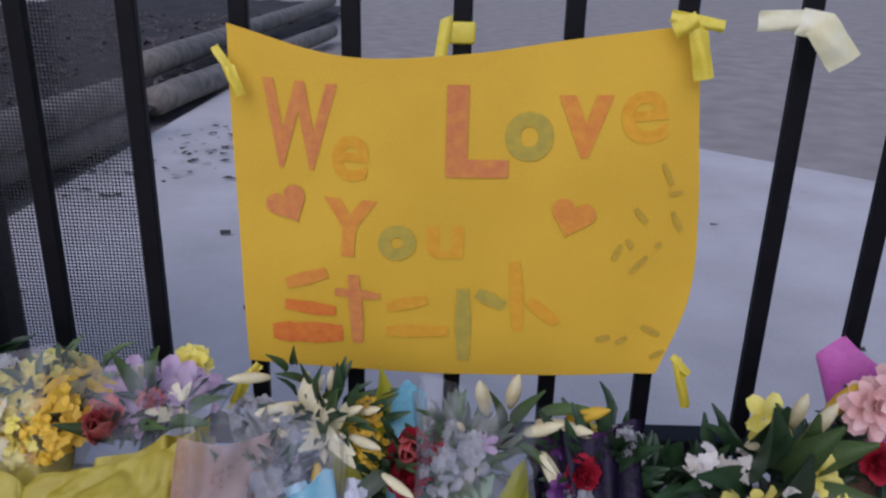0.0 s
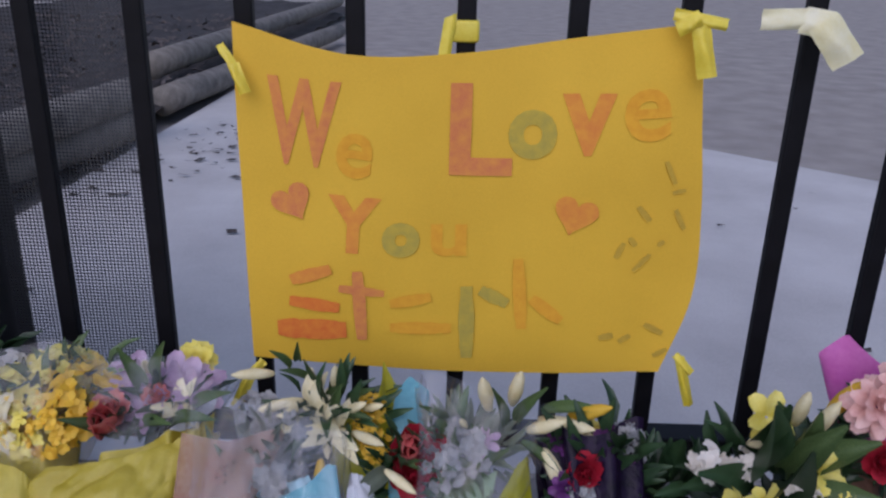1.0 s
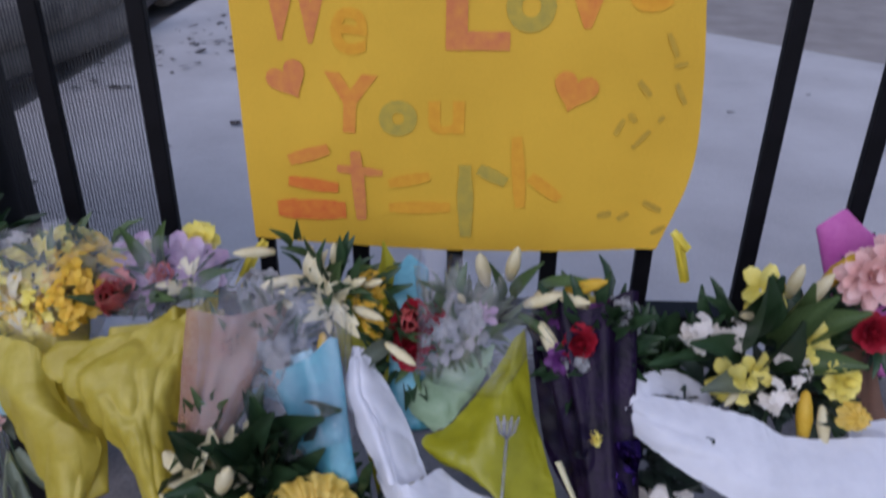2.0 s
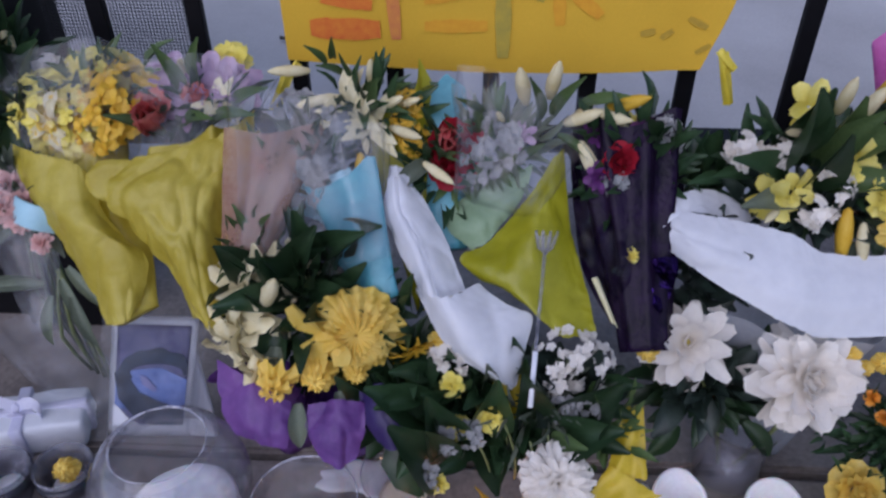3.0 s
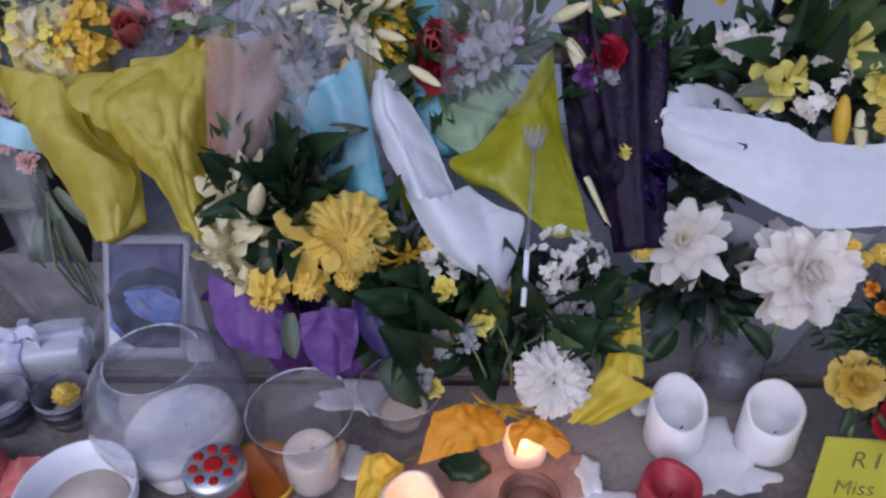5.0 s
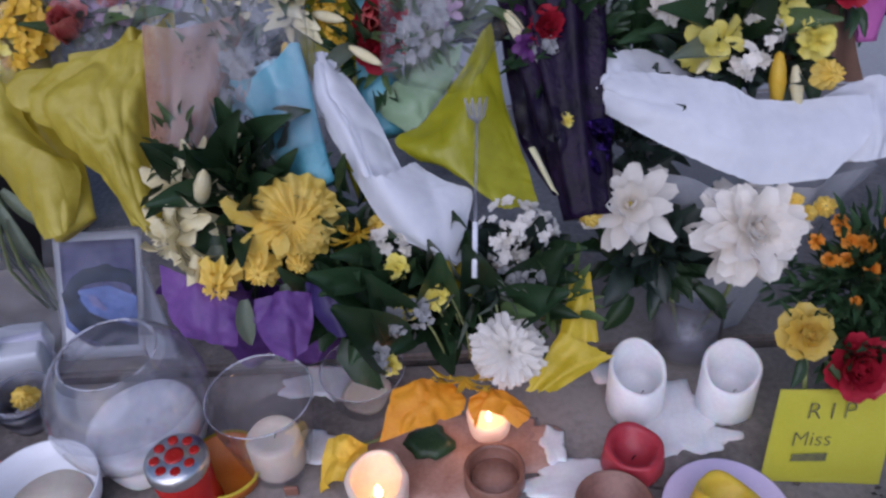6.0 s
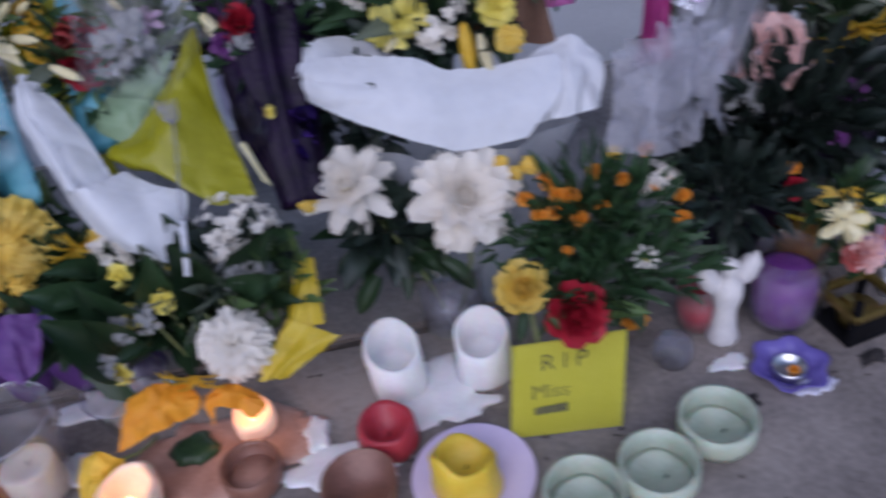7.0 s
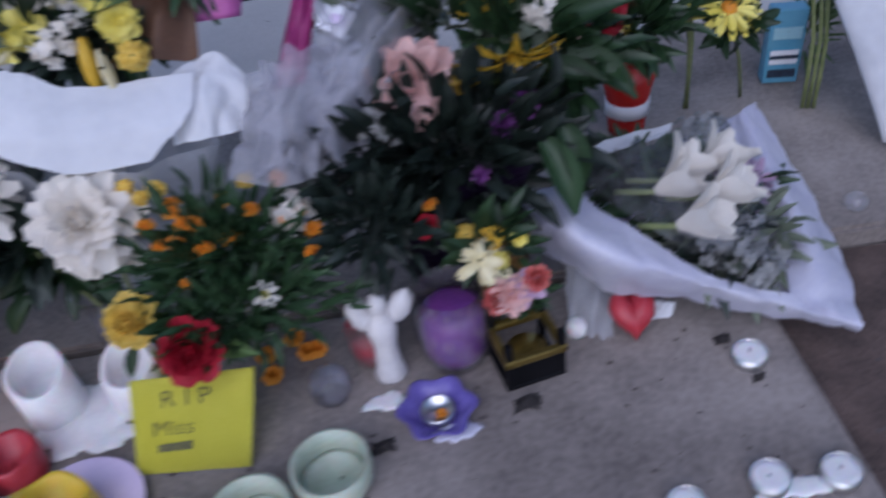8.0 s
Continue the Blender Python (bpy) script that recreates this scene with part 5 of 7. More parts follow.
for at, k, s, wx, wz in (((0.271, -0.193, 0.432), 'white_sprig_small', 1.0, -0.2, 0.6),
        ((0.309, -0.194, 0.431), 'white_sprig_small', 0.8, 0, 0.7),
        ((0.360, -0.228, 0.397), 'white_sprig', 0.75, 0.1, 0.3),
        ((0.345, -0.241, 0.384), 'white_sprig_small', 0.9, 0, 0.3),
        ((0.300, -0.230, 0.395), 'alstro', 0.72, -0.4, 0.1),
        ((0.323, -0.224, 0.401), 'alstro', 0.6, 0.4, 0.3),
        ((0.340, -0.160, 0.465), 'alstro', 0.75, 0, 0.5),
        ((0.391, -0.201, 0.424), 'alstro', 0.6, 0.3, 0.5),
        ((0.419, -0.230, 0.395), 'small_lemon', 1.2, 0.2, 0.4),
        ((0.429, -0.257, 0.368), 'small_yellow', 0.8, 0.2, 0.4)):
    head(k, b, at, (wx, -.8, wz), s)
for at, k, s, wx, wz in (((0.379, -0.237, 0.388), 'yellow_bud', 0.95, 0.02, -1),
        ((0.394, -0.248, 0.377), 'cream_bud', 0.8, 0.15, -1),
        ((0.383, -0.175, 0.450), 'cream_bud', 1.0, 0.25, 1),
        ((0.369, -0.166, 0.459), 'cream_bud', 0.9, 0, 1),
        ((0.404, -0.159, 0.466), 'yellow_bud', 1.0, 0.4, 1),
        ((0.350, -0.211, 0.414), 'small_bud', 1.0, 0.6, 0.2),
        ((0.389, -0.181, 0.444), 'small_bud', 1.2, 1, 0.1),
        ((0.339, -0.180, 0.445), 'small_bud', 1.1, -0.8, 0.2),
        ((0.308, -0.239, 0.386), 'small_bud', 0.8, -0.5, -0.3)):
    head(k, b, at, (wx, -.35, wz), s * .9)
# darkened leaves stand in for the shaded inside of the wrapping
foliage(b, (0.360, -0.200, 0.355), (.095, .030, .022), 110, .040, .4, "leaf_shaded", 27)
foliage(b, (0.362, -0.152, 0.372), (.11, .04, .05), 110, .055, .32, "leaf", 21)
foliage(b, (0.240, -0.150, 0.350), (.05, .03, .05), 60, .06, .32, "leaf", 22)

# pink paper bunch
b = bouquet("pink-paper-wrapped bunch behind the lilies", (0.50, -0.12, 0.0))
part("wrapping", cone_wrap((0.496, -0.150, 0.350), (0.498, -0.100, 0.486), .03, .075, .6, [(150, 60, .35), (60, 50, .1)], 5, .08, 1.5), M["pinkpaper"], b, "pink paper")
for at, k, s in (((0.437, -0.190, 0.501), 'blush_bloom', 0.7),
        ((0.458, -0.190, 0.432), 'rose_red', 0.5),
        ((0.462, -0.190, 0.522), 'blush_bloom', 0.7)):
    head(k, b, at, (-.1, -.8, .5), s)
foliage(b, (0.476, -0.150, 0.442), (.05, .03, .06), 50, .05, .3, "leaf", 23)

# bunch by the post: dark leaves, small white blooms
b = bouquet("dark leafy bunch with small white blooms beside the post", (-0.62, -0.10, 0.0))
for at, k, s in (((-0.579, -0.066, 0.479), 'small_bud', 1.1),
        ((-0.575, -0.071, 0.474), 'small_bud', 0.8),
        ((-0.547, -0.132, 0.413), 'small_bud', 1.2),
        ((-0.544, -0.125, 0.420), 'cream_bud', 0.6),
        ((-0.587, -0.140, 0.405), 'small_bud', 1.0),
        ((-0.532, -0.083, 0.462), 'white_sprig_small', 0.9)):
    head(k, b, at, (.2, -.6, .7), s)
for at, wx, wz, L in (((-0.570, -0.095, 0.445), 0.3, 1, 0.1),
        ((-0.585, -0.090, 0.450), -0.3, 1, 0.1),
        ((-0.554, -0.115, 0.425), 0.8, 0.5, 0.09),
        ((-0.572, -0.134, 0.406), 0.3, -0.8, 0.09),
        ((-0.589, -0.115, 0.425), -0.5, 0.3, 0.1),
        ((-0.546, -0.095, 0.445), 0.5, 0.8, 0.09),
        ((-0.593, -0.056, 0.484), 0.2, 0.8, 0.1)):
    leaf(b, at, (wx, -.4, wz), L, .34, "leaf", 40)
foliage(b, (-0.601, -0.074, 0.426), (.07, .04, .10), 150, .055, .35, "leaf", 24)
part("stem_bunch", join_bm(*[tube([(-0.586, -0.134, 0.366), (-0.63 + 0.02 * k, -0.13 - 0.01 * k, 0.14), (-0.62 + 0.012 * k, -0.10 - 0.01 * k, 0.0)], .0018, 6) for k in range(5)]), M["leaf"], b)

# pale pink bunch with a blue band
b = bouquet("pale pink bunch in cellophane with a blue band", (-0.60, -0.22, 0.0))
part("wrapping", cone_wrap((-0.522, -0.284, 0.216), (-0.561, -0.189, 0.361), .02, .055, .6, [(60, 60, .1)], 6, .10, 2.8), M["cello"], b, "clear cellophane")
part("band", lathe([(.030, 0), (.034, .012), (.036, .028), (.034, .03), (.028, .004)], (-0.524, -0.221, 0.324), 24, .1, 1.0, (-30, 20, 0)), M["cyan_light"], b, "blue ribbon band")
for at, s in (((-0.553, -0.201, 0.369), 0.9),
        ((-0.534, -0.214, 0.356), 0.8),
        ((-0.557, -0.219, 0.351), 0.9),
        ((-0.539, -0.228, 0.342), 0.8),
        ((-0.510, -0.249, 0.321), 0.55),
        ((-0.569, -0.206, 0.364), 0.9)):
    head("blush_bloom", b, at, (-.1, -.8, .5), s * .5, label="pale pink bloom")
foliage(b, (-0.554, -0.191, 0.339), (.045, .03, .05), 50, .045, .3, "leaf_grey", 25)
# wilted grey-green stalks by the post
b = thing("wilted_stalks", "wilted pale green stalks lying by the post", "flowers", (-0.58, -0.15, 0.0))
for k in range(4):
    stalk(b, (-0.58 + .012 * k, -0.15 - .006 * k, 0.006), (-0.514, -0.233, 0.267), .0028, .008 * (k - 2))
for at, wx, wz in (((-0.506, -0.246, 0.264), 0.4, -1),
        ((-0.526, -0.251, 0.259), -0.8, 0.1),
        ((-0.491, -0.260, 0.250), 0.3, -1),
        ((-0.500, -0.236, 0.274), 0.6, -0.6),
        ((-0.515, -0.260, 0.250), -0.2, -1),
        ((-0.537, -0.249, 0.261), -1, 0.1)):
    leaf(b, at, (wx, -.3, wz), .075, .2, "leaf_grey", 60)

# ---------- front arrangements ----------
def arrangement(name, label, at, cat="flowers"):
    return thing(name, label, cat, at, "front arrangements")


# big yellow blooms in purple tissue
a = arrangement("flower_arrangement", "arrangement of large yellow blooms in purple tissue", (-0.18, -0.33, 0.0))
part("wrapping", crumple(cone_wrap((-0.165, -0.255, 0.0), (-0.165, -0.300, 0.150), .040, .058, .8, [(40, 40, .20), (140, 40, .25)], 4, .2, 1.9, 60, 22), .012, 22), M["purple"], a, "crumpled purple tissue")
part("wrapping_side", cone_wrap((-0.105, -0.26, 0.0), (-0.10, -0.295, 0.175), .03, .048, .8, [(60, 50, .1)], 4, .16, 3.9), M["navy"], a, "dark navy tissue")
part("wrapping_left", crumple(cone_wrap((-0.255, -0.255, 0.0), (-0.268, -0.295, 0.165), .030, .050, .8, [(60, 50, .2)], 4, .2, 5.9, 50, 20), .012, 22), M["purple"], a, "purple tissue")
part("tissue_front", patch([((-0.193, -0.375, 0.205), (-0.161, -0.377, 0.218), (-0.130, -0.372, 0.208)), ((-0.194, -0.397, 0.188), (-0.156, -0.410, 0.195), (-0.128, -0.400, 0.185)), ((-0.173, -0.417, 0.163), (-0.154, -0.426, 0.159), (-0.137, -0.416, 0.164))], .009, 20, 2.0, 26, 26), M["purple"], a, "crumpled purple tissue")
part("tissue_left", patch([((-0.302, -0.338, 0.232), (-0.263, -0.360, 0.230), (-0.212, -0.374, 0.206)), ((-0.293, -0.376, 0.194), (-0.252, -0.397, 0.198), (-0.211, -0.396, 0.184)), ((-0.275, -0.396, 0.174), (-0.241, -0.408, 0.174), (-0.215, -0.405, 0.165))], .009, 20, 5.0, 26, 26), M["purple"], a, "crumpled purple tissue")
part("tissue_side", patch([((-0.140, -0.359, 0.211), (-0.113, -0.359, 0.226), (-0.085, -0.359, 0.211)), ((-0.132, -0.383, 0.192), (-0.104, -0.393, 0.202), (-0.082, -0.378, 0.192)), ((-0.115, -0.397, 0.173), (-0.097, -0.407, 0.173), (-0.083, -0.393, 0.177))], .006, 20, 7.0, 22, 22), M["navy"], a, "dark navy tissue")
head("yellow_mum", a, (-0.138, -0.338, 0.282), (.06, -.90, .40), 1.0, label="large ruffled yellow bloom")
head("petal_fan", a, (-0.171, -0.340, 0.275), (-.55, -.8, .1), 1.0, label="yellow ruffled bloom")
for at, k, s, wx, wz in (((-0.183, -0.359, 0.231), 'small_yellow', 1.0, 0, 0.3),
        ((-0.140, -0.355, 0.235), 'small_yellow', 0.7, 0.1, 0.2),
        ((-0.229, -0.364, 0.226), 'small_yellow', 1.2, -0.1, -0.3),
        ((-0.269, -0.322, 0.268), 'wilted_cream', 1.05, -0.7, 0.1),
        ((-0.274, -0.333, 0.257), 'wilted_cream', 0.9, -0.4, -0.5),
        ((-0.268, -0.293, 0.297), 'wilted_cream', 1.15, -0.3, 0.3),
        ((-0.253, -0.286, 0.304), 'lily', 0.7, 0.3, 0.3),
        ((-0.216, -0.270, 0.320), 'wilted_cream', 0.6, 0.2, 0.6),
        ((-0.078, -0.333, 0.257), 'wilted_star', 0.5, 0.4, -0.4),
        ((-0.051, -0.330, 0.260), 'small_yellow', 0.6, 0.2, 0.2)):
    head(k, a, at, (wx, -.75, wz), s)
for at, s, wx, wz in (((-0.243, -0.311, 0.289), 1.0, 0.4, 1),
        ((-0.249, -0.346, 0.254), 0.8, -0.3, -1),
        ((-0.221, -0.267, 0.333), 0.7, 0.6, 0.5)):
    head("cream_bud", a, at, (wx, -.4, wz), s)
for at, wx, wz, L, m in (((-0.200, -0.257, 0.318), 0.0, 1, 0.1, 'leaf'),
        ((-0.205, -0.270, 0.305), 0.3, 1, 0.11, 'leaf'),
        ((-0.183, -0.261, 0.314), 0.6, 0.8, 0.1, 'leaf'),
        ((-0.211, -0.279, 0.296), -0.4, 0.7, 0.09, 'leaf'),
        ((-0.222, -0.293, 0.282), -0.6, 0.3, 0.09, 'leaf'),
        ((-0.197, -0.288, 0.287), 0.8, 0.1, 0.09, 'leaf'),
        ((-0.232, -0.329, 0.246), -0.1, -1, 0.07, 'leaf_grey'),
        ((-0.204, -0.372, 0.203), 0.0, -1, 0.055, 'leaf_grey'),
        ((-0.161, -0.362, 0.213), 0.2, -0.8, 0.04, 'leaf_grey'),
        ((-0.244, -0.342, 0.233), -0.4, -0.8, 0.05, 'leaf_grey'),
        ((-0.162, -0.242, 0.333), 0.7, 0.6, 0.07, 'leaf'),
        ((-0.231, -0.311, 0.264), -0.2, -1, 0.1, 'leaf')):
    leaf(a, at, (wx, -.45, wz), L, .38, m, 50)
foliage(a, (-0.201, -0.281, 0.264), (.085, .04, .09), 170, .05, .4, "leaf", 31)
foliage(a, (-0.084, -0.307, 0.223), (.06, .03, .07), 80, .05, .35, "leaf", 32)
foliage(a, (-0.262, -0.249, 0.301), (.05, .03, .05), 50, .05, .22, "leaf_mid", 33)

# white mums and sprays with golden paper
a = arrangement("flower_arrangement", "low arrangement of white mums and white sprays in golden paper", (0.06, -0.40, 0.0))
head("white_mum", a, (0.077, -0.430, 0.162), (.05, -.72, .66), 1.02, label="white pompon mum")
for at, k, s, wx, wz in (((0.090, -0.338, 0.250), 'white_sprig', 0.95, 0.1, 0.6),
        ((0.114, -0.344, 0.244), 'white_sprig', 0.75, 0.3, 0.5),
        ((0.069, -0.345, 0.243), 'white_sprig', 0.7, -0.1, 0.5),
        ((0.078, -0.356, 0.232), 'white_sprig_small', 0.8, 0, 0.4),
        ((-0.026, -0.335, 0.253), 'white_sprig', 0.65, -0.2, 0.7),
        ((-0.044, -0.334, 0.254), 'white_sprig_small', 0.9, -0.3, 0.7),
        ((-0.036, -0.361, 0.227), 'small_lemon', 0.78, -0.3, 0.4),
        ((0.006, -0.385, 0.203), 'small_lemon', 0.78, 0, 0.6),
        ((-0.028, -0.392, 0.196), 'small_lemon', 0.78, -0.2, 0.5),
        ((-0.014, -0.396, 0.192), 'grey_sprig', 0.62, 0, 0.5),
        ((-0.041, -0.401, 0.187), 'grey_sprig', 0.62, -0.2, 0.4),
        ((0.084, -0.375, 0.213), 'grey_sprig', 0.62, 0.1, 0.4),
        ((-0.049, -0.433, 0.155), 'small_lemon', 0.78, -0.4, 0.1),
        ((-0.055, -0.427, 0.161), 'grey_sprig', 0.62, -0.4, 0.3),
        ((0.114, -0.374, 0.214), 'grey_sprig', 0.62, 0.2, 0.4)):
    head(k, a, at, (wx, -.75, wz), s)
for at, way, size in (((-0.053, -0.404, 0.146), (-.5, -.2, .9), .11), ((-0.047, -0.380, 0.165), (-.2, -.2, 1), .10), ((0.043, -0.360, 0.180), (-.1, -.2, 1), .10), ((0.102, -0.359, 0.181), (.4, -.2, .8), .10), ((0.083, -0.382, 0.168), (.7, -.3, .6), .09), ((-0.072, -0.360, 0.180), (-.6, -.2, .6), .09), ((0.003, -0.360, 0.180), (.1, -.2, 1), .09)):
    leaf(a, at, way, size, .55, "leaf", 35)
head("wilted_star", a, (0.030, -0.447, 0.145), (-.2, -.6, -.5), .65, label="wilting greenish-yellow bloom")
for at, wx, wz, L, m in (((-0.069, -0.342, 0.223), -0.5, 0.5, 0.09, 'leaf'),
        ((-0.074, -0.359, 0.206), -0.6, 0.2, 0.09, 'leaf'),
        ((-0.049, -0.363, 0.202), -0.3, 0.7, 0.09, 'leaf'),
        ((0.036, -0.339, 0.226), 0.1, 1, 0.08, 'leaf'),
        ((0.129, -0.346, 0.219), 0.7, 0.5, 0.08, 'leaf'),
        ((0.123, -0.363, 0.202), 0.8, 0.2, 0.07, 'leaf'),
        ((0.044, -0.374, 0.191), -0.2, 0.6, 0.06, 'leaf_grey'),
        ((0.075, -0.390, 0.175), 0.5, 0.4, 0.08, 'leaf_mid'),
        ((0.117, -0.389, 0.176), 0.8, 0.2, 0.07, 'leaf'),
        ((-0.023, -0.405, 0.160), -0.5, 0.1, 0.07, 'leaf'),
        ((0.000, -0.344, 0.221), 0.0, 1, 0.08, 'leaf_grey'),
        ((-0.067, -0.385, 0.180), -0.3, -0.4, 0.09, 'leaf'),
        ((0.027, -0.322, 0.243), 0, 1, 0.07, 'leaf'),
        ((0.087, -0.415, 0.150), 0.7, -0.1, 0.07, 'leaf')):
    leaf(a, at, (wx, -.45, wz), L * .65, .42, m, 45)
for at in ((0.079, -0.373, 0.212),
        (0.091, -0.377, 0.208),
        (0.106, -0.368, 0.217),
        (0.006, -0.367, 0.218),
        (-0.012, -0.371, 0.214),
        (-0.024, -0.384, 0.201),
        (0.019, -0.383, 0.202),
        (0.067, -0.390, 0.195),
        (0.049, -0.399, 0.186)):
    p = at
    stalk(a, (p[0] * .6 + .025, p[1] - .01, p[2] - .09), p, .0016, .006)
foliage(a, (0.025, -0.340, 0.160), (.100, .030, .06), 150, .045, .5, "leaf", 34)
foliage(a, (0.070, -0.350, 0.190), (.06, .03, .045), 90, .05, .10, "leaf_grey", 35)
foliage(a, (0.130, -0.375, 0.180), (.035, .03, .05), 60, .03, .3, "leaf_mid", 36)
foliage(a, (-0.090, -0.336, 0.164), (.035, .02, .05), 40, .075, .6, "leaf", 61)
# near-black filler, shade behind the white sprays is in its colour
foliage(a, (0.080, -0.322, 0.178), (.04, .02, .04), 40, .06, .6, "leaf_shaded", 62)
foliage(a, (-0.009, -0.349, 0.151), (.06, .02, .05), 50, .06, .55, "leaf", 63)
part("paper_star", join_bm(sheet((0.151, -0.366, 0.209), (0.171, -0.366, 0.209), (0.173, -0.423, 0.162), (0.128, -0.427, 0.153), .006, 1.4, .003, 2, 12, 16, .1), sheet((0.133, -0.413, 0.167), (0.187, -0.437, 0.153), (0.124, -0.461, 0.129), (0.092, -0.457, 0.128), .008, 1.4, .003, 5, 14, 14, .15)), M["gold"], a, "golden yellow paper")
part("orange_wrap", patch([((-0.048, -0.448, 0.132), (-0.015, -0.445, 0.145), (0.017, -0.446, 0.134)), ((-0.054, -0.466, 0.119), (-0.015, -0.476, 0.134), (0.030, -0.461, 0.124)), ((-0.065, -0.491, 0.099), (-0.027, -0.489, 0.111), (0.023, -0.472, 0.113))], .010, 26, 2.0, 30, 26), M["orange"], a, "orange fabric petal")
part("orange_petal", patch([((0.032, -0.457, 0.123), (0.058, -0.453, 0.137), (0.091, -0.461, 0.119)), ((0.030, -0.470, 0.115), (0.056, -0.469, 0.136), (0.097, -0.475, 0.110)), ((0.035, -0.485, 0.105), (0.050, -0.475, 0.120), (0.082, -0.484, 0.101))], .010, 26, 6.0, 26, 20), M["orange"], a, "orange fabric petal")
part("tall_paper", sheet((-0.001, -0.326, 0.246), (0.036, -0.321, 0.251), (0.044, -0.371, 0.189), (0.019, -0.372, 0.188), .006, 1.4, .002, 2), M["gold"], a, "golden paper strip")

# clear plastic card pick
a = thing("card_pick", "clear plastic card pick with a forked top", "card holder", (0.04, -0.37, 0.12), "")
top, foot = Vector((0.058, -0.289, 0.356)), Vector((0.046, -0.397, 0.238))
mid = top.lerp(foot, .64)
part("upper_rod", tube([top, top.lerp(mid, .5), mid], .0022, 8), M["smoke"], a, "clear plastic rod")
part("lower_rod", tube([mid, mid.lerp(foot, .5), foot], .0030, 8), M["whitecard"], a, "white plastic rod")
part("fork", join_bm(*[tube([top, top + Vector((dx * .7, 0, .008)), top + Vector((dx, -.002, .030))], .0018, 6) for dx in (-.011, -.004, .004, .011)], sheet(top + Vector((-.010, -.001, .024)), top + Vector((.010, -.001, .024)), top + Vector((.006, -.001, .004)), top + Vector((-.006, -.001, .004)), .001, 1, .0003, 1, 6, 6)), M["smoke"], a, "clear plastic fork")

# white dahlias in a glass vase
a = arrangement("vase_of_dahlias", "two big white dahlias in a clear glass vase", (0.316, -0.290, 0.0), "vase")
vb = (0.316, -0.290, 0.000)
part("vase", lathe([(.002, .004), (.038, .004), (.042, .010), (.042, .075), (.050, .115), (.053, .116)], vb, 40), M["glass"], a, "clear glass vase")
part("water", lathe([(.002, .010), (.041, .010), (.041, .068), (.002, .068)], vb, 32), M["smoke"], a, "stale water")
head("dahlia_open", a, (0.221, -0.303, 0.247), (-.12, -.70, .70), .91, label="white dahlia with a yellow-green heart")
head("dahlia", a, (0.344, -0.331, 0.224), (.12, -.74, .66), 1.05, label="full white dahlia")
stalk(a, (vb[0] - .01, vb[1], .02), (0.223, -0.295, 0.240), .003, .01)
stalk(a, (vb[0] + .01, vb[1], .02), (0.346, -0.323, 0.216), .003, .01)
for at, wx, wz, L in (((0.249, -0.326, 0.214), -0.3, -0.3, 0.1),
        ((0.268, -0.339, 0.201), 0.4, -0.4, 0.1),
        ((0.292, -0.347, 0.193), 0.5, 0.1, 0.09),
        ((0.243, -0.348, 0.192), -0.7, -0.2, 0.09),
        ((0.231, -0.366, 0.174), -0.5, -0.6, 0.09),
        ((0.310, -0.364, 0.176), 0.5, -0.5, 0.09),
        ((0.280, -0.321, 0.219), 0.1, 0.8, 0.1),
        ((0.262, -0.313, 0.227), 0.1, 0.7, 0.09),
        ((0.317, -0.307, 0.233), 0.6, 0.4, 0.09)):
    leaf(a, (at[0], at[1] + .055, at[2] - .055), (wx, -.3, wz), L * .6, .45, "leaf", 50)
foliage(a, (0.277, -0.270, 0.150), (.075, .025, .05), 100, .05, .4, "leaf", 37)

# darkened filler leaves paint the shade under the dahlias
foliage(a, (0.255, -0.304, 0.181), (.05, .018, .035), 55, .045, .55, "leaf_shaded", 64)

# marigold bush with roses
a = arrangement("marigold_bunch", "bushy marigold bunch with small orange flowers and roses", (0.46, -0.37, 0.0))
rnd = random.Random(77)
for at, k, s in (((0.410, -0.358, 0.227), 'marigold', 1.2),
        ((0.422, -0.373, 0.212), 'marigold', 1.2),
        ((0.460, -0.362, 0.223), 'marigold', 1.3),
        ((0.439, -0.373, 0.212), 'marigold', 1.1),
        ((0.423, -0.332, 0.253), 'small_yellow', 0.9),
        ((0.407, -0.336, 0.249), 'small_yellow', 0.7),
        ((0.444, -0.404, 0.181), 'marigold', 0.8),
        ((0.438, -0.350, 0.235), 'marigold', 1.1),
        ((0.492, -0.347, 0.238), 'marigold', 1.2),
        ((0.518, -0.335, 0.250), 'small_yellow', 0.7),
        ((0.520, -0.357, 0.228), 'marigold', 1.1),
        ((0.394, -0.326, 0.259), 'small_yellow', 0.7),
        ((0.554, -0.367, 0.218), 'marigold', 1.0),
        ((0.553, -0.337, 0.248), 'marigold', 1.2),
        ((0.174, -0.329, 0.256), 'small_yellow', 0.9)):
    head(k, a, at, (rnd.uniform(-.4, .4), -.7, .6), s * .6)
head("daisy", a, (0.525, -0.426, 0.169), (0, -.8, .6), .65, label="small white daisy")
for at in ((0.466, -0.378, 0.202),
        (0.582, -0.376, 0.204),
        (0.493, -0.372, 0.208),
        (0.447, -0.357, 0.223),
        (0.567, -0.360, 0.220),
        (0.577, -0.393, 0.187),
        (0.438, -0.342, 0.238)):
    head("marigold", a, at, (rnd.uniform(-.4, .4), -.7, .6), .75)
head("white_sprig_small", a, (0.562, -0.353, 0.217), (0, -.7, .6), 1.1, label="pale lilac sprig")
foliage(a, (0.485, -0.365, 0.178), (.105, .05, .08), 360, .035, .25, "leaf", 38)
foliage(a, (0.491, -0.410, 0.140), (.11, .05, .05), 220, .035, .25, "leaf", 39)
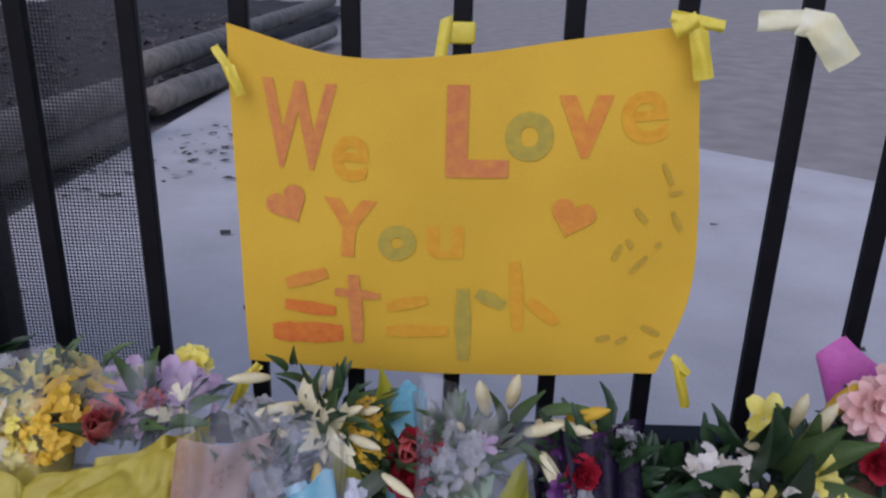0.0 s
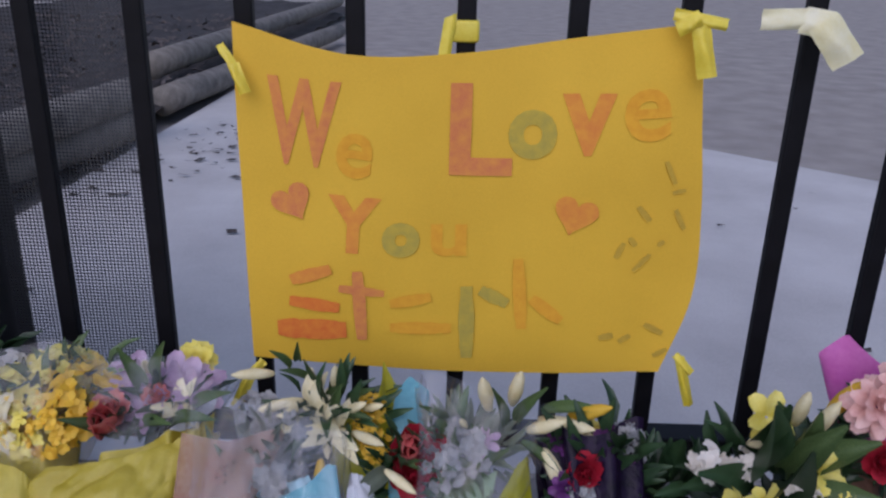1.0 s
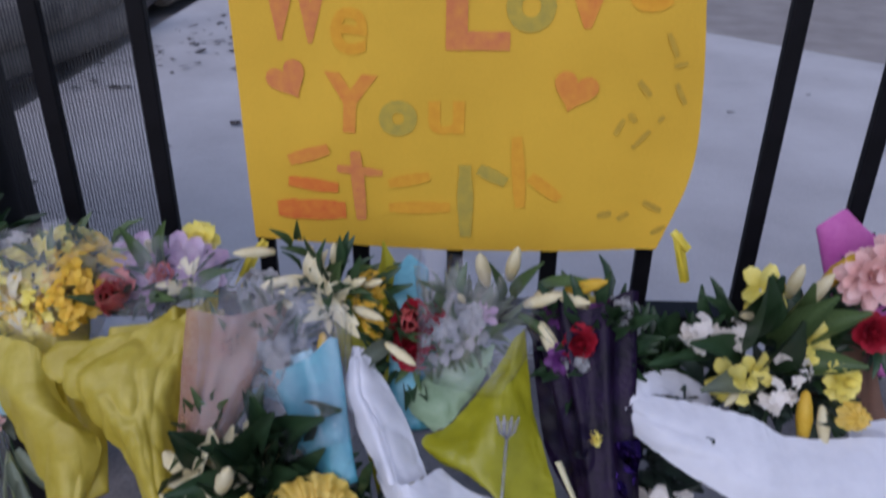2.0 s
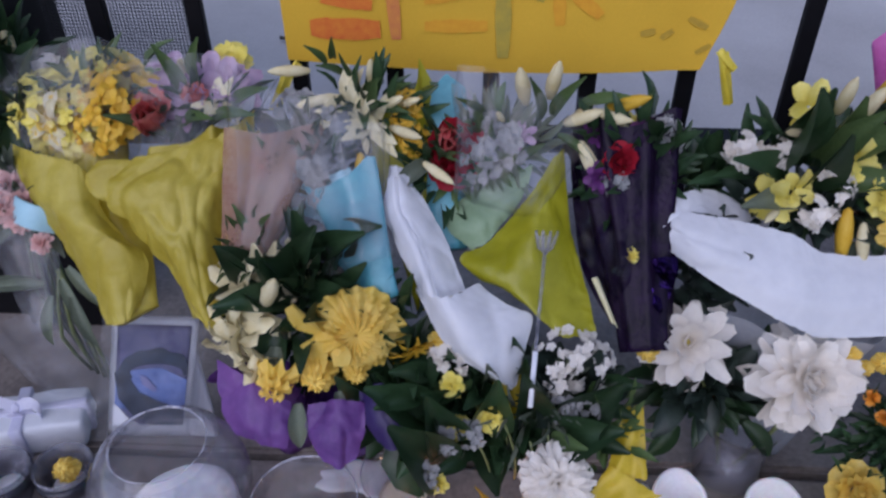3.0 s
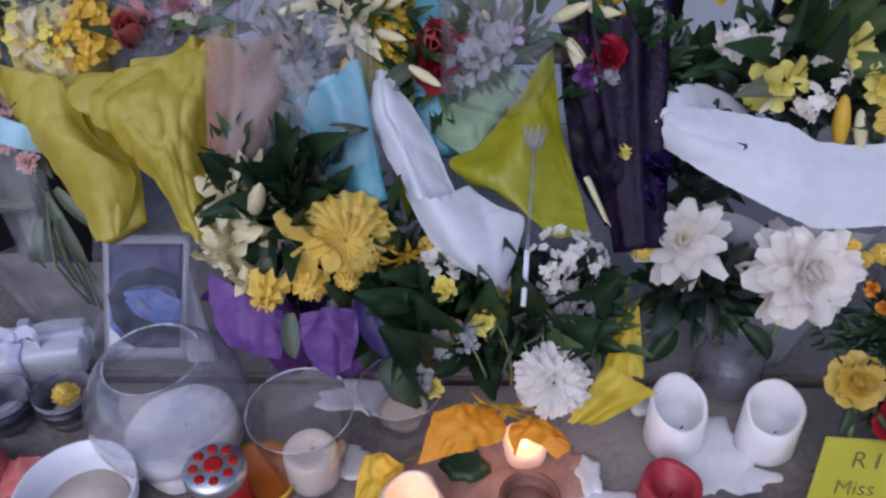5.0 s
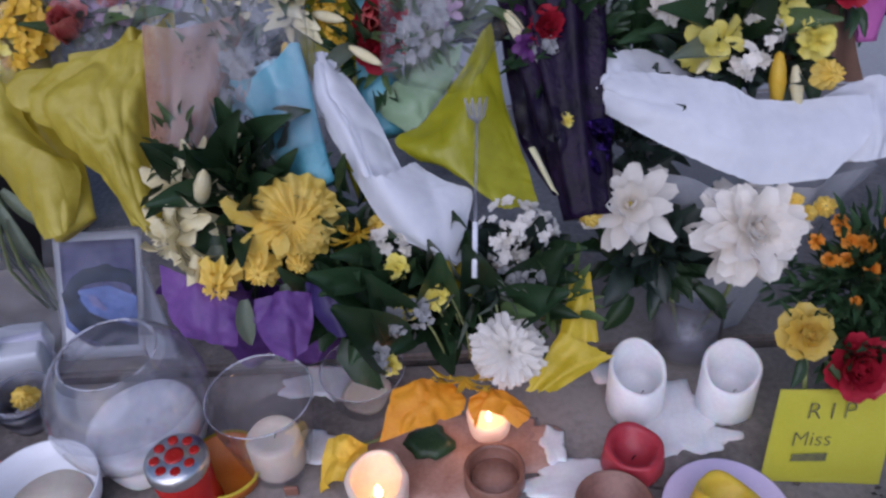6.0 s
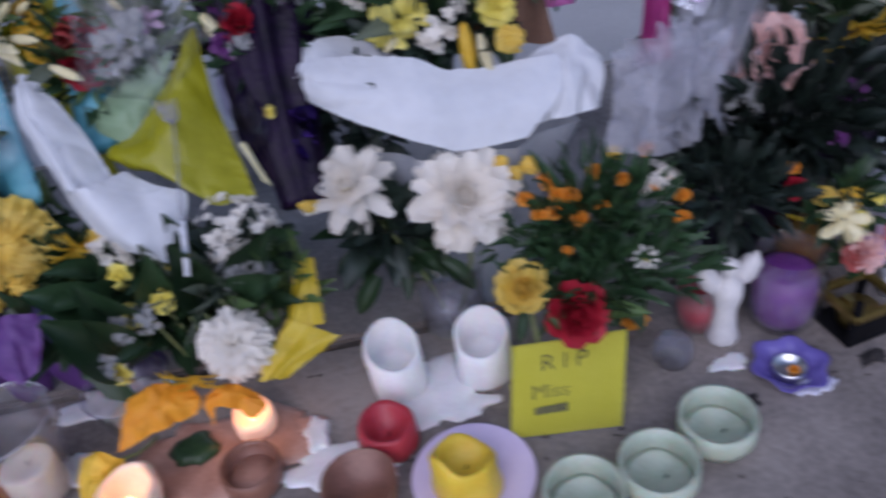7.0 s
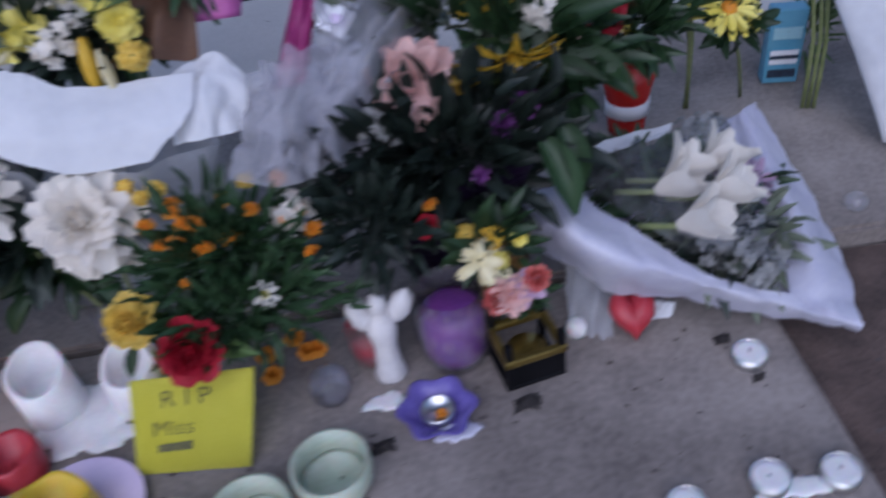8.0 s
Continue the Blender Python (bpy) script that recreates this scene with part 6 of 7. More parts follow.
foliage(a, (0.475, -0.360, 0.185), (.055, .035, .06), 130, .03, .3, "leaf", 40)
for at in ((0.514, -0.332, 0.010),
        (0.481, -0.355, 0.010),
        (0.532, -0.359, 0.010),
        (0.543, -0.357, 0.010),
        (0.490, -0.389, 0.010)):
    head("marigold", a, at, (.2, -.3, .9), 1.0, label="fallen orange petals")
a = arrangement("yellow_rose", "wilting yellow rose on a short stem", (0.38, -0.42, 0.0), "rose")
head("rose_yellow", a, (0.386, -0.429, 0.163), (-.1, -.75, .6), .80)
stalk(a, (0.395, -0.445, 0.004), (0.389, -0.430, 0.155), .003, .006)
leaf(a, (0.406, -0.445, 0.135), (.5, -.5, -.6), .030, .3, "leaf_mid")
leaf(a, (0.384, -0.438, 0.137), (-.3, -.5, -.8), .035, .4, "leaf")
a = arrangement("red_rose", "full dark red rose resting above the yellow note", (0.44, -0.45, 0.0), "rose")
head("rose_red", a, (0.440, -0.446, 0.128), (.0, -.80, .55), .80)
stalk(a, (0.46, -0.43, 0.004), (0.447, -0.451, 0.124), .003, .006)
leaf(a, (0.427, -0.431, 0.144), (-.5, -.5, .5), .05, .4, "leaf")
leaf(a, (0.473, -0.448, 0.122), (.8, -.5, .2), .05, .4, "leaf_mid")
foliage(a, (0.458, -0.425, 0.125), (.045, .03, .03), 50, .035, .35, "leaf", 41)

# dark bunch with trailing yellow stars
a = arrangement("dark_bunch", "dark green and purple bunch with hanging yellow star blooms", (0.70, -0.27, 0.0))
part("wrapping", cone_wrap((0.72, -0.25, 0.0), (0.730, -0.309, 0.221), .05, .100, .5, [(60, 60, .1)], 7, .12, 6.6), M["foil_dark"], a, "dark plum foil")
part("cellophane", sheet((0.548, -0.269, 0.341), (0.660, -0.265, 0.345), (0.644, -0.353, 0.267), (0.545, -0.355, 0.265), .035, 2.5, .012, 3, 30, 30, .5), M["film"], a, "clear cellophane")
part("cellophane_fold", sheet((0.620, -0.219, 0.381), (0.749, -0.233, 0.367), (0.689, -0.301, 0.314), (0.603, -0.321, 0.294), .035, 2.5, .012, 6, 30, 30, .5), M["film"], a, "clear cellophane")
part("cellophane_front", patch([((0.538, -0.259, 0.331), (0.589, -0.280, 0.340), (0.657, -0.264, 0.326)), ((0.527, -0.303, 0.297), (0.582, -0.328, 0.302), (0.643, -0.312, 0.288)), ((0.502, -0.342, 0.258), (0.561, -0.365, 0.255), (0.611, -0.344, 0.246))], .016, 22, 4.0, 40, 40), M["film"], a, "clear cellophane")
part("ribbon", sheet((0.606, -0.180, 0.405), (0.627, -0.182, 0.403), (0.599, -0.281, 0.319), (0.560, -0.283, 0.317), .014, 1.5, .004, 2), M["rib_magenta"], a, "magenta ribbon")
head("blush_bloom", a, (0.704, -0.290, 0.310), (-.1, -.85, .4), 1.0, label="blush-pink bloom")
head("wilted_star", a, (0.813, -0.280, 0.320), (.05, -.6, -.6), .95, label="hanging golden star bloom")
head("wilted_star", a, (0.747, -0.295, 0.305), (.1, -.5, -.8), .6, label="hanging golden star bloom")
head("wilted_star", a, (0.794, -0.237, 0.353), (-.1, -.6, -.4), .6)
for at, k, s in (((0.761, -0.364, 0.231), 'purple_bloom', 0.3),
        ((0.819, -0.315, 0.280), 'purple_bloom', 0.5),
        ((0.792, -0.329, 0.266), 'purple_bloom', 0.45),
        ((0.704, -0.379, 0.216), 'marigold', 0.6),
        ((0.698, -0.395, 0.200), 'rose_red', 0.3),
        ((0.854, -0.245, 0.350), 'white_sprig_small', 1.0),
        ((0.664, -0.319, 0.276), 'grey_sprig', 0.9)):
    head(k, a, at, (0, -.85, .5), s)
for at, wx, wz, L in (((0.844, -0.283, 0.292), 1, -0.1, 0.07),
        ((0.863, -0.254, 0.321), 0.9, 0.5, 0.1),
        ((0.805, -0.239, 0.336), -0.3, 0.9, 0.09),
        ((0.871, -0.273, 0.302), 0.8, -0.5, 0.09),
        ((0.832, -0.334, 0.241), 0.3, -0.9, 0.09),
        ((0.853, -0.323, 0.252), 0.2, -1, 0.08),
        ((0.732, -0.240, 0.335), -0.5, 0.8, 0.09),
        ((0.759, -0.230, 0.345), 0, 1, 0.1)):
    leaf(a, at, (wx, -.45, wz), L, .4, "leaf", 45)
# dark green bunch, its inner shade also put into the leaf colour
foliage(a, (0.726, -0.317, 0.228), (.15, .05, .09), 400, .05, .35, "leaf_shaded", 42)
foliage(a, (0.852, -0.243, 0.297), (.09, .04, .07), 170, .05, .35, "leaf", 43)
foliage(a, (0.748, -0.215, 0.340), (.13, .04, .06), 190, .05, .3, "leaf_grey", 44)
foliage(a, (0.642, -0.369, 0.191), (.06, .05, .06), 130, .04, .3, "leaf_shaded", 45)
a = thing("gift_tag", "white paper tag resting on cellophane", "tag", (0.640, -0.236, 0.364))
part("tag", sheet((0.632, -0.223, 0.382), (0.660, -0.237, 0.368), (0.641, -0.258, 0.352), (0.616, -0.245, 0.365), .002, 1, .0006, 2, 10, 10), M["whitecard"], a)
part("print_bar", sheet((0.636, -0.236, 0.373), (0.650, -0.243, 0.366), (0.644, -0.251, 0.362), (0.631, -0.245, 0.368), .002, 1, .0002, 2, 6, 6), M["lavchina"], a, "faded print block")

# white cone of lilies lying on its side
a = arrangement("lily_bouquet", "white-paper cone bouquet of lilies lying on the concrete", (1.0, -0.25, 0.0))
tip, mouth = Vector((0.820, -0.270, 0.100)), Vector((1.111, -0.257, 0.075))
part("wrapping_back", sheet((0.850, -0.209, 0.090), (1.172, -0.110, 0.100), (1.159, -0.453, 0.012), (0.932, -0.306, 0.020), -.03, 1.2, .004, 4, 30, 30), M["lilac"], a, "lilac-white paper")
part("wrapping_fold", patch([((0.811, -0.295, 0.130), (0.861, -0.280, 0.150), (0.913, -0.361, 0.140), (0.990, -0.422, 0.100), (1.084, -0.437, 0.060), (1.157, -0.468, 0.030)), ((0.811, -0.326, 0.120), (0.843, -0.389, 0.160), (0.889, -0.424, 0.140), (0.972, -0.439, 0.100), (1.070, -0.450, 0.055), (1.155, -0.471, 0.025)), ((0.821, -0.293, 0.060), (0.851, -0.352, 0.070), (0.896, -0.384, 0.050), (0.969, -0.406, 0.050), (1.062, -0.428, 0.020), (1.156, -0.467, 0.012))], .008, 16, 3.0, 60, 24), M["lilac"], a, "broad lilac-white paper fold")
part("wrapping_side", patch([((1.121, -0.153, 0.110), (1.140, -0.146, 0.120), (1.178, -0.103, 0.100)), ((1.107, -0.250, 0.080), (1.133, -0.267, 0.100), (1.192, -0.218, 0.060)), ((1.109, -0.352, 0.060), (1.139, -0.371, 0.070), (1.193, -0.347, 0.030)), ((1.088, -0.431, 0.055), (1.118, -0.455, 0.050), (1.156, -0.468, 0.028))], .006, 14, 6.0, 24, 40), M["lilac"], a, "lilac-white paper side")
part("paper_rim", patch([((0.875, -0.274, 0.150), (0.926, -0.218, 0.150), (1.035, -0.170, 0.130)), ((0.883, -0.267, 0.140), (0.932, -0.230, 0.140), (1.028, -0.183, 0.120))], .003, 20, 6.0, 24, 8), M["white"], a, "white paper rim")
# near-black leaves carry the shade inside the paper cone as colour
foliage(a, (0.945, -0.225, 0.110), (.05, .03, .02), 90, .04, .35, "leaf_shaded", 66, up=.1)
foliage(a, (1.024, -0.355, 0.080), (.06, .05, .02), 120, .04, .3, "leaf_shaded", 67, up=.1)
part("cellophane", sheet((0.878, -0.266, 0.150), (1.109, -0.201, 0.150), (1.075, -0.440, 0.100), (0.966, -0.398, 0.110), .035, 2.5, .006, 8, 26, 26), M["cello"], a, "clear cellophane")
for at, at2, wx, wy in (((0.980, -0.310, 0.145), (0.945, -0.272, 0.125), 1, 0.6),
        ((0.961, -0.327, 0.145), (0.926, -0.290, 0.125), 1, 0.1),
        ((1.024, -0.298, 0.145), (0.991, -0.259, 0.125), 1, 0.5),
        ((0.965, -0.391, 0.145), (0.933, -0.358, 0.125), 1, -0.2),
        ((1.011, -0.351, 0.145), (0.979, -0.316, 0.125), 1, 0.1)):
    head("white_lily", a, at, (wx, -.3 + wy, .6), .8, label="white lily")
    stalk(a, at2, at, .004, .004)
for at in ((1.080, -0.308, 0.100),
        (1.065, -0.292, 0.100),
        (1.099, -0.277, 0.100)):
    head("lilac_bloom", a, at, (.6, -.3, .7), 1.0)
for at in ((1.035, -0.375, 0.085),
        (1.051, -0.399, 0.085),
        (1.075, -0.374, 0.085),
        (1.014, -0.359, 0.085),
        (1.100, -0.147, 0.085),
        (1.074, -0.154, 0.085)):
    head("statice", a, at, (.5, -.3, .8), .75)
foliage(a, (1.033, -0.262, 0.080), (.085, .060, .022), 260, .05, .3, "leaf", 46, up=.1)
foliage(a, (1.057, -0.341, 0.070), (.09, .07, .03), 120, .045, .3, "leaf_grey", 47, up=.1)
foliage(a, (0.976, -0.219, 0.100), (.05, .035, .02), 90, .045, .3, "leaf", 48, up=.1)
part("stem_ends", join_bm(*[tube([tip + Vector((.03, 0, -.01)), tip + Vector((-.02, .004 * k, -.015)), tip + Vector((-.07, .008 * k - .01, -.03))], .0035, 6) for k in range(5)]), M["stem"], a)

# ---------- candles and keepsakes ----------
def flame_at(parent, at, h=.018):
    part("candle_flame", lathe([(.0003, 0), (h * .18, h * .15), (h * .22, h * .35), (h * .12, h * .75), (.0003, h)], at, 10), M["flame"], parent, "small candle flame")


def wick(parent, at, h=.008):
    part("wick", tube([at, Vector(at) + Vector((.001, 0, h * .6)), Vector(at) + Vector((.003, 0, h))], .0008, 6), M["black"], parent, "burnt black wick")


# round glass bowl with a broad white candle
at = (-0.361, -0.401, 0.000)
c = thing("candle_bowl", "round clear glass bowl holding a broad white candle", "candle", at, "candles")
R = .092
prof = [(.002, .003), (.045, .003)] + [(R * math.sin(radians(a)), .088 - .0905 * math.cos(radians(a))) for a in range(32, 146, 8)]
bowl = part("glass_bowl", lathe(prof, at, 48), M["glass"], c, "clear rounded glass")
part("rim", lathe([(R * .56, .1615), (R * .575, .1635), (R * .59, .1625), (R * .575, .1605)], at, 48), M["glass_rim"], bowl, "thick glass rim")
part("soot_film", lathe([(R * math.sin(radians(a)) * .985, .088 - .0905 * math.cos(radians(a)) * .985) for a in range(96, 140, 6)], at, 40), M["soot"], bowl, "cloudy soot on the inside")
wax_part = part("candle", lathe([(.002, .006), (.060, .006), (.064, .014), (.066, .046), (.062, .052), (.045, .050), (.030, .047), (.002, .046)], (at[0] + .008, at[1] - .008, at[2]), 40, .10, 1.0), M["wax"], c, "broad white wax candle")
wick(wax_part, (at[0] + .012, at[1] - .005, .046))

# tall glass with an ivory candle
at = (-0.193, -0.443, 0.000)
c = thing("candle_glass", "flared clear glass with a lit ivory candle", "candle", at, "candles")
cup = part("glass", lathe([(.002, .002), (.033, .002), (.037, .012), (.047, .060), (.056, .105), (.0575, .128), (.0585, .129)], at, 44), M["glass"], c, "flared clear glass")
part("rim", lathe([(.0570, .1285), (.0580, .1305), (.0592, .1295), (.0580, .1275)], at, 44), M["glass_rim"], cup, "glass rim")
wax_part = part("candle", lathe([(.002, .006), (.029, .006), (.031, .012), (.031, .054), (.028, .058), (.018, .055), (.002, .053)], at, 32, .03, 2.0), M["wax_warm"], c, "ivory wax candle")
wick(wax_part, (at[0] + .002, at[1], .053))
part("foot_label", box_bm((at[0] + .010, at[1] - .042, .0), (at[0] + .026, at[1] - .038, .014), .001), M["copper"], c, "dark little label")

# squat glass behind it
at = (-0.096, -0.353, 0.000)
c = thing("candle_glass", "squat clear glass with spilt wax round it", "candle", at, "candles")
cup = part("glass", lathe([(.002, .002), (.034, .002), (.040, .012), (.050, .060), (.0515, .061)], at, 40), M["glass"], c, "squat clear glass")
part("rim", lathe([(.0505, .0605), (.0515, .0622), (.0526, .0612), (.0515, .0595)], at, 40), M["glass_rim"], cup, "glass rim")
part("leftover_wax", lathe([(.002, .007), (.028, .007), (.031, .016), (.024, .018), (.002, .015)], at, 24, .15, 5.0), M["wax_warm"], c, "grey wax remains")


def wax_pool(at, r, seed, material, label, sx=1.0, sy=1.0, h=.004):
    bm = bmesh.new()
    n = 48
    rings = []
    for f, z in ((1.0, 0), (.96, h * .7), (.8, h), (.4, h * .9)):
        ring = []
        for i in range(n):
            a = 2 * math.pi * i / n
            k = 1 + .55 * noise.noise((math.cos(a) * 1.3 + seed, math.sin(a) * 1.3, seed * 2)) + .25 * noise.noise((math.cos(a) * 3.5 + seed, math.sin(a) * 3.5, seed))
            ring.append(bm.verts.new((at[0] + r * sx * f * k * math.cos(a), at[1] + r * sy * f * k * math.sin(a), at[2] + z + .0015 * (1 - f) * noise.noise((i * .5, f * 9, seed)))))
        rings.append(ring)
    for p, q in zip(rings, rings[1:]):
        for i in range(n):
            bm.faces.new((p[i], p[(i + 1) % n], q[(i + 1) % n], q[i]))
    bm.faces.new(rings[-1])
    return solo("wax_puddle", bm, M[material], label, "wax", at, "spilt wax")


wax_pool((-0.132, -0.318, 0.001), .050, 1.0, "wax", "greyish dried wax puddle on the concrete", 1.3, .7)
wax_pool((-0.168, -0.422, 0.001), .035, 2.0, "wax", "greyish dried wax puddle on the concrete", 1.2, .7)
wax_pool((0.268, -0.405, 0.001), .050, 3.4, "wax", "white dried wax puddle with ragged edges", 1.0, 1.2)
wax_pool((0.306, -0.436, 0.001), .026, 4.4, "wax", "white dried wax puddle with ragged edges", 1.4, .6, .0035)
wax_pool((0.166, -0.488, 0.001), .050, 5.1, "wax", "crumbled greyish dried wax on the concrete", 1.5, .6)
wax_pool((0.128, -0.439, 0.001), .020, 6.1, "wax", "crumbled greyish dried wax on the concrete", .8, 1.2, .008)
wax_pool((0.015, -0.437, 0.001), .075, 7.3, "terracotta", "broad terracotta-coloured melted wax puddle", 1.3, .8, .006)
wax_pool((0.090, -0.415, 0.001), .035, 8.3, "terracotta", "terracotta-coloured melted wax puddle", 1.4, .7, .005)
wax_pool((0.694, -0.507, 0.001), .018, 9.3, "lilac", "pale lilac wax spill", 1.3, .7)
wax_pool((0.623, -0.449, 0.001), .017, 2.3, "wax", "small white wax spot on the concrete", 1.2, .8)
wax_pool((1.006, -0.632, 0.001), .028, 6.7, "wax", "pale wax smear on the concrete", 1.8, .5, .003)

# red lantern with pierced tin lid, orange dish behind
at = (-0.282, -0.493, 0.000)
c = thing("grave_candle", "red plastic candle lantern with a pierced tin lid", "candle", at, "candles")
part("body", lathe([(.002, 0), (.030, 0), (.032, .004), (.030, .03), (.032, .075), (.029, .080), (.002, .080)], at, 36), M["redplastic"], c, "translucent red plastic")
lid = part("lid", lathe([(.033, .078), (.034, .082), (.033, .092), (.029, .096), (.002, .0965)], at, 40), M["chrome"], c, "pierced tin lid")
for k in range(9):
    r, s = (.021, .0055) if k < 8 else (0, .0105)
    p = (at[0] + r * math.cos(k * math.pi / 4 + .3), at[1] + r * math.sin(k * math.pi / 4 + .3), .0967)
    part("vent_hole", lathe([(s, -.001), (s, .0008), (s * .6, .0010), (.0004, .0010)], p, 16), M["redplastic"], lid, "red vent hole")
part("white_label", sheet((at[0] + .008, at[1] - .0335, .050), (at[0] + .022, at[1] - .027, .040), (at[0] + .022, at[1] - .027, .008), (at[0] + .002, at[1] - .034, .008), .001, 1, .0001, 1, 8, 8), M["whitecard"], c, "white label")
at = (-0.254, -0.454, 0.000)
c = thing("orange_dish", "shallow orange plastic candle dish with a golden rim", "dish", at)
dish = part("dish", lathe([(.002, .004), (.036, .004), (.043, .024), (.045, .024), (.045, .022), (.039, .001), (.002, 0)], at, 40), M["orangedish"], c)
part("rim", lathe([(.044, .0225), (.0475, .0235), (.0475, .0255), (.044, .0255)], at, 40), M["gold"], dish, "golden rim")

# white china cup
at = (-0.441, -0.502, 0.000)
c = thing("china_bowl", "white china bowl with a melted candle inside", "bowl", at)
part("bowl", lathe([(.002, .006), (.040, .006), (.058, .035), (.064, .062), (.0665, .062), (.061, .034), (.044, .002), (.002, 0)], at, 44), M["china"], c)
part("melted_wax", lathe([(.002, .022), (.045, .022), (.049, .026), (.002, .028)], at, 32, .05, 2.0), M["wax_warm"], c, "cloudy melted wax")

# mirrored votive cups with a yellow bloom
for px, lab in (((-0.598, -0.365, 0.000), "smoky mirrored votive cup"), ((-0.522, -0.355, 0.000), "smoky mirrored votive cup holding a yellow bloom")):
    c = thing("votive_cup", lab, "candle holder", px, "votive cups")
    part("cup", lathe([(.002, .004), (.024, .004), (.031, .020), (.034, .055), (.0355, .055), (.0335, .018), (.026, 0), (.002, 0)], px, 36), M["smoke"], c, "smoky glass")
    part("shell", lathe([(.027, .003), (.0365, .030), (.0372, .048), (.0368, .030), (.0265, .002)], px, 36), M["smoke_dark"], c, "dark mirrored skin")
    if "yellow" in lab:
        head("small_yellow", c, Vector(px) + Vector((0, 0, .045)), (0, -.5, .8), .8, label="small yellow bloom")
    part("tealight", lathe([(.002, .005), (.019, .005), (.0195, .018), (.002, .017)], px, 24), M["wax"], c, "white tealight")

# small red glass and red scrap at the left
at = (-0.586, -0.444, 0.000)
c = thing("red_candle_glass", "small red candle glass with a clear rim", "candle", at, "candles")
part("glass", lathe([(.002, .003), (.024, .003), (.027, .03), (.028, .07), (.0295, .07)], at, 32), M["glass"], c, "clear glass")
wax_part = part("wax", lathe([(.002, .005), (.023, .005), (.026, .042), (.002, .040)], at, 28), M["wax_red"], c, "red wax")
at = (-0.541, -0.459, 0.000)
solo("red_petal_scrap", sheet(Vector(at) + Vector((-.03, .02, .022)), Vector(at) + Vector((.02, .025, .024)), Vector(at) + Vector((.03, -.015, .004)), Vector(at) + Vector((-.02, -.02, .002)), .008, 1.2, .002, 2, 12, 12, .2), M["p_coral"], "crumpled red petals lying on the concrete", "petals", at)

# white organza gift box
at = (-0.610, -0.270, 0.000)
c = thing("gift_box", "white box wrapped in organza and tied with ribbon", "gift", at)
rot = Matrix.Translation(at) @ pose(0, 0, 0, 0, 0, 14)
bm = box_bm((-.085, -.035, 0), (.075, .038, .05), .008, 3)
bmesh.ops.subdivide_edges(bm, edges=list(bm.edges), cuts=3, use_grid_fill=True)
for v in bm.verts:
    v.co += Vector((0, 0, 1)) * .006 * noise.noise(v.co * 30) + Vector((1, 0, 0)) * .004 * noise.noise(v.co * 24 + Vector((3, 0, 0)))
bmesh.ops.transform(bm, verts=bm.verts, matrix=rot)
part("box", bm, M["white"], c, "white organza-covered box")
bm = join_bm(box_bm((-.014, -.039, -.001), (.002, .042, .0545), .002), box_bm((-.089, -.004, -.001), (.079, .008, .0540), .002))
bmesh.ops.transform(bm, verts=bm.verts, matrix=rot)
part("ribbon", bm, M["lilac"], c, "white ribbon")
part("bow", bow_bm(Vector(at) + Vector((-.006, -.004, .062)), .075, 2, 2, .9), M["lilac"], c, "white ribbon bow")
solo("petal_scrap", sheet(Vector(at) + Vector((-.062, -.052, .045)), Vector(at) + Vector((-.048, -.052, .05)), Vector(at) + Vector((-.050, -.060, .0)), Vector(at) + Vector((-.068, -.058, .0)), .004, 1, .001, 2, 8, 8), M["gold"], "yellow petal leaning on the white gift box", "petal", (-0.641, -0.305, 0.000))

# picture card with wave print in a plastic sleeve, with clear balloon behind
c = thing("picture_card", "white-bordered card with a blue wave print in plastic", "card", (-0.40, -0.275, 0.06))
tl, tr, bl = Vector((-0.440, -0.277, 0.237)), Vector((-0.341, -0.265, 0.227)), Vector((-0.477, -0.315, 0.064))
ex, ey = tr - tl, bl - tl
fz = ex.cross(ey).normalized()
if fz.y > 0:
    fz = -fz


def on_card(u, v, d=0.0):
    return tl + ex * u + ey * v + fz * d


def panel(u0, v0, u1, v1, d, bulge=0.0, rag=0.0, seed=1, n=14, thick=.0008):
    return sheet(on_card(u0, v0, d), on_card(u1, v0, d), on_card(u1, v1, d), on_card(u0, v1, d), bulge, 1, 0, seed, n, n, rag, thick)


part("card", panel(0, 0, 1, 1, 0), M["whitecard"], c, "white card border")
part("print", panel(.075, .06, .925, .89, .0022), M["printpale"], c, "pale violet-blue printed sky")


def blob(points, d, m, lab):
    bm = bmesh.new()
    bm.faces.new([bm.verts.new(on_card(u, v, d)) for u, v in points])
    part("print_shape", bm, M[m], c, lab, smooth=False)


def swoosh(u0, v0, ru, rv, a0, a1, w0, w1, n=26):
    """A curved band on the print, as a ring of outline points."""
    out, back = [], []
    for k in range(n + 1):
        a = radians(a0 + (a1 - a0) * k / n)
        w = w0 + (w1 - w0) * k / n
        wob = .03 * noise.noise((k * .45, u0 * 9, v0 * 9))
        out.append((u0 + (ru + w + wob) * math.cos(a), v0 + (rv + w + wob) * math.sin(a)))
        back.append((u0 + (ru - w * .6) * math.cos(a), v0 + (rv - w * .6) * math.sin(a)))
    return [(min(.924, max(.076, u)), min(.889, max(.061, v))) for u, v in out + back[::-1]]


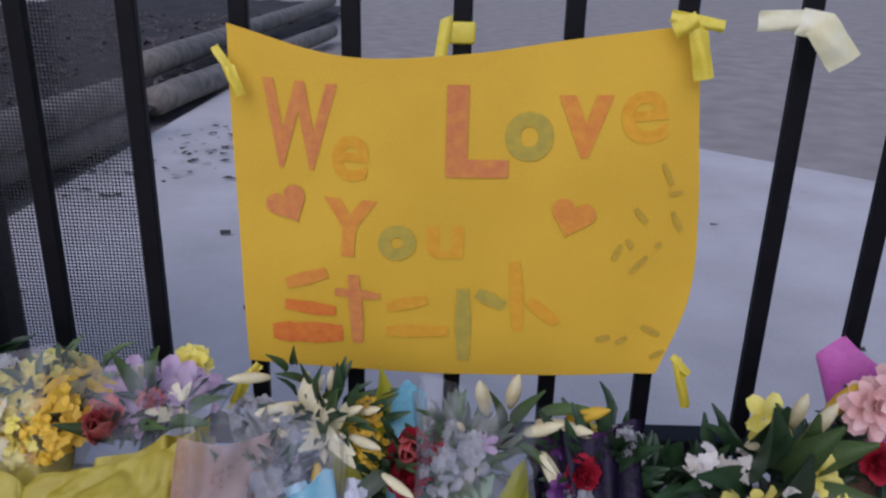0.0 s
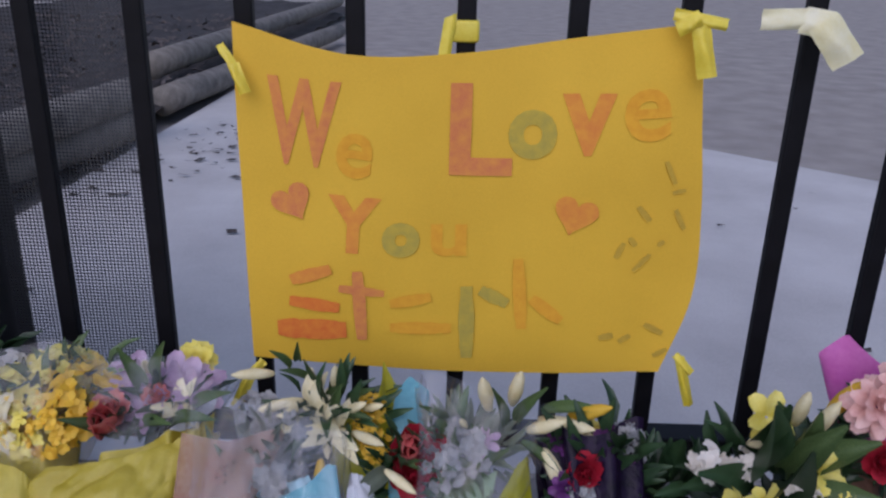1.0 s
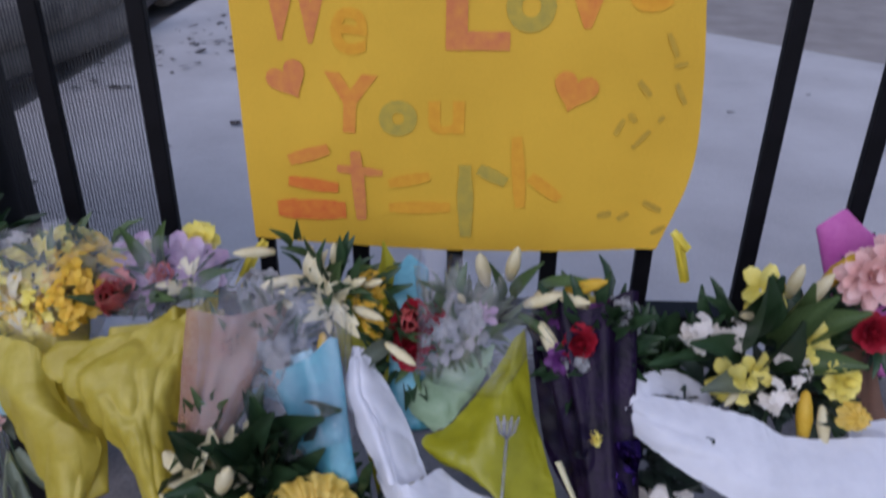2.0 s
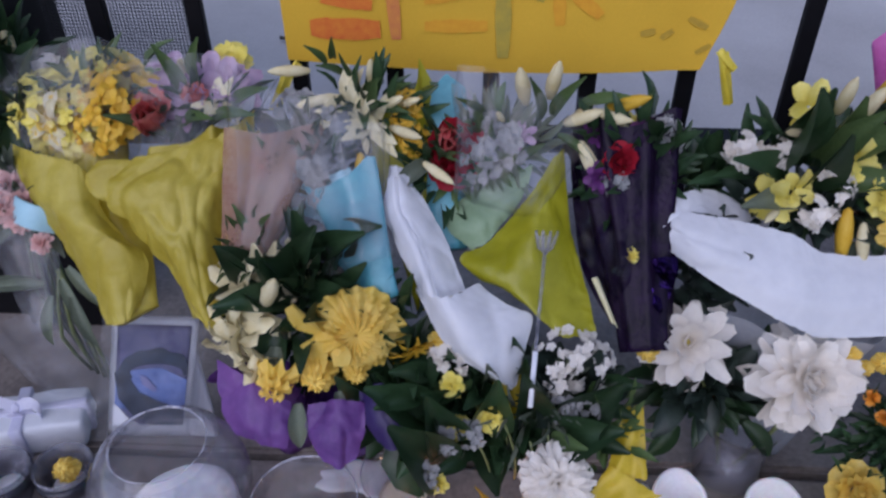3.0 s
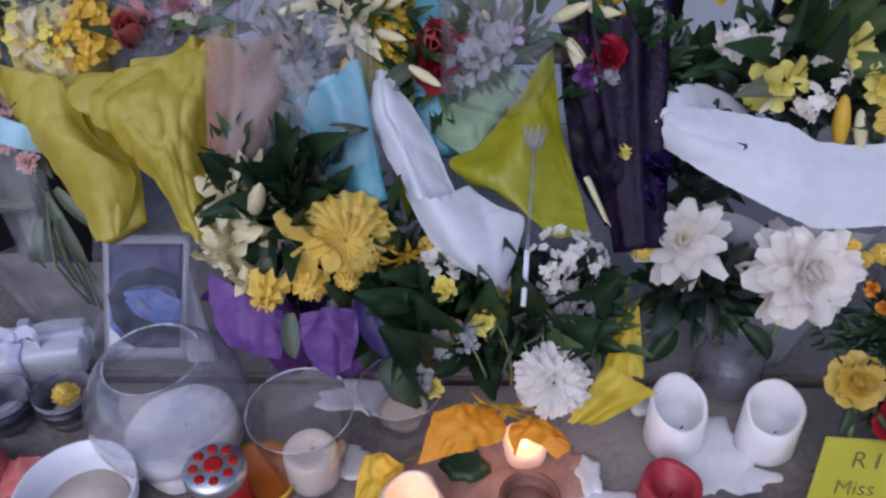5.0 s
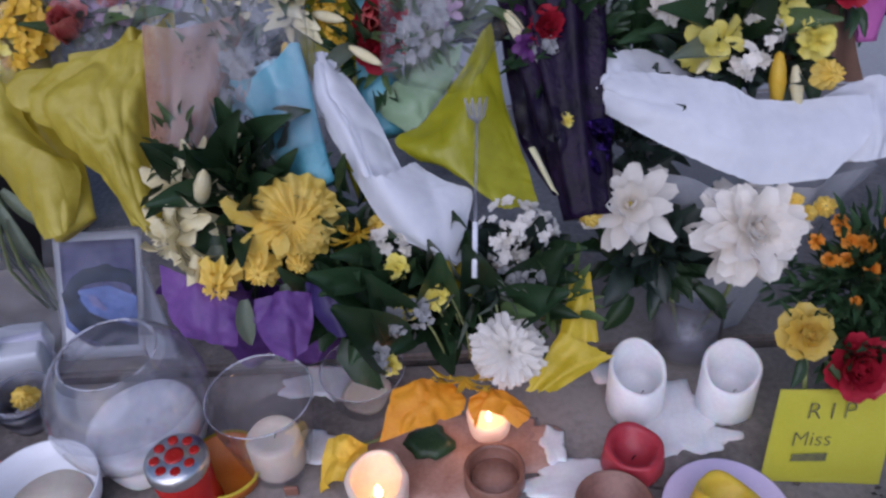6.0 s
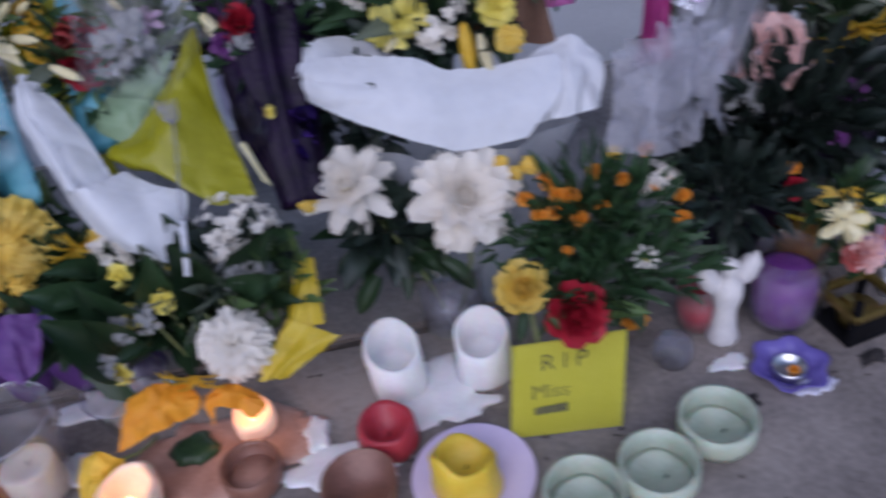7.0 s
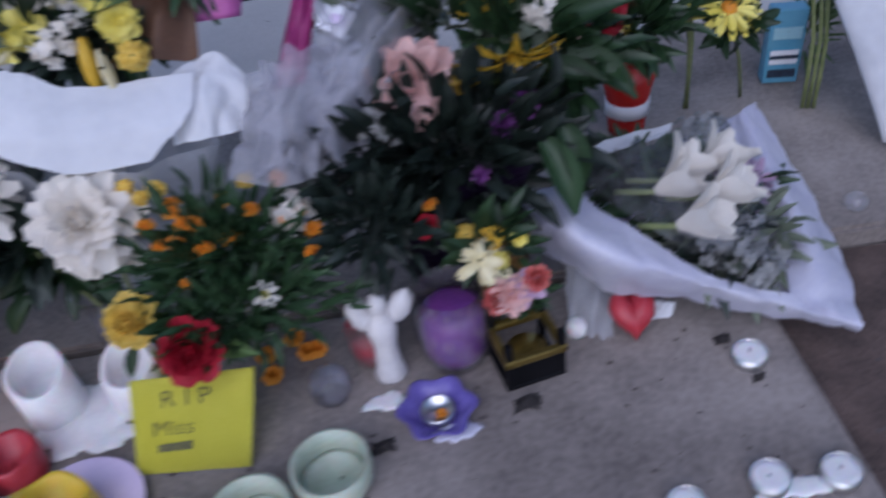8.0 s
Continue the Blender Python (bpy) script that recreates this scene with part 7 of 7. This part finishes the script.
blob([(.077, .46), (.3, .42), (.6, .40), (.923, .50), (.923, .80), (.5, .80), (.077, .74)], .0030, "blueprint", "blue water")
blob(swoosh(.55, .44, .36, .12, 150, 372, .09, .07), .0038, "printdark", "dark wave crest")
blob([(.06, .44), (.16, .40), (.26, .50), (.36, .60), (.60, .68), (.923, .74), (.923, .888), (.52, .888), (.30, .80), (.12, .66)], .0042, "printdark", "dark wave hollow")
blob([(.36, .46), (.44, .47), (.58, .58), (.55, .60), (.40, .54)], .0046, "printpale", "pale foam line")
blob([(.077, .70), (.14, .74), (.26, .83), (.40, .888), (.077, .888)], .0046, "whitecard", "white foam")
part("plastic_sleeve", panel(-.10, -.05, 1.10, 1.0, .008, .004, .06, 3, 20, 0), M["cello"], c, "clear plastic sleeve")
part("prop", box_bm((-.40, -.262, .0), (-.36, -.252, .16), .003), M["whitecard"], c, "card strut")
at = (-0.577, -0.200, 0.000)
c = thing("clear_wrapper", "empty clear plastic wrapper slumped on the concrete", "wrapper", at)
part("film", cone_wrap((at[0] + .035, at[1] - .02, .0), (at[0] - .035, at[1] + .005, .15), .055, .060, .5, [(30, 60, .1)], 6, .18, 1.2, 48, 16), M["cello"], c, "crinkled clear film")
part("film_tail", sheet((at[0] + .02, at[1] - .045, .055), (at[0] + .06, at[1] - .045, .05), (at[0] + .075, at[1] - .075, .003), (at[0] + .01, at[1] - .080, .003), .008, 1.5, .003, 4, 16, 16, .2), M["cello"], c, "loose film tail")

# white hollow pillar candles
for at, s, seed in (((0.232, -0.382, 0.000), 1.0, 1.0), ((0.339, -0.388, 0.000), .97, 4.2)):
    c = thing("pillar_candle", "white hollow burnt-down pillar candle with an uneven rim", "candle", at, "candles")
    bm = lathe([(.002, 0), (.034 * s, 0), (.035 * s, .006), (.034 * s, .085 * s), (.031 * s, .090 * s), (.028 * s, .086 * s), (.0275 * s, .040), (.024 * s, .026), (.002, .025)], at, 40, .08, seed)
    for v in bm.verts:
        if v.co.z > .05:
            a = math.atan2(v.co.y - at[1], v.co.x - at[0])
            v.co.z -= (.017 - .015 * math.sin(a - (.25 if seed < 2 else -.3))) * (v.co.z - .05) / .04
    wax_part = part("wax_shell", bm, M["wax"], c, "hollow white wax")
    wick(wax_part, (at[0] + .006, at[1] - .004, .025), .007)
solo("wax_drip", lathe([(.002, 0), (.016, 0), (.018, .004), (.010, .008), (.002, .008)], (0.203, -0.331, 0.000), 20, .4, 3.0), M["wax"], "flat white wax drip beside a pillar candle", "wax", (0.203, -0.331, 0.000))

# red candle cup, yellow candle on a lilac plate
at = (0.212, -0.470, 0.000)
c = thing("red_candle", "squat red wax candle melted hollow", "candle", at, "candles")
wax_part = part("wax_shell", lathe([(.002, 0), (.030, 0), (.034, .010), (.033, .038), (.030, .041), (.024, .036), (.020, .018), (.002, .015)], at, 36, .12, 2.0), M["wax_red"], c)
wick(wax_part, (at[0], at[1], .015))
at = (0.299, -0.540, 0.000)
c = thing("saucer", "round lilac-white china saucer under a yellow candle", "saucer", at)
part("plate", lathe([(.002, .004), (.045, .004), (.066, .013), (.068, .013), (.067, .010), (.047, 0), (.002, 0)], at, 48), M["lavchina"], c)
at = (0.291, -0.549, 0.005)
c = thing("yellow_candle", "melted yellow pillar candle with a torn rim", "candle", at, "candles")
bm = lathe([(.002, 0), (.036, 0), (.037, .006), (.034, .030), (.033, .062), (.030, .066), (.025, .060), (.023, .034), (.002, .030)], at, 40, .14, 7.0)
for v in bm.verts:
    if v.co.z > .035:
        a = math.atan2(v.co.y - at[1], v.co.x - at[0])
        v.co.z -= (.008 + .012 * math.sin(a + .8) + .004 * math.sin(3 * a)) * (v.co.z - .035) / .03
wax_part = part("wax_shell", bm, M["wax_yellow"], c)
wick(wax_part, (at[0], at[1], .034))

# brown clay pot, lit candles, shells of wax
at = (0.056, -0.485, 0.000)
c = thing("clay_cup", "brown glazed clay candle cup with a brass edge", "candle holder", at, "candles")
part("cup", lathe([(.002, .006), (.026, .006), (.029, .03), (.0315, .034), (.034, .033), (.034, .008), (.030, 0), (.002, 0)], at, 40), M["copper"], c)
wax_part = part("candle", lathe([(.002, .007), (.025, .007), (.026, .016), (.002, .015)], at, 28), M["terracotta"], c, "brownish wax")
at = (-0.073, -0.501, 0.000)
c = thing("lit_wax_shell", "thin petal-shaped wax shell glowing round a candle flame", "candle", at, "candles")
wax_part = part("wax_shell", lathe([(.002, .003), (.026, .003), (.034, .020), (.037, .044), (.030, .052), (.029, .044), (.028, .020), (.002, .008)], at, 32, .25, 1.5), M["wax_warm"], c, "translucent ivory wax")
flame_at(wax_part, (at[0], at[1], .014), .024)
at = (0.054, -0.405, 0.000)
c = thing("lit_candle", "low burning candle behind orange fabric petals", "candle", at, "candles")
wax_part = part("wax_shell", lathe([(.002, 0), (.026, 0), (.028, .018), (.024, .030), (.021, .018), (.002, .012)], at, 28, .2, 3.0), M["glow_wax"], c, "glowing pale wax")
flame_at(wax_part, (at[0], at[1], .014), .020)
at = (-0.111, -0.458, 0.000)
c = thing("wilted_daffodil", "wilted yellow daffodil lying on the concrete", "flowers", at)
part("petals", patch([((-0.132, -0.451, 0.055), (-0.107, -0.452, 0.065), (-0.083, -0.461, 0.050)), ((-0.140, -0.468, 0.035), (-0.111, -0.474, 0.050), (-0.085, -0.477, 0.030)), ((-0.151, -0.489, 0.004), (-0.122, -0.489, 0.030), (-0.095, -0.481, 0.004))], .012, 34, 3.0, 26, 26), M["p_gold"], c, "limp golden petals")
stalk(c, Vector(at) + Vector((0, .005, .04)), Vector(at) + Vector((.045, .06, .01)), .0025, .012)
at = (-0.018, -0.430, 0.006)
solo("charred_scrap", lathe([(.002, 0), (.022, 0), (.026, .006), (.016, .012), (.002, .010)], at, 20, .5, 2.0), M["leaf"], "charred dark leaf scrap on melted wax", "leaf scrap", at)
at = (0.178, -0.540, 0.000)
c = thing("brown_cup", "dark brown glass candle cup", "candle holder", at, "candles")
part("cup", lathe([(.002, .011), (.032, .011), (.040, .040), (.0415, .040), (.035, .002), (.002, 0)], at, 40), M["copper"], c)

# yellow note
c = thing("yellow_note", "yellow card note with handwriting leaning on flowers", "note", (0.42, -0.49, 0.0))
tl, tr, bl, br = (Vector(p) for p in ((0.366, -0.452, 0.102), (0.496, -0.452, 0.094), (0.348, -0.496, 0.002), (0.473, -0.508, 0.002)))
part("card", sheet(tl, tr, br, bl, .002, 1, .0006, 4, 16, 16, 0, .001), M["note"], c)
ex, ez = (tr - tl).normalized(), (tl - bl).normalized()
ny = ex.cross(ez).normalized()
if ny.y > 0:
    ny = -ny
def on_note(u, v, d=.004):
    return (tl * (1 - u) + tr * u) * (1 - v) + (bl * (1 - u) + br * u) * v + ny * d


for word, u, v, size in (("R I P", .45, .22, .028), ("Miss", .34, .52, .025)):
    p = on_note(u, v)
    m = Matrix.Translation(p) @ Matrix((ex, ez, ex.cross(ez))).transposed().to_4x4()
    letters(word, size, None, M["ink"], c, "", None, 0, -0.0004, "handwriting", m)
part("handwriting_bar", sheet(on_note(.20, .68), on_note(.50, .66), on_note(.50, .75), on_note(.20, .76), 0, 1, .0001, 1, 8, 4, .1), M["ink"], c)

# pale green candle jars
for at in ((0.565, -0.546, 0.000), (0.486, -0.587, 0.000), (0.404, -0.601, 0.000)):
    c = thing("green_candle_jar", "pale green candle cup burnt down on the concrete", "candle", at, "green candle cups")
    part("cup", lathe([(.002, .003), (.034, .003), (.0365, .018), (.0372, .040), (.0410, .040), (.0418, .016), (.034, 0), (.002, 0)], at, 44, .02, at[0] * 9), M["wax_green"], c, "pale green cup")
    wax_part = part("wax", lathe([(.002, .006), (.028, .006), (.0345, .013), (.028, .0125), (.024, .008), (.002, .007)], at, 36, .08, at[1] * 9), M["wax_green"], c, "pale green wax")
    wick(wax_part, (at[0] + .006, at[1] - .003, .010), .006)

# plaster angel, dark red candle, purple candle, brass box, heart
at = (0.631, -0.407, 0.000)
bm = join_bm(lathe([(.002, 0), (.017, 0), (.019, .004), (.015, .02), (.013, .05), (.017, .075), (.016, .092), (.008, .100), (.009, .106), (.011, .114), (.008, .124), (.001, .127)], at, 24, .10, 2.0),
             lathe([(.001, -.020), (.010, -.012), (.014, 0), (.011, .018), (.001, .028)], (at[0] - .020, at[1] + .006, .092), 16, .2, 1.0, (0, -25, 0)),
             lathe([(.001, -.020), (.010, -.012), (.014, 0), (.011, .018), (.001, .030)], (at[0] + .022, at[1] + .006, .098), 16, .2, 4.0, (0, 25, 0)))
solo("angel_figurine", bm, M["angel"], "small white plaster winged figurine on the concrete", "figurine", at)
at = (0.612, -0.375, 0.000)
c = thing("dark_red_candle", "dark red candle glass behind the figurine", "candle", at, "candles")
part("glass", lathe([(.002, .002), (.025, .002), (.028, .03), (.029, .075), (.030, .075)], at, 32), M["glass"], c, "clear glass")
wax_part = part("wax", lathe([(.002, .004), (.024, .004), (.027, .055), (.002, .053)], at, 28), M["wax_red"], c, "dark red wax")
at = (0.711, -0.392, 0.000)
c = thing("purple_candle_jar", "purple candle in a round clear glass jar", "candle", at, "candles")
wax_part = part("candle", lathe([(.002, .004), (.030, .004), (.036, .018), (.038, .05), (.034, .078), (.024, .082), (.002, .080)], at, 36), M["wax_purple"], c, "purple wax")
part("glass", lathe([(.002, 0), (.034, 0), (.042, .016), (.045, .05), (.043, .085), (.037, .108), (.0385, .109)], at, 40), M["glass"], c, "clear glass")
at = (0.789, -0.426, 0.000)
c = thing("brass_lantern", "dark brass square lantern with a gold rim", "lantern", at)
rot = Matrix.Translation(at) @ pose(0, 0, 0, 0, 0, 12)
bm = join_bm(box_bm((-.036, -.030, 0), (.036, .034, .006), .002), *[box_bm((x - .004, y - .004, .006), (x + .004, y + .004, .070), .001) for x in (-.031, .031) for y in (-.026, .030)], box_bm((-.030, -.0285, .006), (.030, -.0265, .040), .001))
bmesh.ops.transform(bm, verts=bm.verts, matrix=rot)
part("frame", bm, M["black"], c, "dark metal frame", smooth=False)
bm = join_bm(*[box_bm(lo, hi, .002) for lo, hi in (((-.037, -.033, .040), (.037, -.024, .050)), ((-.037, .026, .040), (.037, .035, .050)), ((-.037, -.033, .0402), (-.028, .035, .0502)), ((.028, -.033, .0402), (.037, .035, .0502)))])
bmesh.ops.transform(bm, verts=bm.verts, matrix=rot)
part("gold_rim", bm, M["brass"], c, "gold rim", smooth=False)
wax_part = part("candle", lathe([(.002, .007), (.022, .007), (.023, .030), (.002, .028)], at, 24), M["brass"], c, "amber wax")
for at, k, s in (((0.760, -0.430, 0.116), 'rose_coral', 0.6),
        ((0.775, -0.430, 0.121), 'blush_bloom', 0.5),
        ((0.803, -0.430, 0.139), 'rose_coral', 0.55),
        ((0.791, -0.430, 0.126), 'lilac_bloom', 0.6)):
    head(k, c, at, (0, -.8, .6), s)
foliage(c, (0.795, -0.400, 0.088), (.03, .02, .015), 40, .03, .35, "leaf", 51)
at = (0.748, -0.418, 0.167)
c = thing("cream_blooms", "cream and yellow blooms above the candles", "flowers", (at[0], -.36, 0))
for at, k, s in (((0.747, -0.420, 0.165), 'wilted_cream', 0.6),
        ((0.767, -0.423, 0.162), 'small_lemon', 0.55),
        ((0.737, -0.400, 0.185), 'small_yellow', 0.6),
        ((0.791, -0.408, 0.177), 'small_lemon', 0.5),
        ((0.762, -0.405, 0.180), 'gold_spray', 0.25)):
    head(k, c, at, (0, -.75, .6), s)
stalk(c, (at[0], -.36, .003), at, .003, .01)
foliage(c, (0.763, -0.392, 0.163), (.04, .03, .03), 60, .035, .35, "leaf", 52)
at = (0.919, -0.398, 0.000)
bm = bmesh.new()
ring = []
for f, y in ((.0, -.012), (.55, -.011), (.9, -.006), (1.0, 0), (.9, .006), (.55, .011), (.0, .012)):
    row = []
    for k in range(32):
        t = 2 * math.pi * k / 32
        row.append(bm.verts.new((at[0] + .029 * f * 16 * math.sin(t) ** 3 / 17, at[1] + y * 1.6, .030 + .029 * f * (13 * math.cos(t) - 5 * math.cos(2 * t) - 2 * math.cos(3 * t) - math.cos(4 * t)) / 17)))
    ring.append(row)
for p, q in zip(ring, ring[1:]):
    for k in range(32):
        bm.faces.new((p[k], p[(k + 1) % 32], q[(k + 1) % 32], q[k]))
bmesh.ops.remove_doubles(bm, verts=bm.verts, dist=.0004)
for v in bm.verts:
    v.co.y += (v.co.z - .03) * .5
solo("red_heart", bm, M["wax_red"], "padded red heart leaning by the white bouquet", "heart ornament", at)
for at, r, m, lab in (((0.855, -0.389, 0.000), .013, "wax", "round white bead on the concrete"), ((0.561, -0.426, 0.000), .024, "smoke", "small smoky glass cup on the concrete")):
    solo("small_cup" if r > .02 else "bead", lathe([(.002, 0), (r * .8, 0), (r, r * .6), (r * .9, r * 1.3), (r * .5, r * 1.6), (.002, r * 1.65)], at, 24), M[m], lab, "ornament", at)
solo("cellophane_scrap", sheet((0.854, -0.333, 0.060), (0.913, -0.346, 0.050), (0.893, -0.410, 0.003), (0.847, -0.391, 0.003), .012, 2, .004, 3, 16, 16, .2, 0), M["sheer_white"], "crumpled cloudy cellophane by the red heart", "wrapper", (0.866, -0.397, 0.000))
solo("tissue_scrap", sheet((0.948, -0.372, 0.020), (0.975, -0.383, 0.020), (0.971, -0.389, 0.003), (0.944, -0.388, 0.003), .006, 2, .002, 5, 10, 10, .2), M["white"], "white tissue scrap by the red heart", "tissue", (0.959, -0.383, 0.000))
at = (0.779, -0.301, 0.040)
at = (at[0], at[1], 0.0)
c = thing("amber_candle_glass", "amber glass candle cup with a yellow rim", "candle", at, "candles")
cup = part("glass", lathe([(.002, .003), (.026, .003), (.034, .020), (.038, .060), (.036, .098), (.0375, .099)], at, 36), M["amber"], c, "amber glass")
part("rim", lathe([(.0355, .097), (.038, .102), (.0405, .100), (.038, .095)], at, 36, .03, 1.0), M["gold"], cup, "yellow rim")
part("wax", lathe([(.002, .006), (.026, .006), (.033, .050), (.002, .048)], at, 28), M["wax_warm"], c, "amber-lit wax")
# violet tealight holder
at = (0.679, -0.480, 0.000)
c = thing("violet_tealight_dish", "flower-shaped violet glass tealight dish", "candle holder", at, "candles")
bm = lathe([(.002, .003), (.022, .003), (.030, .012), (.040, .018), (.042, .0175), (.032, .009), (.024, 0), (.002, 0)], at, 48)
for v in bm.verts:
    d = v.co - Vector(at)
    a = math.atan2(d.y, d.x)
    if d.xy.length > .025:
        v.co.x, v.co.y = at[0] + d.x * (1 + .10 * math.cos(6 * a)), at[1] + d.y * (1 + .10 * math.cos(6 * a))
part("dish", bm, M["violet"], c, "violet glass")
part("burnt_tealight", lathe([(.002, .004), (.019, .004), (.019, .014), (.0175, .014), (.017, .008), (.002, .008)], at, 24), M["chrome"], c, "burnt-out tealight")
head("marigold", c, Vector(at) + Vector((.004, -.004, .010)), (0, -.3, .9), .5, label="tiny yellow petal")
# tealights on the bare slab
tea_at = ((0.765, -0.664, 0.000), (0.834, -0.660, 0.000), (0.901, -0.638, 0.000), (1.031, -0.470, 0.000), (1.055, -0.628, 0.000), (0.988, -0.623, 0.000))
first = thing("tealight", "white tealight candle in a tin cup on bare concrete", "candle", tea_at[0], "tealights")
part("tin_cup", lathe([(.002, 0), (.0185, 0), (.019, .002), (.0192, .0155), (.0185, .0155), (.018, .003), (.002, .003)], tea_at[0], 28), M["chrome"], first, "thin tin cup")
wax_part = part("wax", lathe([(.002, .0035), (.0178, .0035), (.0179, .0150), (.012, .0146), (.002, .0144)], tea_at[0], 28, .02), M["wax"], first, "white wax")
wick(wax_part, (tea_at[0][0], tea_at[0][1], .012), .006)
for k, at in enumerate(tea_at[1:]):
    copy_thing(first, pose(*at, 0, 0, 50 * k))
# litter and scuffs on the slab
rnd = random.Random(9)
for at, s in (((0.778, -0.485, 0.001), .016), ((1.013, -0.438, 0.001), .010), ((1.030, -0.499, 0.001), .007), ((0.616, -0.513, 0.001), .014)):
    solo("leaf_scrap", sheet(Vector(at) + Vector((-s, s * .5, .004)), Vector(at) + Vector((s, s * .6, .007)), Vector(at) + Vector((s * .8, -s * .4, .002)), Vector(at) + Vector((-s * .9, -s * .5, .001)), .004, 1, .002, s * 900, 8, 8, .4), M["mulch"], "dark withered leaf scrap on the concrete", "leaf scrap", at, "leaf scraps")
bm = bmesh.new()
for i in range(260):
    x, y = rnd.uniform(-.65, 1.07), rnd.gauss(-.52, .10)
    if i > 190:
        x, y = rnd.uniform(1.12, 1.6), rnd.uniform(-.75, -.30)
    s, a, z = rnd.uniform(.0015, .006), rnd.uniform(0, 6.28), (.0005 if x < 1.1 else -.030)
    q = [bm.verts.new((x + s * math.cos(a + t), y + .5 * s * math.sin(a + t), z + rnd.uniform(0, .002))) for t in (0.3, 1.7, 3.3, 4.6)]
    bm.faces.new(q)
solo("crumbs", bm, M["chip"], "scattered dark crumbs and dry petals on the concrete", "litter", (0.2, -.52, 0), kind="stuff", smooth=False)

# ---------- things at the end by the slab ----------
at = (1.036, 0.030, 0.000)
c = thing("red_vase", "red vase with a white band and red bow", "vase", at)
part("vase", lathe([(.002, .003), (.026, .003), (.027, .02), (.030, .06), (.045, .13), (.047, .13), (.033, .06), (.029, .01), (.028, 0), (.002, 0)], at, 36), M["redplastic"], c, "red plastic vase")
part("band", lathe([(.0285, .034), (.0335, .034), (.0345, .058), (.0305, .058)], at, 36), M["whitecard"], c, "white band")
head("rose_red", c, (0.960, -0.060, 0.252), (0, -.8, .5), .9)
for at, k, s in (((0.928, -0.070, 0.246), 'blush_bloom', 0.5),
        ((0.876, -0.070, 0.269), 'white_sprig_small', 1.0),
        ((1.000, -0.070, 0.219), 'small_lemon', 0.4),
        ((0.932, -0.070, 0.208), 'small_lemon', 0.4)):
    head(k, c, at, (0, -.8, .6), s)
foliage(c, (1.006, -0.050, 0.221), (.10, .05, .05), 190, .05, .3, "leaf", 53)
at = (1.240, 0.075, 0.000)
c = thing("gerbera_stem", "single yellow gerbera with an orange heart in dark sleeve", "flowers", at)
head("gerbera", c, (1.141, -0.060, 0.224), (0, -.5, .85), 1.0)
stalk(c, at, (1.146, -0.050, 0.215), .003, .004)
foliage(c, (1.152, -0.050, 0.193), (.035, .025, .018), 60, .035, .4, "leaf", 54)
c = thing("stem_bunch", "loose green flower stems standing by the fence", "flowers", (1.141, 0.049, 0.000))
for at, at2 in (((1.147, 0.065, 0.000), (1.104, 0.030, 0.254)),
        ((1.144, 0.066, 0.000), (1.116, 0.030, 0.252)),
        ((1.316, 0.014, 0.000), (1.298, 0.030, 0.225)),
        ((1.324, 0.012, 0.000), (1.311, 0.030, 0.223)),
        ((1.332, 0.009, 0.000), (1.320, 0.030, 0.221))):
    p, q = (at, at2)
    stalk(c, p, q, .0035, .006)
at = (1.317, 0.110, 0.000)
c = thing("blue_carton", "blue printed carton with a white label standing by stems", "carton", at)
rot = Matrix.Translation(at) @ pose(0, 0, 0, 0, 0, -10)
bm = box_bm((-.028, -.014, 0), (.028, .016, .13), .003)
bmesh.ops.transform(bm, verts=bm.verts, matrix=rot)
part("carton", bm, M["bluebox"], c, "blue printed card", smooth=False)
for z, h, m in ((.012, .014, "printdark"), (.036, .024, "whitecard"), (.046, .006, "printdark"), (.080, .02, "cyan_light")):
    bm = box_bm((-.022, -.0165 - (.002 if h < .01 else 0), z), (.022, -.0145, z + h), .0004)
    bmesh.ops.transform(bm, verts=bm.verts, matrix=rot)
    part("print_bar", bm, M[m], c, "printed bar", smooth=False)
foliage(c, (at[0] + .055, at[1] + .02, .07), (.02, .02, .07), 50, .06, .12, "leaf_mid", 55)
c = thing("white_bag", "white paper-wrapped bouquet hanging beyond the slab", "flowers", (1.380, -0.106, 0.000))
part("wrapping", cone_wrap((1.392, -0.125, 0.010), (1.405, -0.020, 0.211), .022, .110, .6, [(180, 60, .1)], 5, .08, 2.2), M["white"], c, "white paper")
solo("clear_bauble", lathe([(.002, 0), (.010, .001), (.016, .008), (.016, .016), (.008, .023), (.002, .024)], (1.270, -0.241, -0.002), 24), M["glass"], "small clear glass bauble on the concrete", "ornament", (1.270, -0.241, -0.002))
